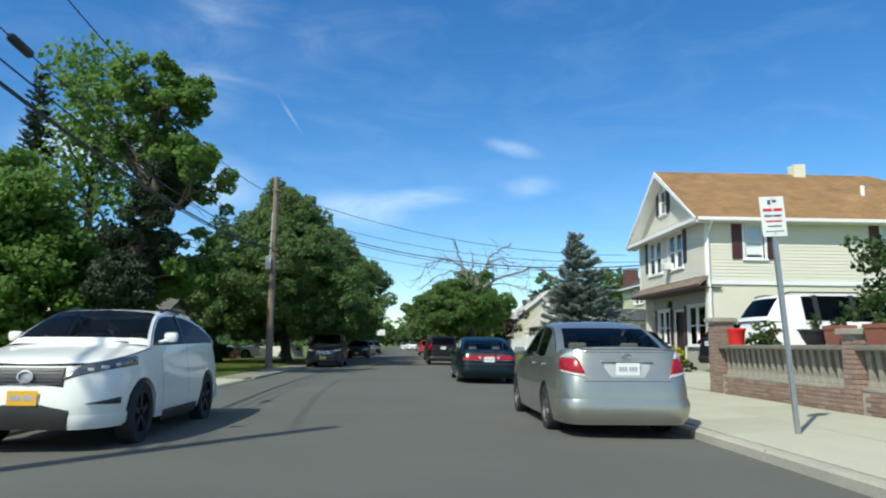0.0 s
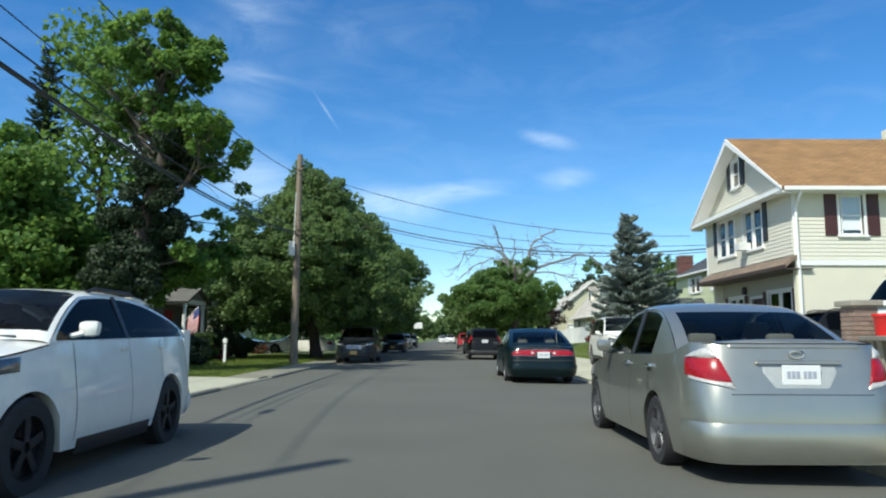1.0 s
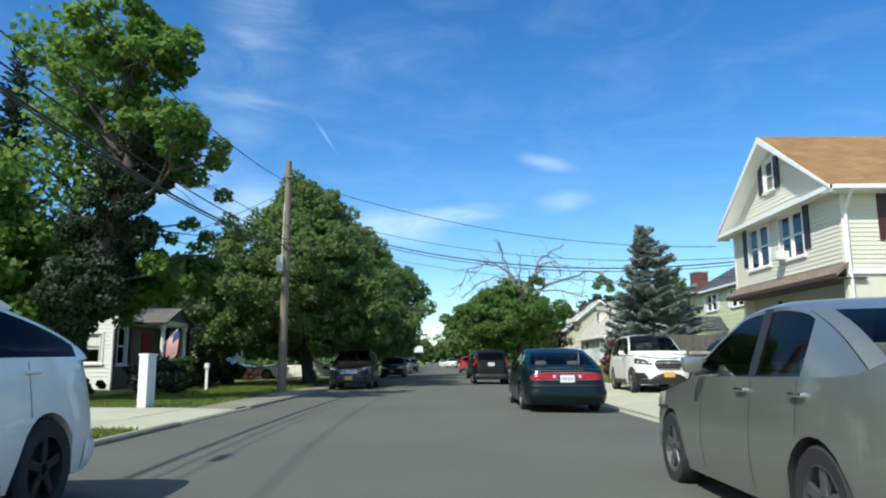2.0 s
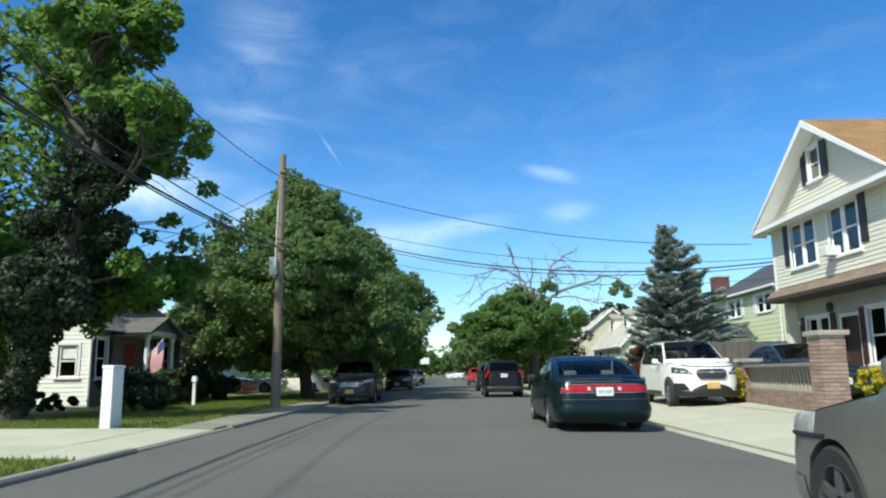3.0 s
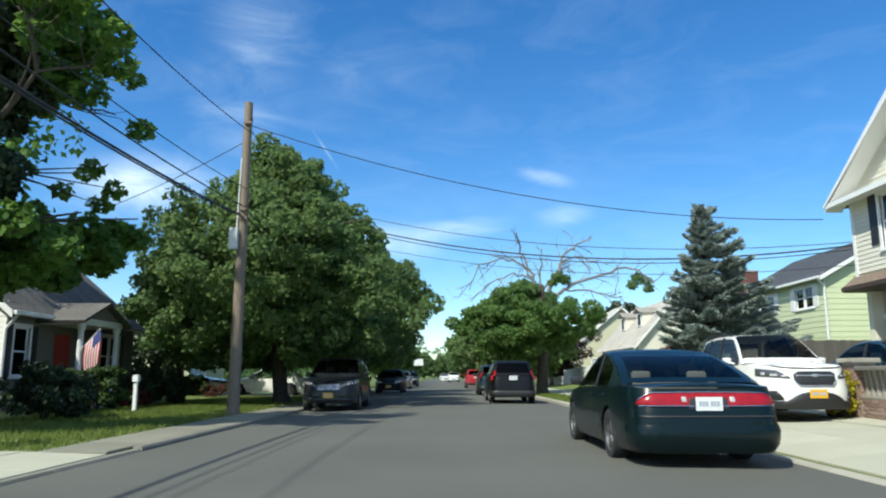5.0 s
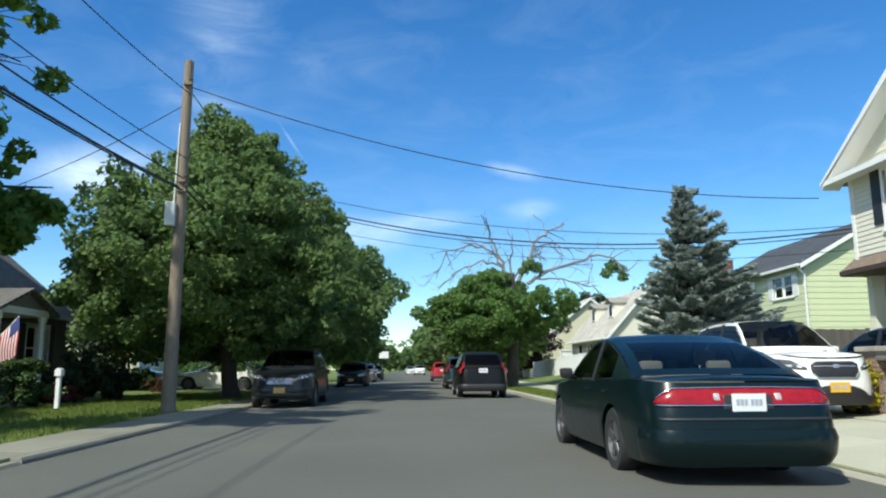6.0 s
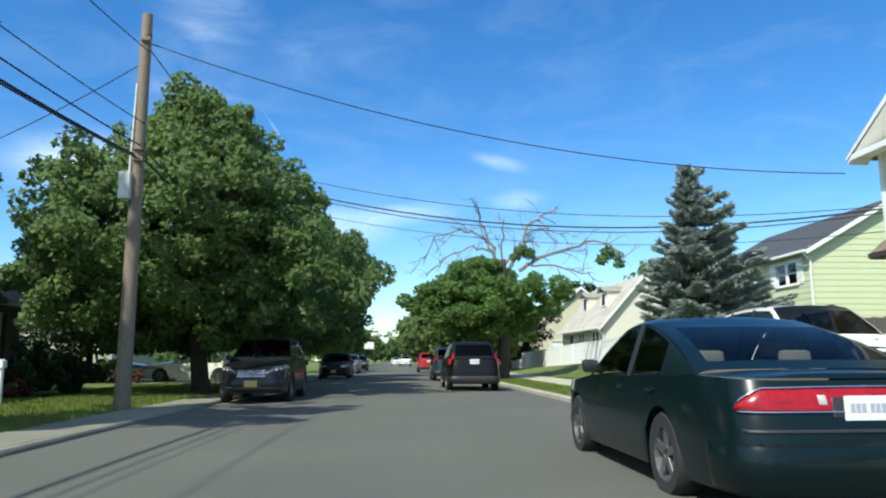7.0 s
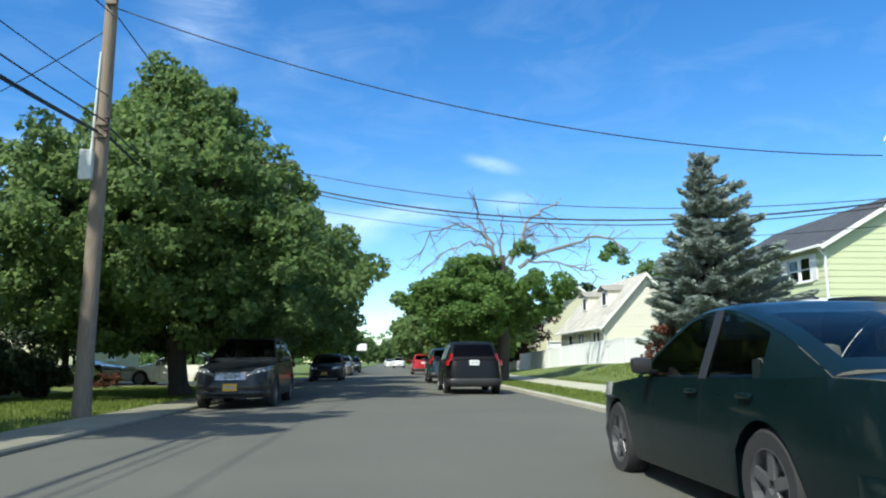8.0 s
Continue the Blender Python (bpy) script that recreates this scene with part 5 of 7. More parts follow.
        part("dormer_window", boxed(min(xd, xd + out * 0.02), max(xd, xd + out * 0.02), yd - w * 0.3, yd + w * 0.3, zs + 0.15, zd1 - 0.15), M["trimblack"], dm, "dark dormer window")
        bm = bmesh.new()
        for a, b, c, d in ((yd - w * 0.3 - 0.08, yd - w * 0.3, zs + 0.07, zd1 - 0.07), (yd + w * 0.3, yd + w * 0.3 + 0.08, zs + 0.07, zd1 - 0.07), (yd - w * 0.3, yd + w * 0.3, zs + 0.07, zs + 0.15), (yd - w * 0.3, yd + w * 0.3, zd1 - 0.15, zd1 - 0.07)):
            box(bm, min(xd, xd + out * 0.05), max(xd, xd + out * 0.05), a, b, c, d)
        part("dormer_frame", bm, M["white"], dm)
    if chimney:
        cx, cy, w, zt = chimney
        stack = part("chimney", boxed(cx - w / 2, cx + w / 2, cy - w / 2, cy + w / 2, ze - 0.6, zt), M["chimneybrick"], root, "dark red brick chimney")
        part("chimney_cap", boxed(cx - w / 2 - 0.05, cx + w / 2 + 0.05, cy - w / 2 - 0.05, cy + w / 2 + 0.05, zt, zt + 0.1, 0.01), M["cast"], stack)
    return root


gh = simple_house("pale green clapboard house with dark grey roof", 18.05, 25.65, 48.3, 58.6, 0.4, 5.9, 8.05, "green", "greyroof", front_holes=[(49.4, 51.2, 4.35, 5.4), (53.6, 55.4, 4.35, 5.4), (49.6, 51.2, 1.4, 2.6)], pitch=0.26, chimney=(18.6, 58.2, 0.95, 7.25), blind=0.95, shutters=("white", 0.42))
simple_house("white cape house with two small dormers", 12.9, 18.1, 62.5, 73.6, 0.3, 3.4, 6.3, "siding", "paleroof", front_holes=[(63.6, 65.2, 1.5, 2.8), (67.2, 68.7, 1.5, 2.8), (70.2, 71.5, 1.5, 2.8)], dormers=((65.3, 1.4, 4.0, 5.45), (70.0, 1.4, 4.0, 5.45)), pitch=0.22)
simple_house("tan-green clapboard house further along", 12.6, 20.2, 81.4, 91, 0.3, 4.3, 7.4, "tan", "paleroof", front_holes=[(84.8, 86.4, 1.4, 2.7)], side_holes=[(13.6, 14.8, 1.4, 2.6)], pitch=0.22)
lh = simple_house("white clapboard cape house in tree shade", -20.4, -12.2, 34.5, 42.9, 0.1, 3.2, 6.7, "whiteside", "oldroof", front="right", side_holes=[(-13.3, -12.6, 1.15, 2.25), (-14.9, -14.2, 1.15, 2.25), (-16.7, -15.9, 4.2, 5.2)], front_holes=[(34.9, 35.7, 1.1, 2.5), (40.2, 41.6, 1.1, 2.5)], front_mat="shadedfront", pitch=0.15, shutters=("black", 0.3))
simple_house("cream house set back beyond the drive", -26.7, -18.6, 67.6, 76.2, 0.2, 3.4, 6.5, "tan", "oldroof", front="right", front_holes=[(70, 71.4, 1.3, 2.7)], boards=False)
simple_house("grey-roofed house behind the near trees", -33.8, -24.6, 20.9, 29.6, 0.15, 5.2, 8.5, "whiteside", "oldroof", front="right", side_holes=[(-27.9, -26.9, 3.6, 4.9)], front_holes=[(22.7, 23.8, 1.3, 2.7), (26.1, 27.2, 3.6, 4.8)], pitch=0.2)


def entry_porch():
    root = lh
    x, y0, y1 = -11.0, 36.2, 38.9
    for y in (y0 + 0.15, y1 - 0.15):
        part("column", lathe([(0.13, 0.35), (0.13, 0.45), (0.095, 0.5), (0.085, 2.45), (0.13, 2.55), (0.13, 2.65)], 12, centre=(x, y)), M["white"], root, "white porch column", smooth=40)
    part("porch_floor", boxed(x - 1.35, x + 0.25, y0 - 0.1, y1 + 0.1, 0.1, 0.35, 0.02), M["concrete"], root)
    part("porch_beam", boxed(x - 1.33, x + 0.12, y0, y1, 2.65, 2.85, 0.01), M["white"], root)
    part("porch_gable", prism(bmesh.new(), [(y0, 2.85), (y1, 2.85), ((y0 + y1) / 2, 3.3)], x - 0.05, x + 0.1, "x"), M["shadedfront"], root)
    yc = (y0 + y1) / 2
    for a in (y0 - 0.3, y1 + 0.3):
        roof_slab(root, [(x + 0.3, a, 2.75), (x - 2.6, a, 2.75), (x - 2.6, yc, 3.42), (x + 0.3, yc, 3.42)], 0.09, M["oldroof"], "porch_roof")
    part("front_door", boxed(-12.2, -12.14, 37.1, 38.0, 0.36, 2.4, 0.01), M["reddoor"], root, "red front door")


entry_porch()


# ---- brick and balustrade walls ----
def brick_mesh(l=0.2, h=0.06, d=0.1):
    me = bpy.data.meshes.new("brick")
    bm = boxed(-l / 2, l / 2, -d / 2, d / 2, -h / 2, h / 2, 0.006)
    bm.to_mesh(me)
    bm.free()
    me.materials.append(M["brick"])
    return me


BRICK = brick_mesh()


def pier(name_label, x, y, zb, zt, w=0.52):
    root = thing("brick_pier", name_label, "pier", "piers of the garden wall")
    part("core", boxed(x - w / 2 + 0.012, x + w / 2 - 0.012, y - w / 2 + 0.012, y + w / 2 - 0.012, zb - 0.1, zt - 0.09), M["mortar"], root, "grey mortar")
    n = int((zt - 0.1 - zb) / 0.072)
    length = (w - 0.108) / 2
    me = brick_mesh(length)
    for i in range(n):
        z = zb + 0.036 + i * 0.072
        for face in range(4):
            rot = Matrix.Rotation(math.pi / 2 * face, 4, "Z")
            for k in range(2):
                off = -w / 2 + 0.001 + length / 2 + k * (length + 0.008) + (0.0 if i % 2 else 0.098)
                m = Matrix.Translation((x, y, z)) @ rot @ Matrix.Translation((off, -w / 2 + 0.05, 0))
                shared("brick", me, root, m)
    part("cap", boxed(x - w / 2 - 0.06, x + w / 2 + 0.06, y - w / 2 - 0.06, y + w / 2 + 0.06, zt - 0.09, zt, 0.015), M["cast"], root, "cast stone cap")


def baluster_mesh(h):
    bm = bmesh.new()
    prev = None
    for z, wx, wy in ((0, 0.075, 0.085), (h * 0.08, 0.07, 0.08), (h * 0.2, 0.045, 0.06), (h * 0.5, 0.055, 0.062), (h * 0.75, 0.075, 0.075), (h * 0.92, 0.085, 0.08), (h, 0.095, 0.09)):
        ring = [bm.verts.new((sx * wx * 0.8, sy * wy * 0.78, z)) for sx, sy in ((-1, -1), (1, -1), (1, 1), (-1, 1))]
        if prev:
            for k in range(4):
                bm.faces.new((prev[k], prev[(k + 1) % 4], ring[(k + 1) % 4], ring[k]))
        prev = ring
    me = bpy.data.meshes.new("baluster")
    bm.to_mesh(me)
    bm.free()
    me.materials.append(M["cast"])
    return me


def balustrade(label, x, y0, y1, zb, zt, courses=4, x1=None, backing="signdark"):
    """Brick base, cast balusters and rail from (x, y0) to (x1, y1)."""
    run = math.hypot((x1 or x) - x, y1 - y0)
    root = thing("garden_wall", label, "wall", "balustrade walls", Matrix.Translation((x, y0, 0)) @ Matrix.Rotation(-math.atan2((x1 or x) - x, y1 - y0), 4, "Z"))
    x, y0, y1 = 0.0, 0.0, run
    z_brick = zb + courses * 0.068
    part("core", boxed(x - 0.11, x + 0.11, y0, y1, zb - 0.1, z_brick - 0.006), M["mortar"], root, "grey mortar")
    for i in range(courses):
        z = zb + 0.034 + i * 0.068
        nb = int((y1 - y0) / 0.21)
        for k in range(nb):
            y = y0 + 0.1 + (0.105 if i % 2 else 0) + k * 0.21
            if y + 0.1 < y1:
                shared("brick", BRICK, root, Matrix.Translation((x - 0.075, y, z)) @ Matrix.Rotation(math.pi / 2, 4, "Z"))
    part("plinth", boxed(x - 0.125, x + 0.13, y0, y1, z_brick, z_brick + 0.05, 0.01), M["cast"], root)
    part("back_panel", boxed(x + 0.06, x + 0.10, y0, y1, z_brick + 0.05, zt - 0.08), M[backing], root, "shaded screen behind the balusters")
    part("top_rail", boxed(x - 0.20, x + 0.17, y0, y1, zt - 0.08, zt, 0.02), M["rail"], root, "dark cast stone rail")
    me = baluster_mesh(zt - 0.08 - z_brick - 0.05)
    n = int((y1 - y0) / 0.215)
    for k in range(n):
        shared("baluster", me, root, Matrix.Translation((x, y0 + (k + 0.5) * (y1 - y0) / n, z_brick + 0.05)))


pier("tall red brick pier at the drive's edge", 7.22, 15.75, 0.24, 1.8, 0.39)
pier("red brick pier between balustrade panels", 7.22, 11.1, 0.24, 1.48, 0.31)
balustrade("weathered balustrade wall on a brick base", 7.25, 11.26, 15.53, 0.24, 1.24, 5, None, "cast")
balustrade("weathered balustrade wall on a brick base, nearer the corner", 7.25, 7.4, 10.94, 0.24, 1.24, 5, None, "cast")
pier("tall red brick pier beyond the drive", 7.15, 22.66, 0.22, 1.8, 0.46)
pier("low red brick pier at the wall's end", 7.97, 28.27, 0.26, 1.4, 0.43)
balustrade("stone-coloured balustrade wall with upright balusters", 7.35, 22.9, 28.05, 0.24, 1.24, 6, 7.95, "cast")


def planter(x, y, z, l=0.7):
    root = thing("planter", "terracotta planter box standing on the wall rail", "planter", "planters on the wall")
    bm = bmesh.new()
    prev = None
    for zz, k in ((0, 0.82), (0.24, 0.95), (0.24, 1.04), (0.30, 1.04), (0.30, 0.94), (0.26, 0.9)):
        ring = [bm.verts.new((x + sx * 0.13 * k, y + sy * l / 2 * k, z + zz)) for sx, sy in ((-1, -1), (1, -1), (1, 1), (-1, 1))]
        if prev:
            for q in range(4):
                bm.faces.new((prev[q], prev[(q + 1) % 4], ring[(q + 1) % 4], ring[q]))
        else:
            bm.faces.new(ring[::-1])
        prev = ring
    bm.faces.new(prev)
    part("pot", bm, M["terracotta"], root)
    return root


for y in (9.8, 10.6, 11.62):
    planter(7.27, y, 1.24, 0.46)
bm = lathe([(0.14, 0), (0.2, 0.1), (0.25, 0.22), (0.27, 0.22), (0.27, 0.25), (0.23, 0.25), (0.2, 0.2)], 18, centre=(7.25, 12.25))
for v in bm.verts:
    v.co.z += 1.24
tagged(part("plant_bowl", bm, M["trimblack"], smooth=40), "dark round plant bowl on the wall rail", "plant pot", "planters on the wall")
bm = lathe([(0.145, 0), (0.17, 0.27), (0.19, 0.29), (0.19, 0.33), (0.17, 0.33), (0.16, 0.3)], 18, centre=(7.25, 15.1))
for v in bm.verts:
    v.co.z += 1.24
tagged(part("bucket", bm, M["redplastic"], smooth=40), "bright red plastic tub on the wall rail", "bucket")


# ---- street furniture ----
def parking_sign():
    m = Matrix.Translation((5.31, 9.35, 0.14)) @ Matrix.Rotation(radians(-4.0), 4, "Y") @ Matrix.Rotation(radians(6), 4, "Z")
    root = thing("street_sign", "white parking sign on a leaning galvanised post", "sign", m=m)
    bm = boxed(-0.03, 0.03, -0.006, 0.006, -0.1, 2.92)
    box(bm, -0.03, -0.018, 0.006, 0.03, -0.1, 2.92)
    box(bm, 0.018, 0.03, 0.006, 0.03, -0.1, 2.92)
    part("post", bm, M["steel"], root, "galvanised channel post")
    sg = part("sign_plate", boxed(-0.165, 0.165, -0.018, -0.010, 2.42, 2.92, 0.003), M["signwhite"], root, "white sign with red and dark bars")
    for x0, x1, z0, z1, mat in ((-0.13, -0.01, 2.735, 2.77, "signred"), (0.01, 0.13, 2.735, 2.77, "signred"), (-0.12, -0.02, 2.665, 2.69, "signdark"), (0.0, 0.11, 2.665, 2.69, "signdark"), (-0.11, 0.11, 2.60, 2.62, "signred"), (-0.09, 0.10, 2.54, 2.555, "signdark"), (-0.12, 0.12, 2.48, 2.49, "signdark"), (-0.06, -0.02, 2.82, 2.875, "signdark"), (0.0, 0.06, 2.845, 2.875, "signdark")):
        part("sign_bar", boxed(x0, x1, -0.021, -0.0185, z0, z1), M[mat], sg)
    for z in (2.46, 2.89):
        part("bolt", tubed([(0, -0.024, z), (0, -0.018, z)], 0.012, 6), M["steel"], sg)


parking_sign()

POLE = Vector((-5.62, 34.1, 0.03))
POLE_TOP = Vector((-5.6, 34.2, 8.9))


def on_pole(z):
    return POLE.lerp(POLE_TOP, (z - POLE.z) / (POLE_TOP.z - POLE.z))


def utility_pole():
    root = thing("utility_pole", "weathered wooden utility pole on the verge", "pole")
    part("shaft", tubed([on_pole(z) for z in (0.0, 0.3, 2, 4, 6, 7.6, 8.9)], [0.19, 0.165, 0.155, 0.145, 0.135, 0.125, 0.115], 14), M["pole"], root, smooth=40)
    p = on_pole(4.85)
    bx = part("meter_box", boxed(p.x - 0.30, p.x - 0.06, p.y - 0.26, p.y - 0.1, 4.55, 5.15, 0.02), M["utility"], root, "pale grey equipment box")
    part("conduit", tubed([p + Vector((-0.12, -0.14, 0.3)), on_pole(7.2) + Vector((-0.09, -0.11, 0))], 0.025, 6), M["utility"], root)
    for z in (5.45, 5.7, 8.25):
        q = on_pole(z)
        part("bracket", boxed(q.x - 0.06, q.x + 0.16, q.y - 0.19, q.y - 0.1, z - 0.04, z + 0.04, 0.01), M["pole"], root)
        bm = lathe([(0.03, -0.05), (0.055, -0.03), (0.035, 0), (0.055, 0.03), (0.03, 0.06)], 10)
        for v in bm.verts:
            v.co += Vector((q.x + 0.13, q.y - 0.14, z + 0.08))
        part("insulator", bm, M["door"], root)


utility_pole()


def cable(label, a, b, sag, r=0.014):
    a, b = Vector(a), Vector(b)
    pts = [a.lerp(b, k / 24) - Vector((0, 0, sag * 4 * (k / 24) * (1 - k / 24))) for k in range(25)]
    tagged(part("cable", tubed(pts, r, 5), M["wire"], smooth="all"), label, "cable", "overhead cables")


# along the street, to the pole behind the camera
REAR = Vector((-5.45, 4.8, 0.05))
rear_pole = thing("utility_pole", "weathered wooden utility pole near the corner", "pole")
part("shaft", tubed([REAR + Vector((0, 0, z)) for z in (-0.1, 3, 6, 8.9)], [0.17, 0.155, 0.14, 0.12], 12), M["pole"], rear_pole, smooth=40)


def street_cable(z, sag, dx, k):
    """The place at the fraction k of a street cable between the two poles."""
    q = on_pole(z)
    return Vector((q.x + dx, q.y, z)).lerp(Vector((REAR.x + dx, REAR.y, z)), k) - Vector((0, 0, sag * 4 * k * (1 - k)))


for z, sag, r, dx in ((8.0, 1.1, 0.013, 0.1), (6.3, 0.85, 0.011, 0.1), (5.75, 0.72, 0.016, 0.12), (5.57, 0.76, 0.025, -0.05), (5.47, 0.8, 0.017, 0.08)):
    cable("black overhead cable along the street", street_cable(z, 0, dx, 0), street_cable(z, 0, dx, 1), sag, r)
bm = tubed([street_cable(6.3, 0.85, 0.1, k) for k in (0.755, 0.758, 0.776, 0.779)], [0.03, 0.075, 0.075, 0.03], 10)
tagged(part("splice_case", bm, M["wire"], smooth=40), "black cable splice case hung on the overhead cable", "splice case", "overhead cables")
NEXT = Vector((-5.8, 50.2, 0.05))
far_pole = thing("utility_pole", "further utility pole among the trees", "pole")
part("shaft", tubed([NEXT + Vector((0, 0, z)) for z in (-0.1, 3, 6, 9.7)], [0.17, 0.155, 0.14, 0.12], 12), M["pole"], far_pole, smooth=40)
for z, zz, r, sag in ((8.2, 9.0, 0.014, 0.3), (5.8, 6.6, 0.02, 0.4), (5.6, 6.4, 0.03, 0.45)):
    q = on_pole(z)
    cable("black overhead cable running on into the trees", (q.x, q.y, z), (NEXT.x, NEXT.y, zz), sag, r)
q = on_pole(8.25)
cable("thin service cable across the street to the cream house", (q.x + 0.12, q.y, 8.2), (11.1, 34.9, 5.55), 0.75, 0.013)
cable("thin service cable to the house in tree shade", (q.x - 0.1, q.y, 7.7), (-15.5, 39.5, 5.95), 0.35, 0.012)
BACK = Vector((22.6, 39.0, 0.3))
back_pole = thing("utility_pole", "utility pole behind the cream house", "pole")
part("shaft", tubed([BACK + Vector((0, 0, z)) for z in (-0.1, 3, 6, 7.7)], [0.17, 0.155, 0.14, 0.12], 12), M["pole"], back_pole, smooth=40)
for z, zz, sag, r in ((9.5, 6.7, 1.7, 0.016), (8.9, 7.0, 2.0, 0.032), (8.75, 6.9, 2.05, 0.02), (8.0, 6.0, 1.7, 0.012)):
    cable("heavy overhead cable slung across the street", (NEXT.x, NEXT.y, z), (BACK.x, BACK.y, zz), sag, r)


def gatepost():
    root = thing("gatepost", "white painted square gatepost beside the drive", "gatepost")
    x, y, z = -6.9, 24.9, ground_z(-6.9, 24.9)
    part("post", boxed(x - 0.075, x + 0.145, y - 0.32, y + 0.2, z - 0.05, z + 1.24, 0.015), M["white"], root)
    part("cap", boxed(x - 0.09, x + 0.16, y - 0.335, y + 0.215, z + 1.24, z + 1.30, 0.01), M["white"], root)


gatepost()


def mailbox():
    x, y = -8.9, 35.6
    z = ground_z(x, y)
    root = thing("mailbox", "white mailbox on a white post in the lawn", "mailbox")
    part("post", boxed(x - 0.05, x + 0.05, y - 0.05, y + 0.05, z - 0.05, z + 0.85, 0.008), M["white"], root)
    bm = bmesh.new()
    prof = [(-0.08, 0.0)] + [(-0.08 * math.cos(a), 0.12 + 0.08 * math.sin(a)) for a in (math.pi * k / 8 for k in range(9))] + [(0.08, 0.0)]
    prism(bm, [(x + u, z + 0.85 + v) for u, v in prof], y - 0.09, y + 0.09, "y")
    part("box", bm, M["white"], root)


mailbox()


def flag():
    root = thing("flag", "red and white striped flag on a slanting pole", "flag")
    a, b = Vector((-11.08, 36.35, 1.75)), Vector((-10.3, 36.1, 2.5))
    part("pole", tubed([a, b], 0.016, 6), M["white"], root)
    d = (a - b).normalized()
    for k in range(13):
        bm = bmesh.new()
        prev = None
        for j in range(9):
            row = []
            for e in (0, 1):
                s = (k + e) / 13 * 0.72
                drop = j / 8 * 1.0
                p = b + d * s + Vector((0.06 * math.sin(drop * 4 + s * 3), -0.10 * math.sin(drop * 3.3 + s * 2), -drop - 0.0 * s))
                p.x += 0.05 * drop
                row.append(bm.verts.new(p))
            if prev:
                bm.faces.new((prev[0], prev[1], row[1], row[0]))
            prev = row
        part("stripe", bm, M["flagred" if k % 2 == 0 else "flagwhite"], root, smooth="all")
    bm = bmesh.new()
    prev = None
    for j in range(5):
        row = []
        for s in (-0.004, 0.385):
            drop = j / 8 * 0.7
            p = b + d * s + Vector((0.06 * math.sin(drop * 4 + s * 3) + 0.05 * drop + 0.01, -0.10 * math.sin(drop * 3.3 + s * 2) - 0.012, -drop))
            row.append(bm.verts.new(p))
        if prev:
            bm.faces.new((prev[0], prev[1], row[1], row[0]))
        prev = row
    part("canton", bm, M["flagblue"], root, smooth="all")


flag()


def vinyl_fence():
    root = thing("fence", "solid white vinyl fence along the raised lawn", "fence")
    a, b = Vector((11.2, 47.5)), Vector((9.2, 84))
    n = 14
    for i in range(n + 1):
        p = a.lerp(b, i / n)
        z = ground_z(p.x, p.y)
        part("post", boxed(p.x - 0.036, p.x + 0.03, p.y - 0.05, p.y + 0.05, z - 0.1, z + (1.17 if i < 11 else 0.72), 0.008), M["vinyl"], root)
        if i < n:
            q = a.lerp(b, (i + 1) / n)
            z2 = ground_z(q.x, q.y)
            top = 1.15 if i < 10 else 0.7
            for name, lo, hi, w in (("panel", 0.08, top - 0.09, 0.026), ("rail", top - 0.09, top, 0.034), ("rail", -0.02, 0.08, 0.034)):
                bm = bmesh.new()
                vs = [bm.verts.new((pp.x + s * w, pp.y, zz + h)) for pp, zz in ((p, z), (q, z2)) for s in (-1, 1) for h in (lo, hi)]
                bmesh.ops.convex_hull(bm, input=vs)
                part(name, bm, M["vinyl"], root)


vinyl_fence()


# added boards that stand in for the green house's dark lower wall
def board_fence():
    root = thing("fence", "grey-brown board fence standing in for the green house's dark lower wall", "fence")
    me = bpy.data.meshes.new("fence_board")
    bm = boxed(-0.07, 0.07, -0.012, 0.012, 0.0, 1.95, 0.004)
    bm.to_mesh(me)
    bm.free()
    me.materials.append(M["oldwood"])
    rnd = random.Random(5)
    for k in range(30):
        x = 10.4 + 0.15 * k
        shared("fence_board", me, root, Matrix.Translation((x, 39.2, 0.3 + rnd.uniform(0, 0.03))))
    for z in (0.65, 1.85):
        part("rail", boxed(10.3, 14.95, 39.22, 39.28, z, z + 0.09, 0.01), M["oldwood"], root)
    for x in (10.3, 12.6, 14.9):
        part("post", boxed(x - 0.05, x + 0.05, 39.22, 39.32, 0.1, 2.3, 0.01), M["oldwood"], root)


board_fence()


def hoop():
    root = thing("basketball_hoop", "white basketball backboard on a pole by the kerb", "basketball hoop")
    part("pole", tubed([(-4.9, 130, 0), (-4.9, 130, 2.5), (-4.3, 130, 3.0)], 0.06, 8), M["steel"], root)
    part("backboard", boxed(-4.9, -3.3, 129.9, 129.95, 2.7, 3.75, 0.02), M["signwhite"], root)
    part("rim", tubed([(-4.1 + 0.23 * math.cos(a), 129.6 + 0.23 * math.sin(a), 2.9) for a in (2 * math.pi * k / 12 for k in range(13))], 0.012, 5), M["signred"], root)


hoop()


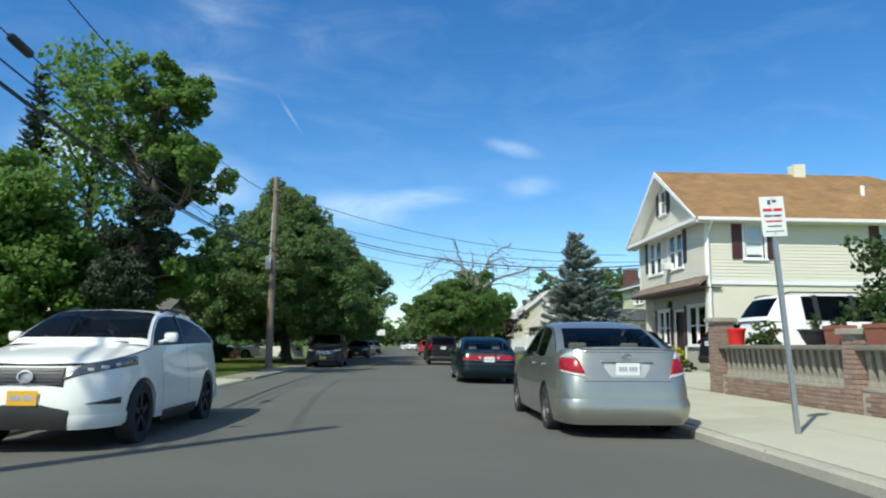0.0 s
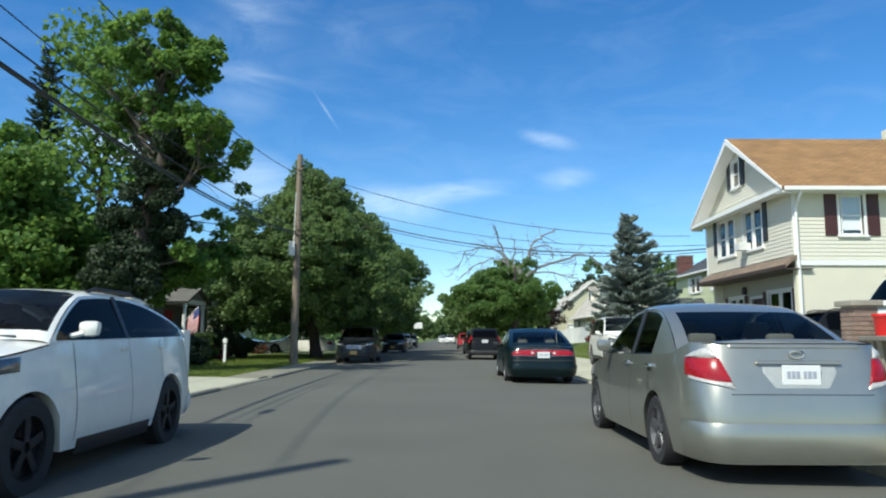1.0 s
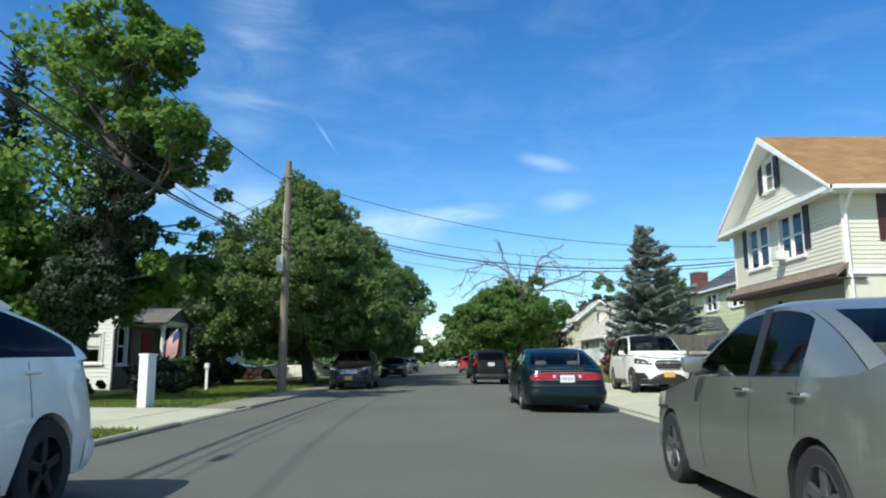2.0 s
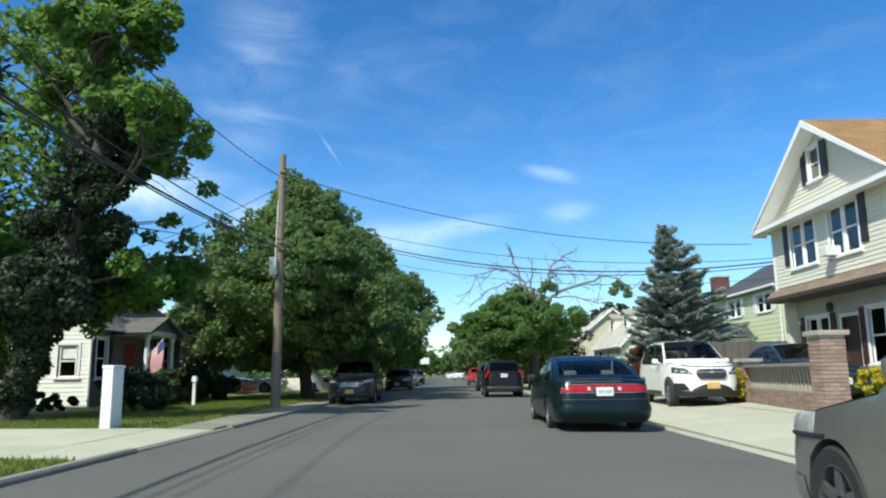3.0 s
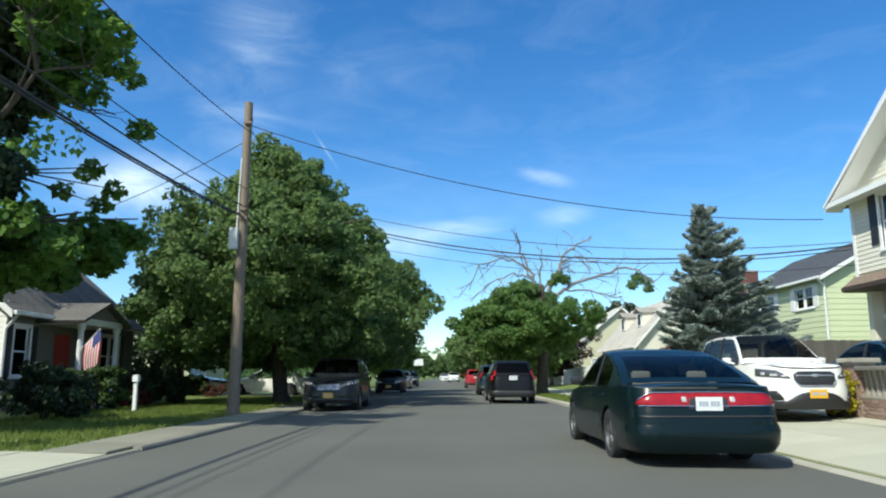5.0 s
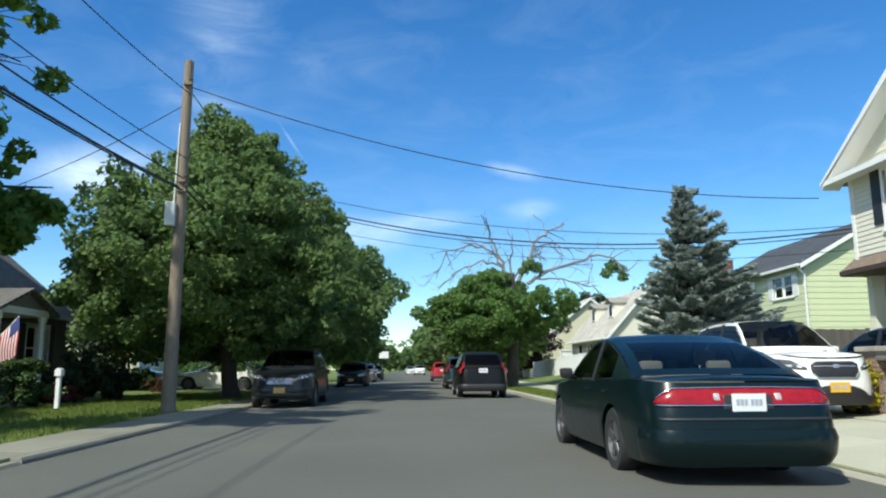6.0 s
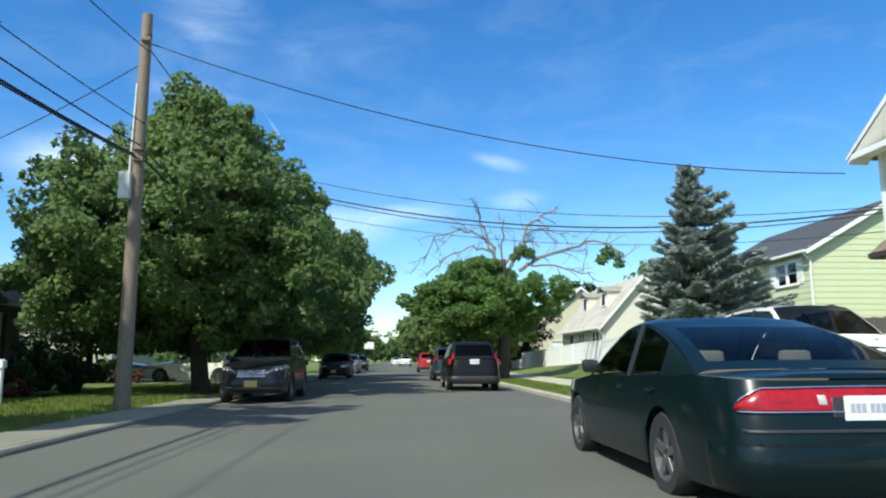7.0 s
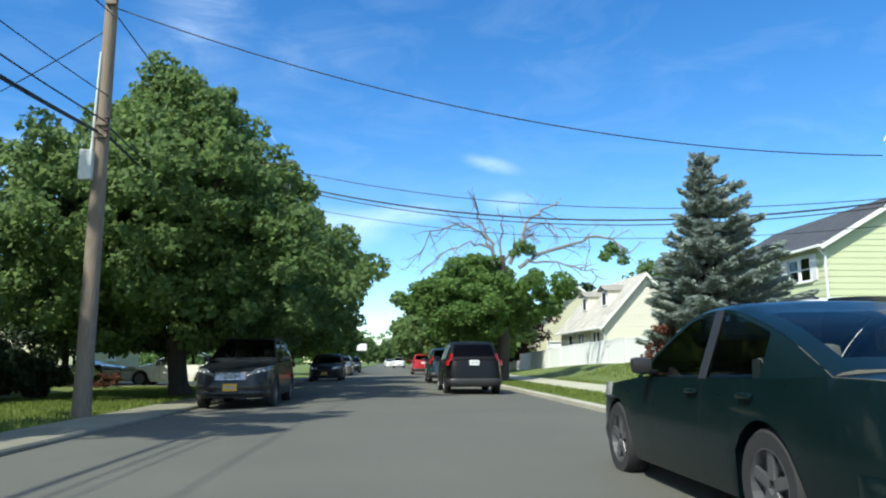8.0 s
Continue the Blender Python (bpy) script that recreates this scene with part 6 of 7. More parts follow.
# ---- trees, hedges, grass ----
def leaves(rng, centres, radii, count, size, flat=0.5, droop=0.0):
    """Leaf quads scattered in clumps: returns corners and quads as arrays."""
    centres, radii = np.asarray(centres, float), np.asarray(radii, float)
    w = radii ** 2
    idx = rng.choice(len(centres), count, p=w / w.sum())
    d = rng.normal(size=(count, 3))
    d /= np.linalg.norm(d, axis=1)[:, None]
    r = radii[idx] * rng.uniform(0.35, 1.0, count) ** 0.6
    d[:, 2] *= 0.75
    pos = centres[idx] + d * r[:, None]
    nrm = d * 0.6 + rng.normal(size=(count, 3)) * 0.6 + np.array([0, 0, flat])
    nrm /= np.linalg.norm(nrm, axis=1)[:, None]
    ref = rng.normal(size=(count, 3))
    u = np.cross(nrm, ref)
    u /= np.linalg.norm(u, axis=1)[:, None]
    v = np.cross(nrm, u)
    s = size * rng.uniform(0.6, 1.25, count)[:, None]
    bend = nrm * s * 0.18
    verts = np.stack([pos - u * s * 0.5, pos + v * s * 0.36 - bend, pos + u * s * 0.5 - bend * 0.5, pos - v * s * 0.36 - bend], 1).reshape(-1, 3)
    return verts, np.arange(count * 4).reshape(-1, 4)


def branch(bm, rnd, start, direction, length, radius, depth, tips, wander=0.25, up=0.15, n=4, split=(2, 3)):
    """Grows a tapered limb and its side limbs; notes the ends."""
    pts, p, d = [Vector(start)], Vector(start), Vector(direction).normalized()
    for k in range(n):
        d = (d + Vector((rnd.gauss(0, wander), rnd.gauss(0, wander), rnd.gauss(0, wander) + up))).normalized()
        p = p + d * length / n
        pts.append(p.copy())
    tube(bm, pts, [radius * (1 - 0.6 * k / n) for k in range(n + 1)], 7 if depth > 1 else 5)
    tips.append((p.copy(), depth))
    if depth > 0:
        for k in range(rnd.randint(*split) + 1):
            j = rnd.randint(max(1, n // 2), n)
            side = Vector((rnd.gauss(0, 1), rnd.gauss(0, 1), rnd.gauss(0.25, 0.5))).normalized()
            branch(bm, rnd, pts[j], (d * 0.7 + side).normalized(), length * rnd.uniform(0.5, 0.75), radius * 0.4, depth - 1, tips, wander, up, n, split)


def crown_points(rnd, profile, x, y, step_z, spread, bumps, seed):
    """Clump centres on and in a crown whose radius by height is given by profile."""
    out, rad = [], []
    z = profile[0][0]
    while z < profile[-1][0]:
        R = curve_at(profile, z)
        n = max(1, int(2 * math.pi * R / spread))
        for k in range(n):
            a = 2 * math.pi * (k + rnd.random()) / n
            f = 0.80 + bumps * noise.noise(Vector((math.cos(a) * 1.7 + seed, math.sin(a) * 1.7, z * 0.5)))
            r = R * f * rnd.uniform(0.85, 1.05)
            out.append((x + r * math.cos(a), y + r * math.sin(a), z + rnd.uniform(-0.4, 0.4)))
            rad.append(spread * rnd.uniform(0.45, 0.85))
            if R > 1.6 and rnd.random() < 0.45:
                out.append((x + r * 0.5 * math.cos(a), y + r * 0.5 * math.sin(a), z + rnd.uniform(-0.4, 0.4)))
                rad.append(spread * 0.8)
        z += step_z
    return out, rad


def tree(label, x, y, profile, mat, count, size=0.24, trunk=0.24, seed=1, spread=1.0, lean=(0, 0), bumps=0.35, limbs=7, group="street trees"):
    root = thing("tree", label, "tree", group)
    rnd, rng = random.Random(seed), np.random.default_rng(seed)
    zb = ground_z(x, y) - 0.1
    ztop = profile[-1][0]
    bm = bmesh.new()
    mid = profile[0][0] + 0.35 * (ztop - profile[0][0])
    line = [Vector((x + lean[0] * k, y + lean[1] * k, zb + (ztop * 0.8 - zb) * k)) + Vector((rnd.gauss(0, 0.06), rnd.gauss(0, 0.06), 0)) * (k > 0) for k in (0, 0.06, 0.2, 0.4, 0.6, 0.8, 1)]
    tube(bm, line, [trunk * 1.5, trunk * 1.08, trunk, trunk * 0.85, trunk * 0.6, trunk * 0.35, 0.03], 12)
    tips = []
    for k in range(limbs):
        a = 2 * math.pi * k / limbs + rnd.uniform(-0.3, 0.3)
        z = profile[0][0] * 0.9 + (ztop - profile[0][0]) * 0.42 * k / limbs
        R = curve_at(profile, z + 1.2)
        branch(bm, rnd, (x + lean[0] * 0.3, y + lean[1] * 0.3, z), (math.cos(a), math.sin(a), 0.6), R * 0.62, trunk * 0.4, 1, tips, 0.18, 0.06)
    part("trunk", bm, M["bark"], root, "brown trunk and limbs", smooth=50)
    cs, rs = crown_points(rnd, profile, x + lean[0] * 0.6, y + lean[1] * 0.6, 0.75 * spread, spread, bumps, seed * 7.1)
    v, q = leaves(rng, cs, rs, count, size)
    array_mesh("crown", v, q, M[mat], root, "dense leafy crown")
    return root


tree("large leafy maple on the verge with a low crown", -6.1, 42.4, [(2.0, 3.4), (3.0, 5.7), (4.9, 5.9), (6.9, 4.3), (8.6, 2.45), (9.8, 1.25), (10.4, 0.4)], "maple", 100000, 0.20, 0.26, 3, 0.72, lean=(-1.1, 0), bumps=0.6)
tree("broad leafy maple behind the first", -5.95, 52.46, [(2.14, 2.30), (3.35, 4.3), (5.12, 4.7), (6.98, 4.1), (8.37, 2.6), (9.5, 1.1), (10.0, 0.37)], "maple", 75000, 0.21, 0.24, 4, 0.75, bumps=0.6)
tree("leafy maple shading the parked cars", -5.7, 61.53, [(2.23, 2.30), (3.35, 4.23), (5.58, 4.78), (7.44, 4.05), (8.93, 1.75), (9.67, 0.37)], "maple", 45000, 0.26, 0.24, 5, 0.85, bumps=0.55)
tree("distant leafy tree on the shaded side", -7.91, 79.67, [(2.23, 2.30), (3.72, 4.23), (6.04, 4.23), (7.91, 2.58), (8.93, 0.37)], "maple", 16000, 0.42, 0.22, 6)
tree("distant leafy tree along the verge", -7.45, 99.54, [(2.23, 2.30), (3.72, 3.86), (6.04, 3.68), (8.18, 0.37)], "maple", 12000, 0.5, 0.22, 7)
for i, (x, y) in enumerate(((6.13, 67.58), (5.2, 77.94), (4.82, 90.04), (4.22, 103.86), (4.34, 121.13), (-7.59, 121.13), (4.29, 142.73), (-7.8, 147.05), (5.75, 172.96), (-8.27, 177.28), (-1.29, 285.25), (-6.66, 259.34), (6.81, 259.34))):
    tree("leafy street tree in the distance", x, y, [(1.9, 2.0), (3.3, 3.7), (5.2, 3.6), (6.7, 2.2), (7.5 + (i % 3) * 0.5, 0.4)], "maple", 9000 if y < 150 else 6000, 0.5 if y < 120 else 0.8, 0.22, 20 + i, 1.2)


def broken_tree():
    """The street tree whose upper limbs are bare."""
    x, y = 5.2, 53.0
    root = thing("tree", "half-dead street tree with bare grey limbs above leaves", "tree", "street trees")
    rnd, rng = random.Random(11), np.random.default_rng(11)
    bm = bmesh.new()
    tube(bm, [(x, y, 0), (x, y, 0.4), (x + 0.1, y, 2.3), (x + 0.1, y, 4.1), (x + 0.1, y, 5.9)], [0.40, 0.32, 0.27, 0.21, 0.13], 12)
    part("trunk", bm, M["bark"], root, "dark brown trunk", smooth=50)
    bm = bmesh.new()
    tips = []
    limbs = (([(-0.27, 5.34), (-0.45, 6.50), (-0.90, 7.83), (-1.22, 8.81)], 0.13), ([(0.00, 5.52), (0.05, 6.76), (0.09, 7.83)], 0.09), ([(-0.36, 6.32), (-0.90, 7.03), (-1.98, 7.39), (-3.24, 7.03), (-3.78, 5.70)], 0.085),
             ([(-0.27, 6.14), (-1.44, 6.59), (-2.61, 6.05), (-3.69, 5.16)], 0.075), ([(0.45, 5.52), (1.03, 6.67), (1.35, 7.57), (2.16, 8.19), (2.97, 8.54)], 0.14), ([(0.90, 5.34), (1.62, 5.87), (2.97, 6.32), (4.68, 6.85), (5.76, 6.32), (6.12, 5.96)], 0.13),
             ([(1.35, 5.61), (2.70, 5.61), (3.96, 5.25), (5.13, 4.81)], 0.07), ([(0.18, 5.70), (0.81, 6.50), (1.71, 7.03)], 0.08), ([(1.26, 7.30), (2.34, 7.48), (3.24, 7.21)], 0.06))
    for path, r in limbs:
        pts = [Vector((x + u, y + rnd.uniform(-0.5, 0.5) * k / len(path) * 2, z)) for k, (u, z) in enumerate(path)]
        fine = []
        for p, q in zip(pts, pts[1:]):
            for k in range(4):
                fine.append(p.lerp(q, k / 4) + Vector((rnd.gauss(0, 0.05), rnd.gauss(0, 0.05), rnd.gauss(0, 0.05))))
        fine.append(pts[-1])
        tube(bm, fine, [0.8 * r * (1 - 0.75 * k / (len(fine) - 1)) for k in range(len(fine))], 7)
        for p, q in zip(fine[3:], fine[4:]):
            if rnd.random() < 0.85:
                side = Vector((rnd.gauss(0, 0.6), rnd.gauss(0, 0.6), rnd.gauss(-0.1, 0.7)))
                branch(bm, rnd, p, (q - p).normalized() + side, rnd.uniform(0.5, 1.5), 0.03, 1, tips, 0.25, -0.05, 4, (1, 2))
    for u, z in ((5.3, 6.3), (5.7, 6.1), (5.0, 5.9), (5.85, 5.7), (1.0, 6.35), (1.35, 6.2), (0.7, 6.0)):
        tips.append((Vector((x + u, y, z)), 9))
    part("bare_crown", bm, M["dead"], root, "bare weathered grey limbs", smooth=50)
    profile = [(2.6, 1.9), (3.0, 3.4), (3.7, 3.9), (4.4, 3.2), (4.9, 2.1), (5.5, 0.9)]
    cs, rs = crown_points(rnd, profile, x - 1.15, y, 0.7, 0.75, 0.95, 4.2)
    for p, depth in tips:
        if depth == 9:
            cs.append(tuple(p))
            rs.append(rnd.uniform(0.3, 0.5))
    v, q = leaves(rng, cs, rs, 40000, 0.19)
    array_mesh("crown", v, q, M["elm"], root, "low leafy crown")


broken_tree()


def ivy_tree():
    """Tall tree with its trunk wrapped in ivy and open leafy limbs above."""
    x, y = 0.0, 0.0
    root = thing("tree", "tall open-crowned tree with an ivy-wrapped trunk", "tree", "yard trees", Matrix.Translation((-10.4, 27.0, 0.08)) @ Matrix.Scale(0.78, 4))
    rnd, rng = random.Random(21), np.random.default_rng(21)
    bm = bmesh.new()
    tube(bm, [(x, y, 0), (x + 0.1, y, 0.5), (x + 1.15, y, 4), (x + 2.0, y, 7), (x + 2.5, y, 9.5), (x + 2.6, y, 11.6)], [0.55, 0.45, 0.4, 0.33, 0.22, 0.12], 12)
    for k in range(3):
        tube(bm, [(x + 1.0, y, 3.2 + k * 0.5), (x + 2.3, y + 0.4 * k, 4.3 + k * 0.3), (x + 3.6 + 0.3 * k, y + 0.8 * k, 4.6 + 0.4 * k)], [0.1, 0.06, 0.02], 6)
    for k in range(4):
        tube(bm, [(x + 1.0, y, 3.0 + k * 0.4), (x + 1.4 + 0.3 * k, y + 2.4, 4.6 + 0.25 * k), (x + 1.8 + 0.7 * k, y + 5.6, 5.2 + 0.3 * k)], [0.11, 0.07, 0.02], 6)
    for px, py, pz in ((4.1, 3.5, 6.5), (2.8, 3.2, 6.4), (3.6, 3.7, 6.1), (3.1, 3.9, 7.1), (3.7, 3.0, 7.0)):
        tube(bm, [(x + 1.5, y + 0.2, 5.4), (x + 2.2, y + 1.5, 6.1 + 0.1 * px), (x + px, y + py, pz)], [0.05, 0.03, 0.012], 6)
    tips = []
    for k in range(13):
        a = 2 * math.pi * k / 13 + rnd.uniform(-0.3, 0.3)
        z = 6.5 + 4.6 * k / 13
        branch(bm, rnd, (x + 2.0, y, z), (math.cos(a), math.sin(a), 0.55 + 0.9 * (k / 13)), rnd.uniform(2.0, 3.2) * (1.25 if math.cos(a) < -0.2 else 1.0), 0.11, 2, tips, 0.2, 0.06, 5, (2, 3))
    part("trunk", bm, M["bark"], root, "dark trunk and open limbs", smooth=50)
    cs, rs = [], []
    for p, depth in tips:
        if p.z > 5.6 and rnd.random() < (0.40 if depth < 2 else 0.15):
            cs.append(tuple(p))
            rs.append(rnd.uniform(0.4, 0.72))
    for k in range(10):
        cs.append((x + 3.3 + rnd.uniform(-1.2, 1.4), y + rnd.uniform(-0.5, 2.0), rnd.uniform(3.4, 5.6)))
        rs.append(rnd.uniform(0.4, 0.7))
    for k in range(40):
        d = rnd.uniform(1.2, 5.7)
        cs.append((x + 1.0 + 0.45 * d + rnd.uniform(-0.4, 0.4), y + d + rnd.uniform(-0.4, 0.4), rnd.uniform(2.9 + 0.42 * (d - 1.4), 5.2 + 0.1 * d)))
        rs.append(rnd.uniform(0.4, 0.65))
    for px, py, pz in ((4.1, 3.5, 6.5), (2.8, 3.2, 6.4), (3.6, 3.7, 6.1), (3.1, 3.9, 7.1), (3.7, 3.0, 7.0)):
        cs.append((x + px, y + py, pz))
        rs.append(0.36)
    v, q = leaves(rng, cs, rs, 19000, 0.28, 0.7)
    array_mesh("crown", v, q, M["lime"], root, "open bright green leaf clumps")
    cs, rs = [], []
    for k in range(130):
        z = rnd.uniform(0.3, 9.8)
        a = rnd.uniform(0, 6.28)
        r = curve_at([(0, 0.12), (2.4, 0.25), (3.6, 1.35), (7, 1.35), (10, 0.5)], z) * rnd.uniform(0.4, 1.05)
        cs.append((x + 0.28 * z + r * math.cos(a), y + r * math.sin(a), z))
        rs.append(rnd.uniform(0.35, 0.6))
    for k in range(70):
        z, a, r = rnd.uniform(2.8, 9.3), rnd.uniform(0, 6.28), rnd.uniform(0.35, 0.7)
        cs.append((x + 0.28 * z + r * math.cos(a), y + r * math.sin(a), z))
        rs.append(rnd.uniform(0.25, 0.4))
    for k in range(30):
        a = rnd.uniform(0, 6.28)
        cs.append((x + 1.0 + 1.4 * math.cos(a) * rnd.random(), y + 1.4 * math.sin(a), rnd.uniform(3.3, 5.0)))
        rs.append(rnd.uniform(0.4, 0.7))
    v, q = leaves(rng, cs, rs, 66000, 0.18, 0.2)
    array_mesh("ivy", v, q, M["ivy"], root, "dark ivy around the trunk")


ivy_tree()
tree("bright green leafy yard tree with a full crown", -14.42, 27.84, [(1.12, 2.02), (2.42, 3.50), (4.28, 3.68), (5.95, 2.67), (7.25, 1.38), (8.18, 0.37)], "lime", 38000, 0.26, 0.25, 9, group="yard trees", bumps=0.5)
tree("tall leafy yard tree behind the ivy tree", -15.03, 36.48, [(6.51, 1.29), (8.84, 2.30), (11.62, 2.48), (14.23, 1.93), (16.37, 0.46)], "lime", 3900, 0.34, 0.28, 10, group="yard trees", bumps=0.95, spread=1.5)
tree("round dark tree behind the white house", 17.67, 86.58, [(0.93, 1.84), (3.72, 4.14), (6.51, 3.22), (8.18, 0.46)], "pine", 9000, 0.5, 0.25, 41, group="yard trees")
tree("dark round tree behind the green house", 25.36, 86.58, [(0.93, 1.84), (3.72, 4.60), (7.44, 3.86), (10.42, 0.46)], "maple", 9000, 0.5, 0.25, 42, group="yard trees")


def conifer(label, x, y, h, R, mat, seed, size, needles, zb, foot=0.5, skew=0.0):
    """Whorled boughs, drooping then lifting at the ends, set with needle sprays."""
    root = thing("conifer", label, "conifer", "yard trees")
    rnd, rng = random.Random(seed), np.random.default_rng(seed)
    bm = bmesh.new()
    tube(bm, [(x, y, zb - 0.1), (x, y, zb + h * 0.5), (x, y, zb + h * 0.97)], [0.17, 0.1, 0.02], 10)
    segs = []
    z = foot
    while z < h * 0.97:
        k = z / h
        reach = R * (1 - k) ** 0.82 + 0.12
        n = max(5, int(11 * (1 - k) + 5))
        for j in range(n):
            a = 2 * math.pi * (j + rnd.random() * 0.8) / n
            if rnd.random() < 0.10:
                continue
            ln = reach * rnd.uniform(0.6, 1.15) * (1 + skew * math.cos(a))
            d = Vector((math.cos(a), math.sin(a), 0))
            p0 = Vector((x, y, zb + z + rnd.uniform(-0.15, 0.15)))
            p1 = p0 + d * ln * 0.55 + Vector((0, 0, -0.16 * ln))
            p2 = p0 + d * ln + Vector((0, 0, -0.06 * ln + 0.12))
            tube(bm, [p0, p1, p2], [0.03, 0.02, 0.008], 4)
            segs.append((p0, p1, p2, ln))
        z += 0.40 * (1 - 0.45 * k)
    part("trunk", bm, M["bark"], root, "straight trunk with whorled boughs", smooth=50)
    pos, dirs = [], []
    total = sum(s[3] for s in segs)
    for p0, p1, p2, ln in segs:
        n = int(needles * ln / total)
        side = (p2 - p0).cross(Vector((0, 0, 1))).normalized()
        for _ in range(n):
            t = rnd.random() ** 0.7
            c = p0.lerp(p1, t * 2) if t < 0.5 else p1.lerp(p2, t * 2 - 1)
            off = rnd.gauss(0, 0.16) * (1.1 - 0.6 * t) * min(1.3, ln)
            pos.append(c + side * off + Vector((0, 0, rnd.gauss(0, 0.04))))
            dirs.append(((p2 - p0).normalized() + side * (1 if off > 0 else -1) * 0.8 + Vector((rnd.gauss(0, 0.3), rnd.gauss(0, 0.3), rnd.gauss(0.15, 0.35)))).normalized())
    pos, dirs = np.array(pos), np.array(dirs)
    ref = rng.normal(size=dirs.shape)
    v = np.cross(dirs, ref)
    v /= np.linalg.norm(v, axis=1)[:, None]
    s = size * rng.uniform(0.6, 1.3, len(pos))[:, None]
    verts = np.stack([pos - dirs * s * 0.5, pos + v * s * 0.13, pos + dirs * s * 0.5, pos - v * s * 0.13], 1).reshape(-1, 3)
    array_mesh("needles", verts, np.arange(len(verts)).reshape(-1, 4), M[mat], root, "grey-green needle sprays")


conifer("blue-grey spruce with layered boughs in the yard", 10.37, 42.7, 7.75, 3.45, "spruce", 5, 0.25, 80000, 0.3, 1.5, 0.3)
conifer("tall dark conifer behind the yard trees", -17.92, 36.48, 14.8, 2.4, "pine", 6, 0.4, 12000, 0.2)


def shrub(label, x, y, r, h, mat, count, size, seed, zb=None, category="shrub", group="shrubs", ry=None):
    root = thing("shrub", label, category, group)
    rnd, rng = random.Random(seed), np.random.default_rng(seed)
    zb = ground_z(x, y) if zb is None else zb
    ry = ry or r
    bm = bmesh.new()
    for k in range(4):
        a = k * 1.57 + 0.4
        tube(bm, [(x, y, zb - 0.03), (x + r * 0.3 * math.cos(a), y + ry * 0.3 * math.sin(a), zb + h * 0.5)], [0.03, 0.012], 5)
    part("stem", bm, M["bark"], root)
    cs, rs = [], []
    for k in range(int(26 * max(1, ry / r))):
        a, u = rnd.uniform(0, 6.28), rnd.random() ** 0.5
        z = rnd.uniform(0.12, 0.92)
        w = math.sqrt(max(0.05, 1 - (2 * z - 0.9) ** 2 * 0.8))
        cs.append((x + r * 0.78 * u * w * math.cos(a), y + ry * 0.85 * u * w * math.sin(a), zb + h * z))
        rs.append(min(r, h * 0.5) * rnd.uniform(0.25, 0.42))
    v, q = leaves(rng, cs, rs, count, size)
    array_mesh("foliage", v, q, M[mat], root)


shrub("clipped green hedge bushes before the shaded house", -10.55, 34.45, 0.9, 1.25, "hedge", 6000, 0.1, 51)
shrub("rounded hedge bush before the porch", -10.12, 35.87, 0.95, 1.35, "hedge", 6000, 0.1, 52)
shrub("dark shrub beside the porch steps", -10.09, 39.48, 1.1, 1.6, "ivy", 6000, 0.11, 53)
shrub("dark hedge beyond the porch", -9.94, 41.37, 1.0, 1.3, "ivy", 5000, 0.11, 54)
shrub("clipped hedge along the lot line", -11.71, 44.20, 0.9, 1.35, "hedge", 6000, 0.12, 55, ry=1.4)
shrub("low red-flowering bush in the shaded bed", -10.25, 38.38, 0.8, 0.65, "azalea", 2600, 0.09, 98)
shrub("rust-coloured low shrub by the drive", -11.0, 49.61, 0.8, 0.6, "rust_leaf", 2500, 0.1, 56)
shrub("rounded green shrub by the drive", -12.27, 50.65, 0.9, 1.0, "hedge", 4000, 0.12, 57)
shrub("bright yellow-leaved shrub at the wall's end", 7.56, 28.2, 0.32, 0.9, "yellow", 1200, 0.08, 58)
tree("slender young garden tree behind the balustrade", 9.75, 13.7, [(1.85, 0.32), (2.2, 0.78), (2.75, 0.74), (3.25, 0.2)], "hedge", 2600, 0.11, 0.04, 61, 0.4, limbs=6, group="yard trees", bumps=0.8)
for i, (y, h) in enumerate(((9.8, 0.2), (10.6, 0.25), (11.62, 0.2), (12.25, 0.28))):
    shrub("small leafy plant growing in a wall planter", 7.25, y, 0.14, h, "hedge", 160, 0.06, 90 + i, zb=1.47, group="plants in the planters")
shrub("leafy plant with red flowers beside the red tub", 7.85, 15.1, 0.42, 0.72, "hedge", 700, 0.09, 95, zb=1.0)
shrub("bed of bright yellow flowers before the house", 10.2, 26.45, 0.55, 0.72, "yellow", 3600, 0.08, 96, zb=0.42)
shrub("low clipped edging below the yellow bed", 10.1, 25.7, 0.7, 0.42, "hedge", 2500, 0.07, 97)
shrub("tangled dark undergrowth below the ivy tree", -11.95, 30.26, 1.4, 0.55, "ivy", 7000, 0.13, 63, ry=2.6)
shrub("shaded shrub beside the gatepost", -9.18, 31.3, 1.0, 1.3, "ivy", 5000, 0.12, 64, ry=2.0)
tree("small leafy tree at the edge of the drive", -13.64, 52.03, [(2.05, 1.47), (2.98, 2.58), (4.65, 2.76), (6.14, 1.66), (6.88, 0.37)], "maple", 14000, 0.26, 0.14, 86, group="yard trees", bumps=0.6)
for i, (x, y) in enumerate(((-14.56, 49.78), (-16.86, 49.09), (-19.37, 49.61), (-22.06, 49.44))):
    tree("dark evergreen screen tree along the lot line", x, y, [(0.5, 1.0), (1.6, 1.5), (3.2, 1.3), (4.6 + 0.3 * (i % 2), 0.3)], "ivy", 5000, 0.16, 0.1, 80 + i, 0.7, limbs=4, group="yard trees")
shrub("rust-red leaved shrub at the spruce's foot", 8.55, 42.18, 0.8, 1.75, "rust_leaf", 3500, 0.11, 66)
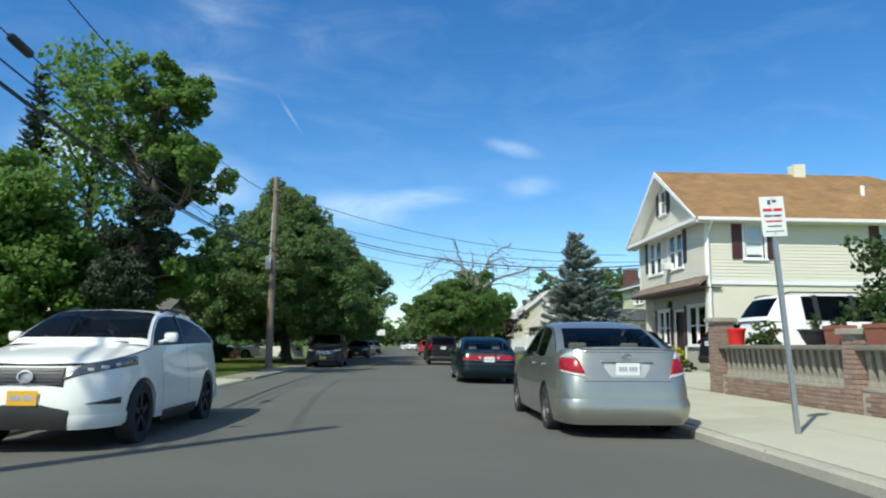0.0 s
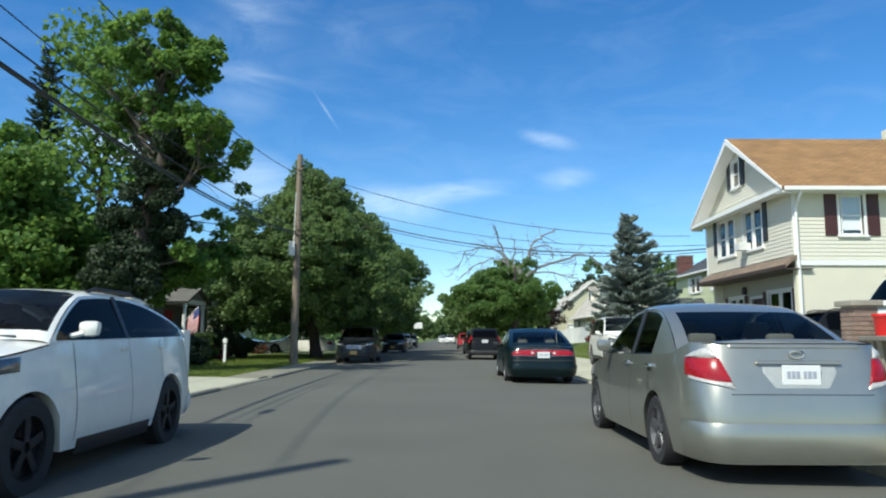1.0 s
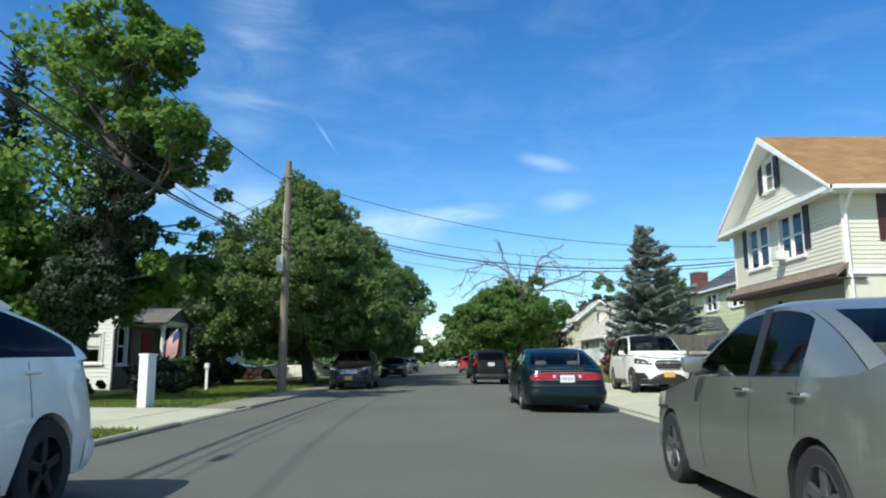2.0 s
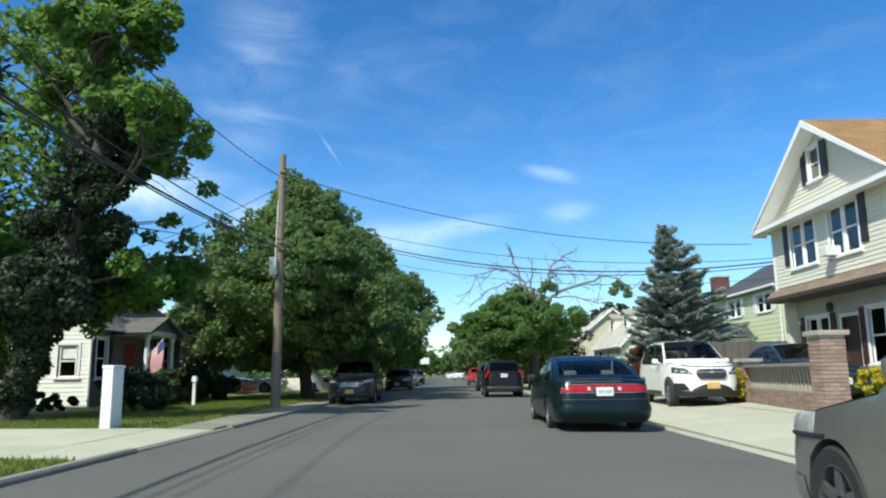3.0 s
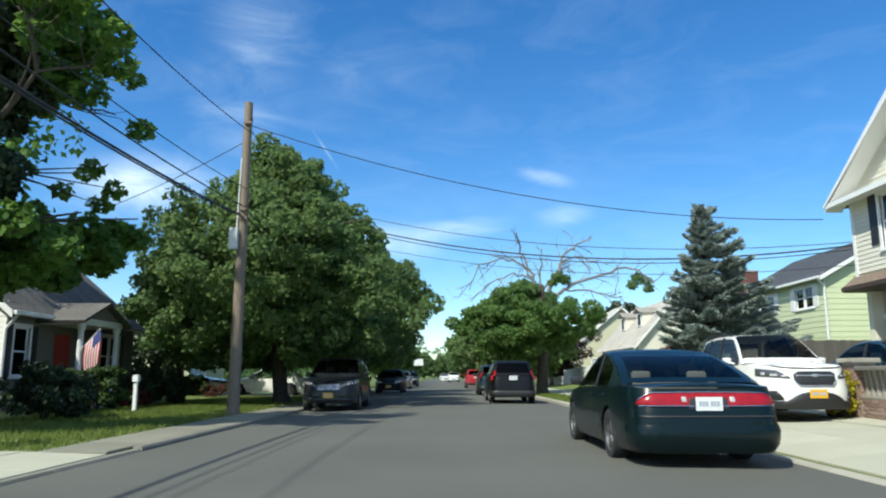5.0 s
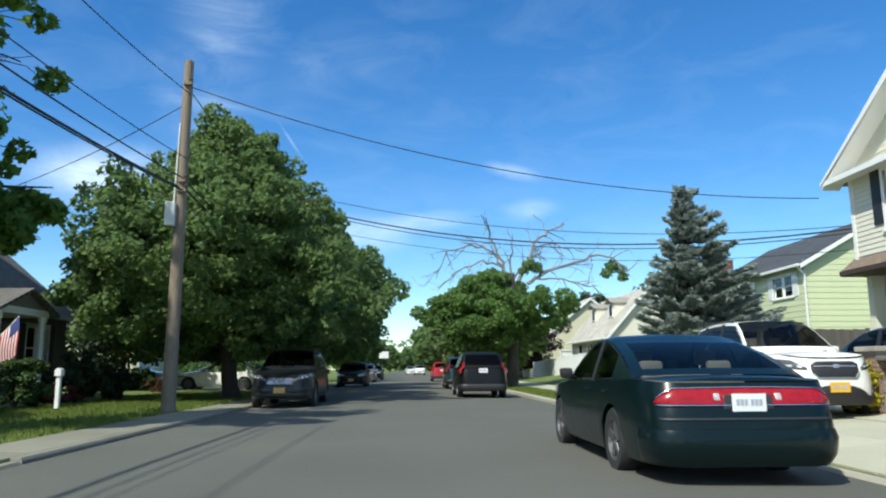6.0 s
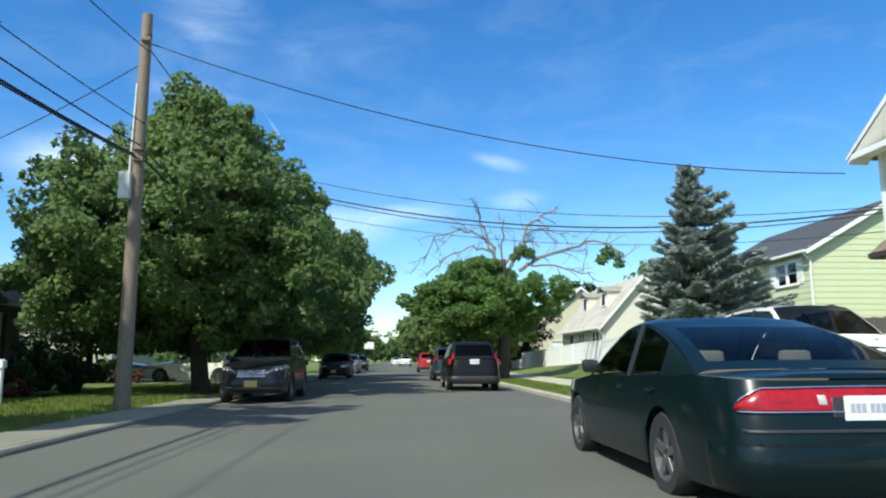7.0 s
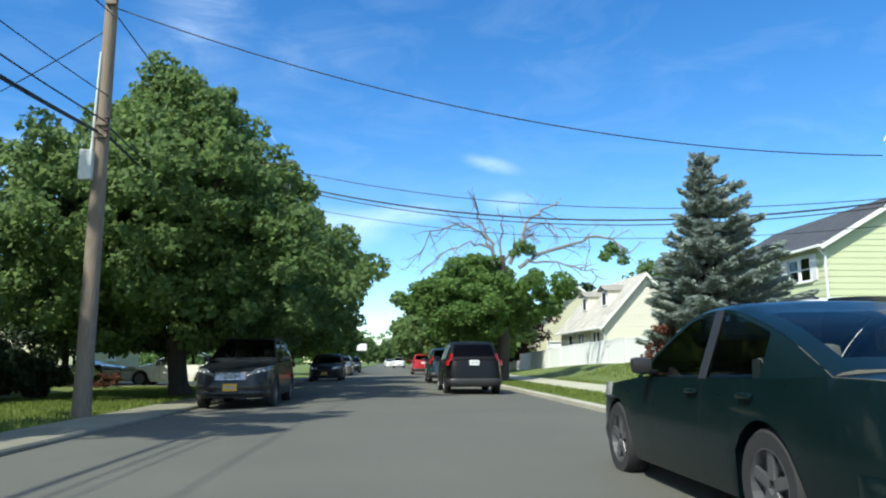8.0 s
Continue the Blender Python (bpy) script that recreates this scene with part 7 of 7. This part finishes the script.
tree("dark copper-leaved tree before the far fence", 8.95, 75.5, [(1.7, 1.5), (2.6, 2.8), (4.0, 2.8), (5.2, 1.6), (5.9, 0.3)], "copper", 12000, 0.24, 0.16, 87, group="yard trees", bumps=0.7)
shrub("dark green hedge behind the low end of the fence", 10.5, 79.0, 1.3, 2.1, "hedge", 5000, 0.16, 67)
shrub("clipped hedge before the far houses", 11.75, 80.53, 0.9, 1.7, "hedge", 3000, 0.16, 65)


def grass_blades():
    rng = np.random.default_rng(8)
    spots = [(-10.2, -5.55, 24.6, 50.8, 36000), (-5.6, -4.55, 6, 19, 7000), (4.65, 5.75, 34, 52, 6000), (7.1, 11.0, 34, 51, 9000)]
    vs = []
    for x0, x1, y0, y1, n in spots:
        x, y = rng.uniform(x0, x1, n), rng.uniform(y0, y1, n)
        z = np.array([ground_z(a, b) for a, b in zip(x, y)])
        a, h = rng.uniform(0, 6.28, n), rng.uniform(0.035, 0.09, n)
        w = 0.012
        dx, dy = np.cos(a) * w, np.sin(a) * w
        lx, ly = rng.normal(0, 0.025, n), rng.normal(0, 0.025, n)
        vs.append(np.stack([np.stack([x - dx, y - dy, z], 1), np.stack([x + dx, y + dy, z], 1), np.stack([x + dx * 0.2 + lx, y + dy * 0.2 + ly, z + h], 1), np.stack([x - dx * 0.2 + lx, y - dy * 0.2 + ly, z + h], 1)], 1).reshape(-1, 3))
    v = np.concatenate(vs)
    ob = array_mesh("grass", v, np.arange(len(v)).reshape(-1, 4), M["blade"])
    tagged(ob, "short mown grass blades on the lawns", "grass", kind="stuff")


grass_blades()


def portico():
    x0, x1, y0, y1 = 15.6, 18.0, 52.0, 54.2
    for y in (y0 + 0.12, y1 - 0.12):
        part("portico_column", lathe([(0.12, 0.55), (0.12, 0.65), (0.085, 0.7), (0.08, 2.75), (0.12, 2.85)], 10, centre=(x0 + 0.15, y)), M["white"], gh, "white portico column", smooth=40)
    part("portico_floor", boxed(x0, x1, y0, y1, 0.3, 0.6, 0.02), M["concrete"], gh)
    part("portico_beam", boxed(x0, x1, y0, y1, 2.85, 3.1, 0.01), M["white"], gh)
    yc = (y0 + y1) / 2
    part("pediment", prism(bmesh.new(), [(y0, 3.1), (y1, 3.1), (yc, 3.75)], x0, x0 + 0.12, "x"), M["white"], gh)
    for a in (y0 - 0.2, y1 + 0.2):
        roof_slab(gh, [(x0 - 0.2, a, 3.02), (x1, a, 3.02), (x1, yc, 3.9), (x0 - 0.2, yc, 3.9)], 0.08, M["greyroof"], "portico_roof")


portico()


def far_woods():
    """Belts of trees closing the street's end and the back yards."""
    rnd, rng = random.Random(77), np.random.default_rng(77)
    cs, rs = [], []
    for x0, x1, y0, y1, h, n in ((-150, 150, 360, 420, 16, 460), (-60, -34, 70, 340, 8, 260), (36, 60, 100, 340, 8, 240), (-60, -34, 10, 70, 7, 60)):
        for k in range(n):
            x, y = rnd.uniform(x0, x1), rnd.uniform(y0, y1)
            top = h * rnd.uniform(0.6, 1.1)
            for q in range(3):
                cs.append((x + rnd.gauss(0, 1.2), y + rnd.gauss(0, 1.2), top * (0.2 + 0.35 * q)))
                rs.append(rnd.uniform(1.8, 2.8) * (1.1 - 0.25 * q))
    v, q = leaves(rng, cs, rs, 90000, 1.0)
    ob = array_mesh("far_woods", v, q, M["maple"])
    tagged(ob, "distant belt of leafy green trees", "trees", kind="stuff")


far_woods()
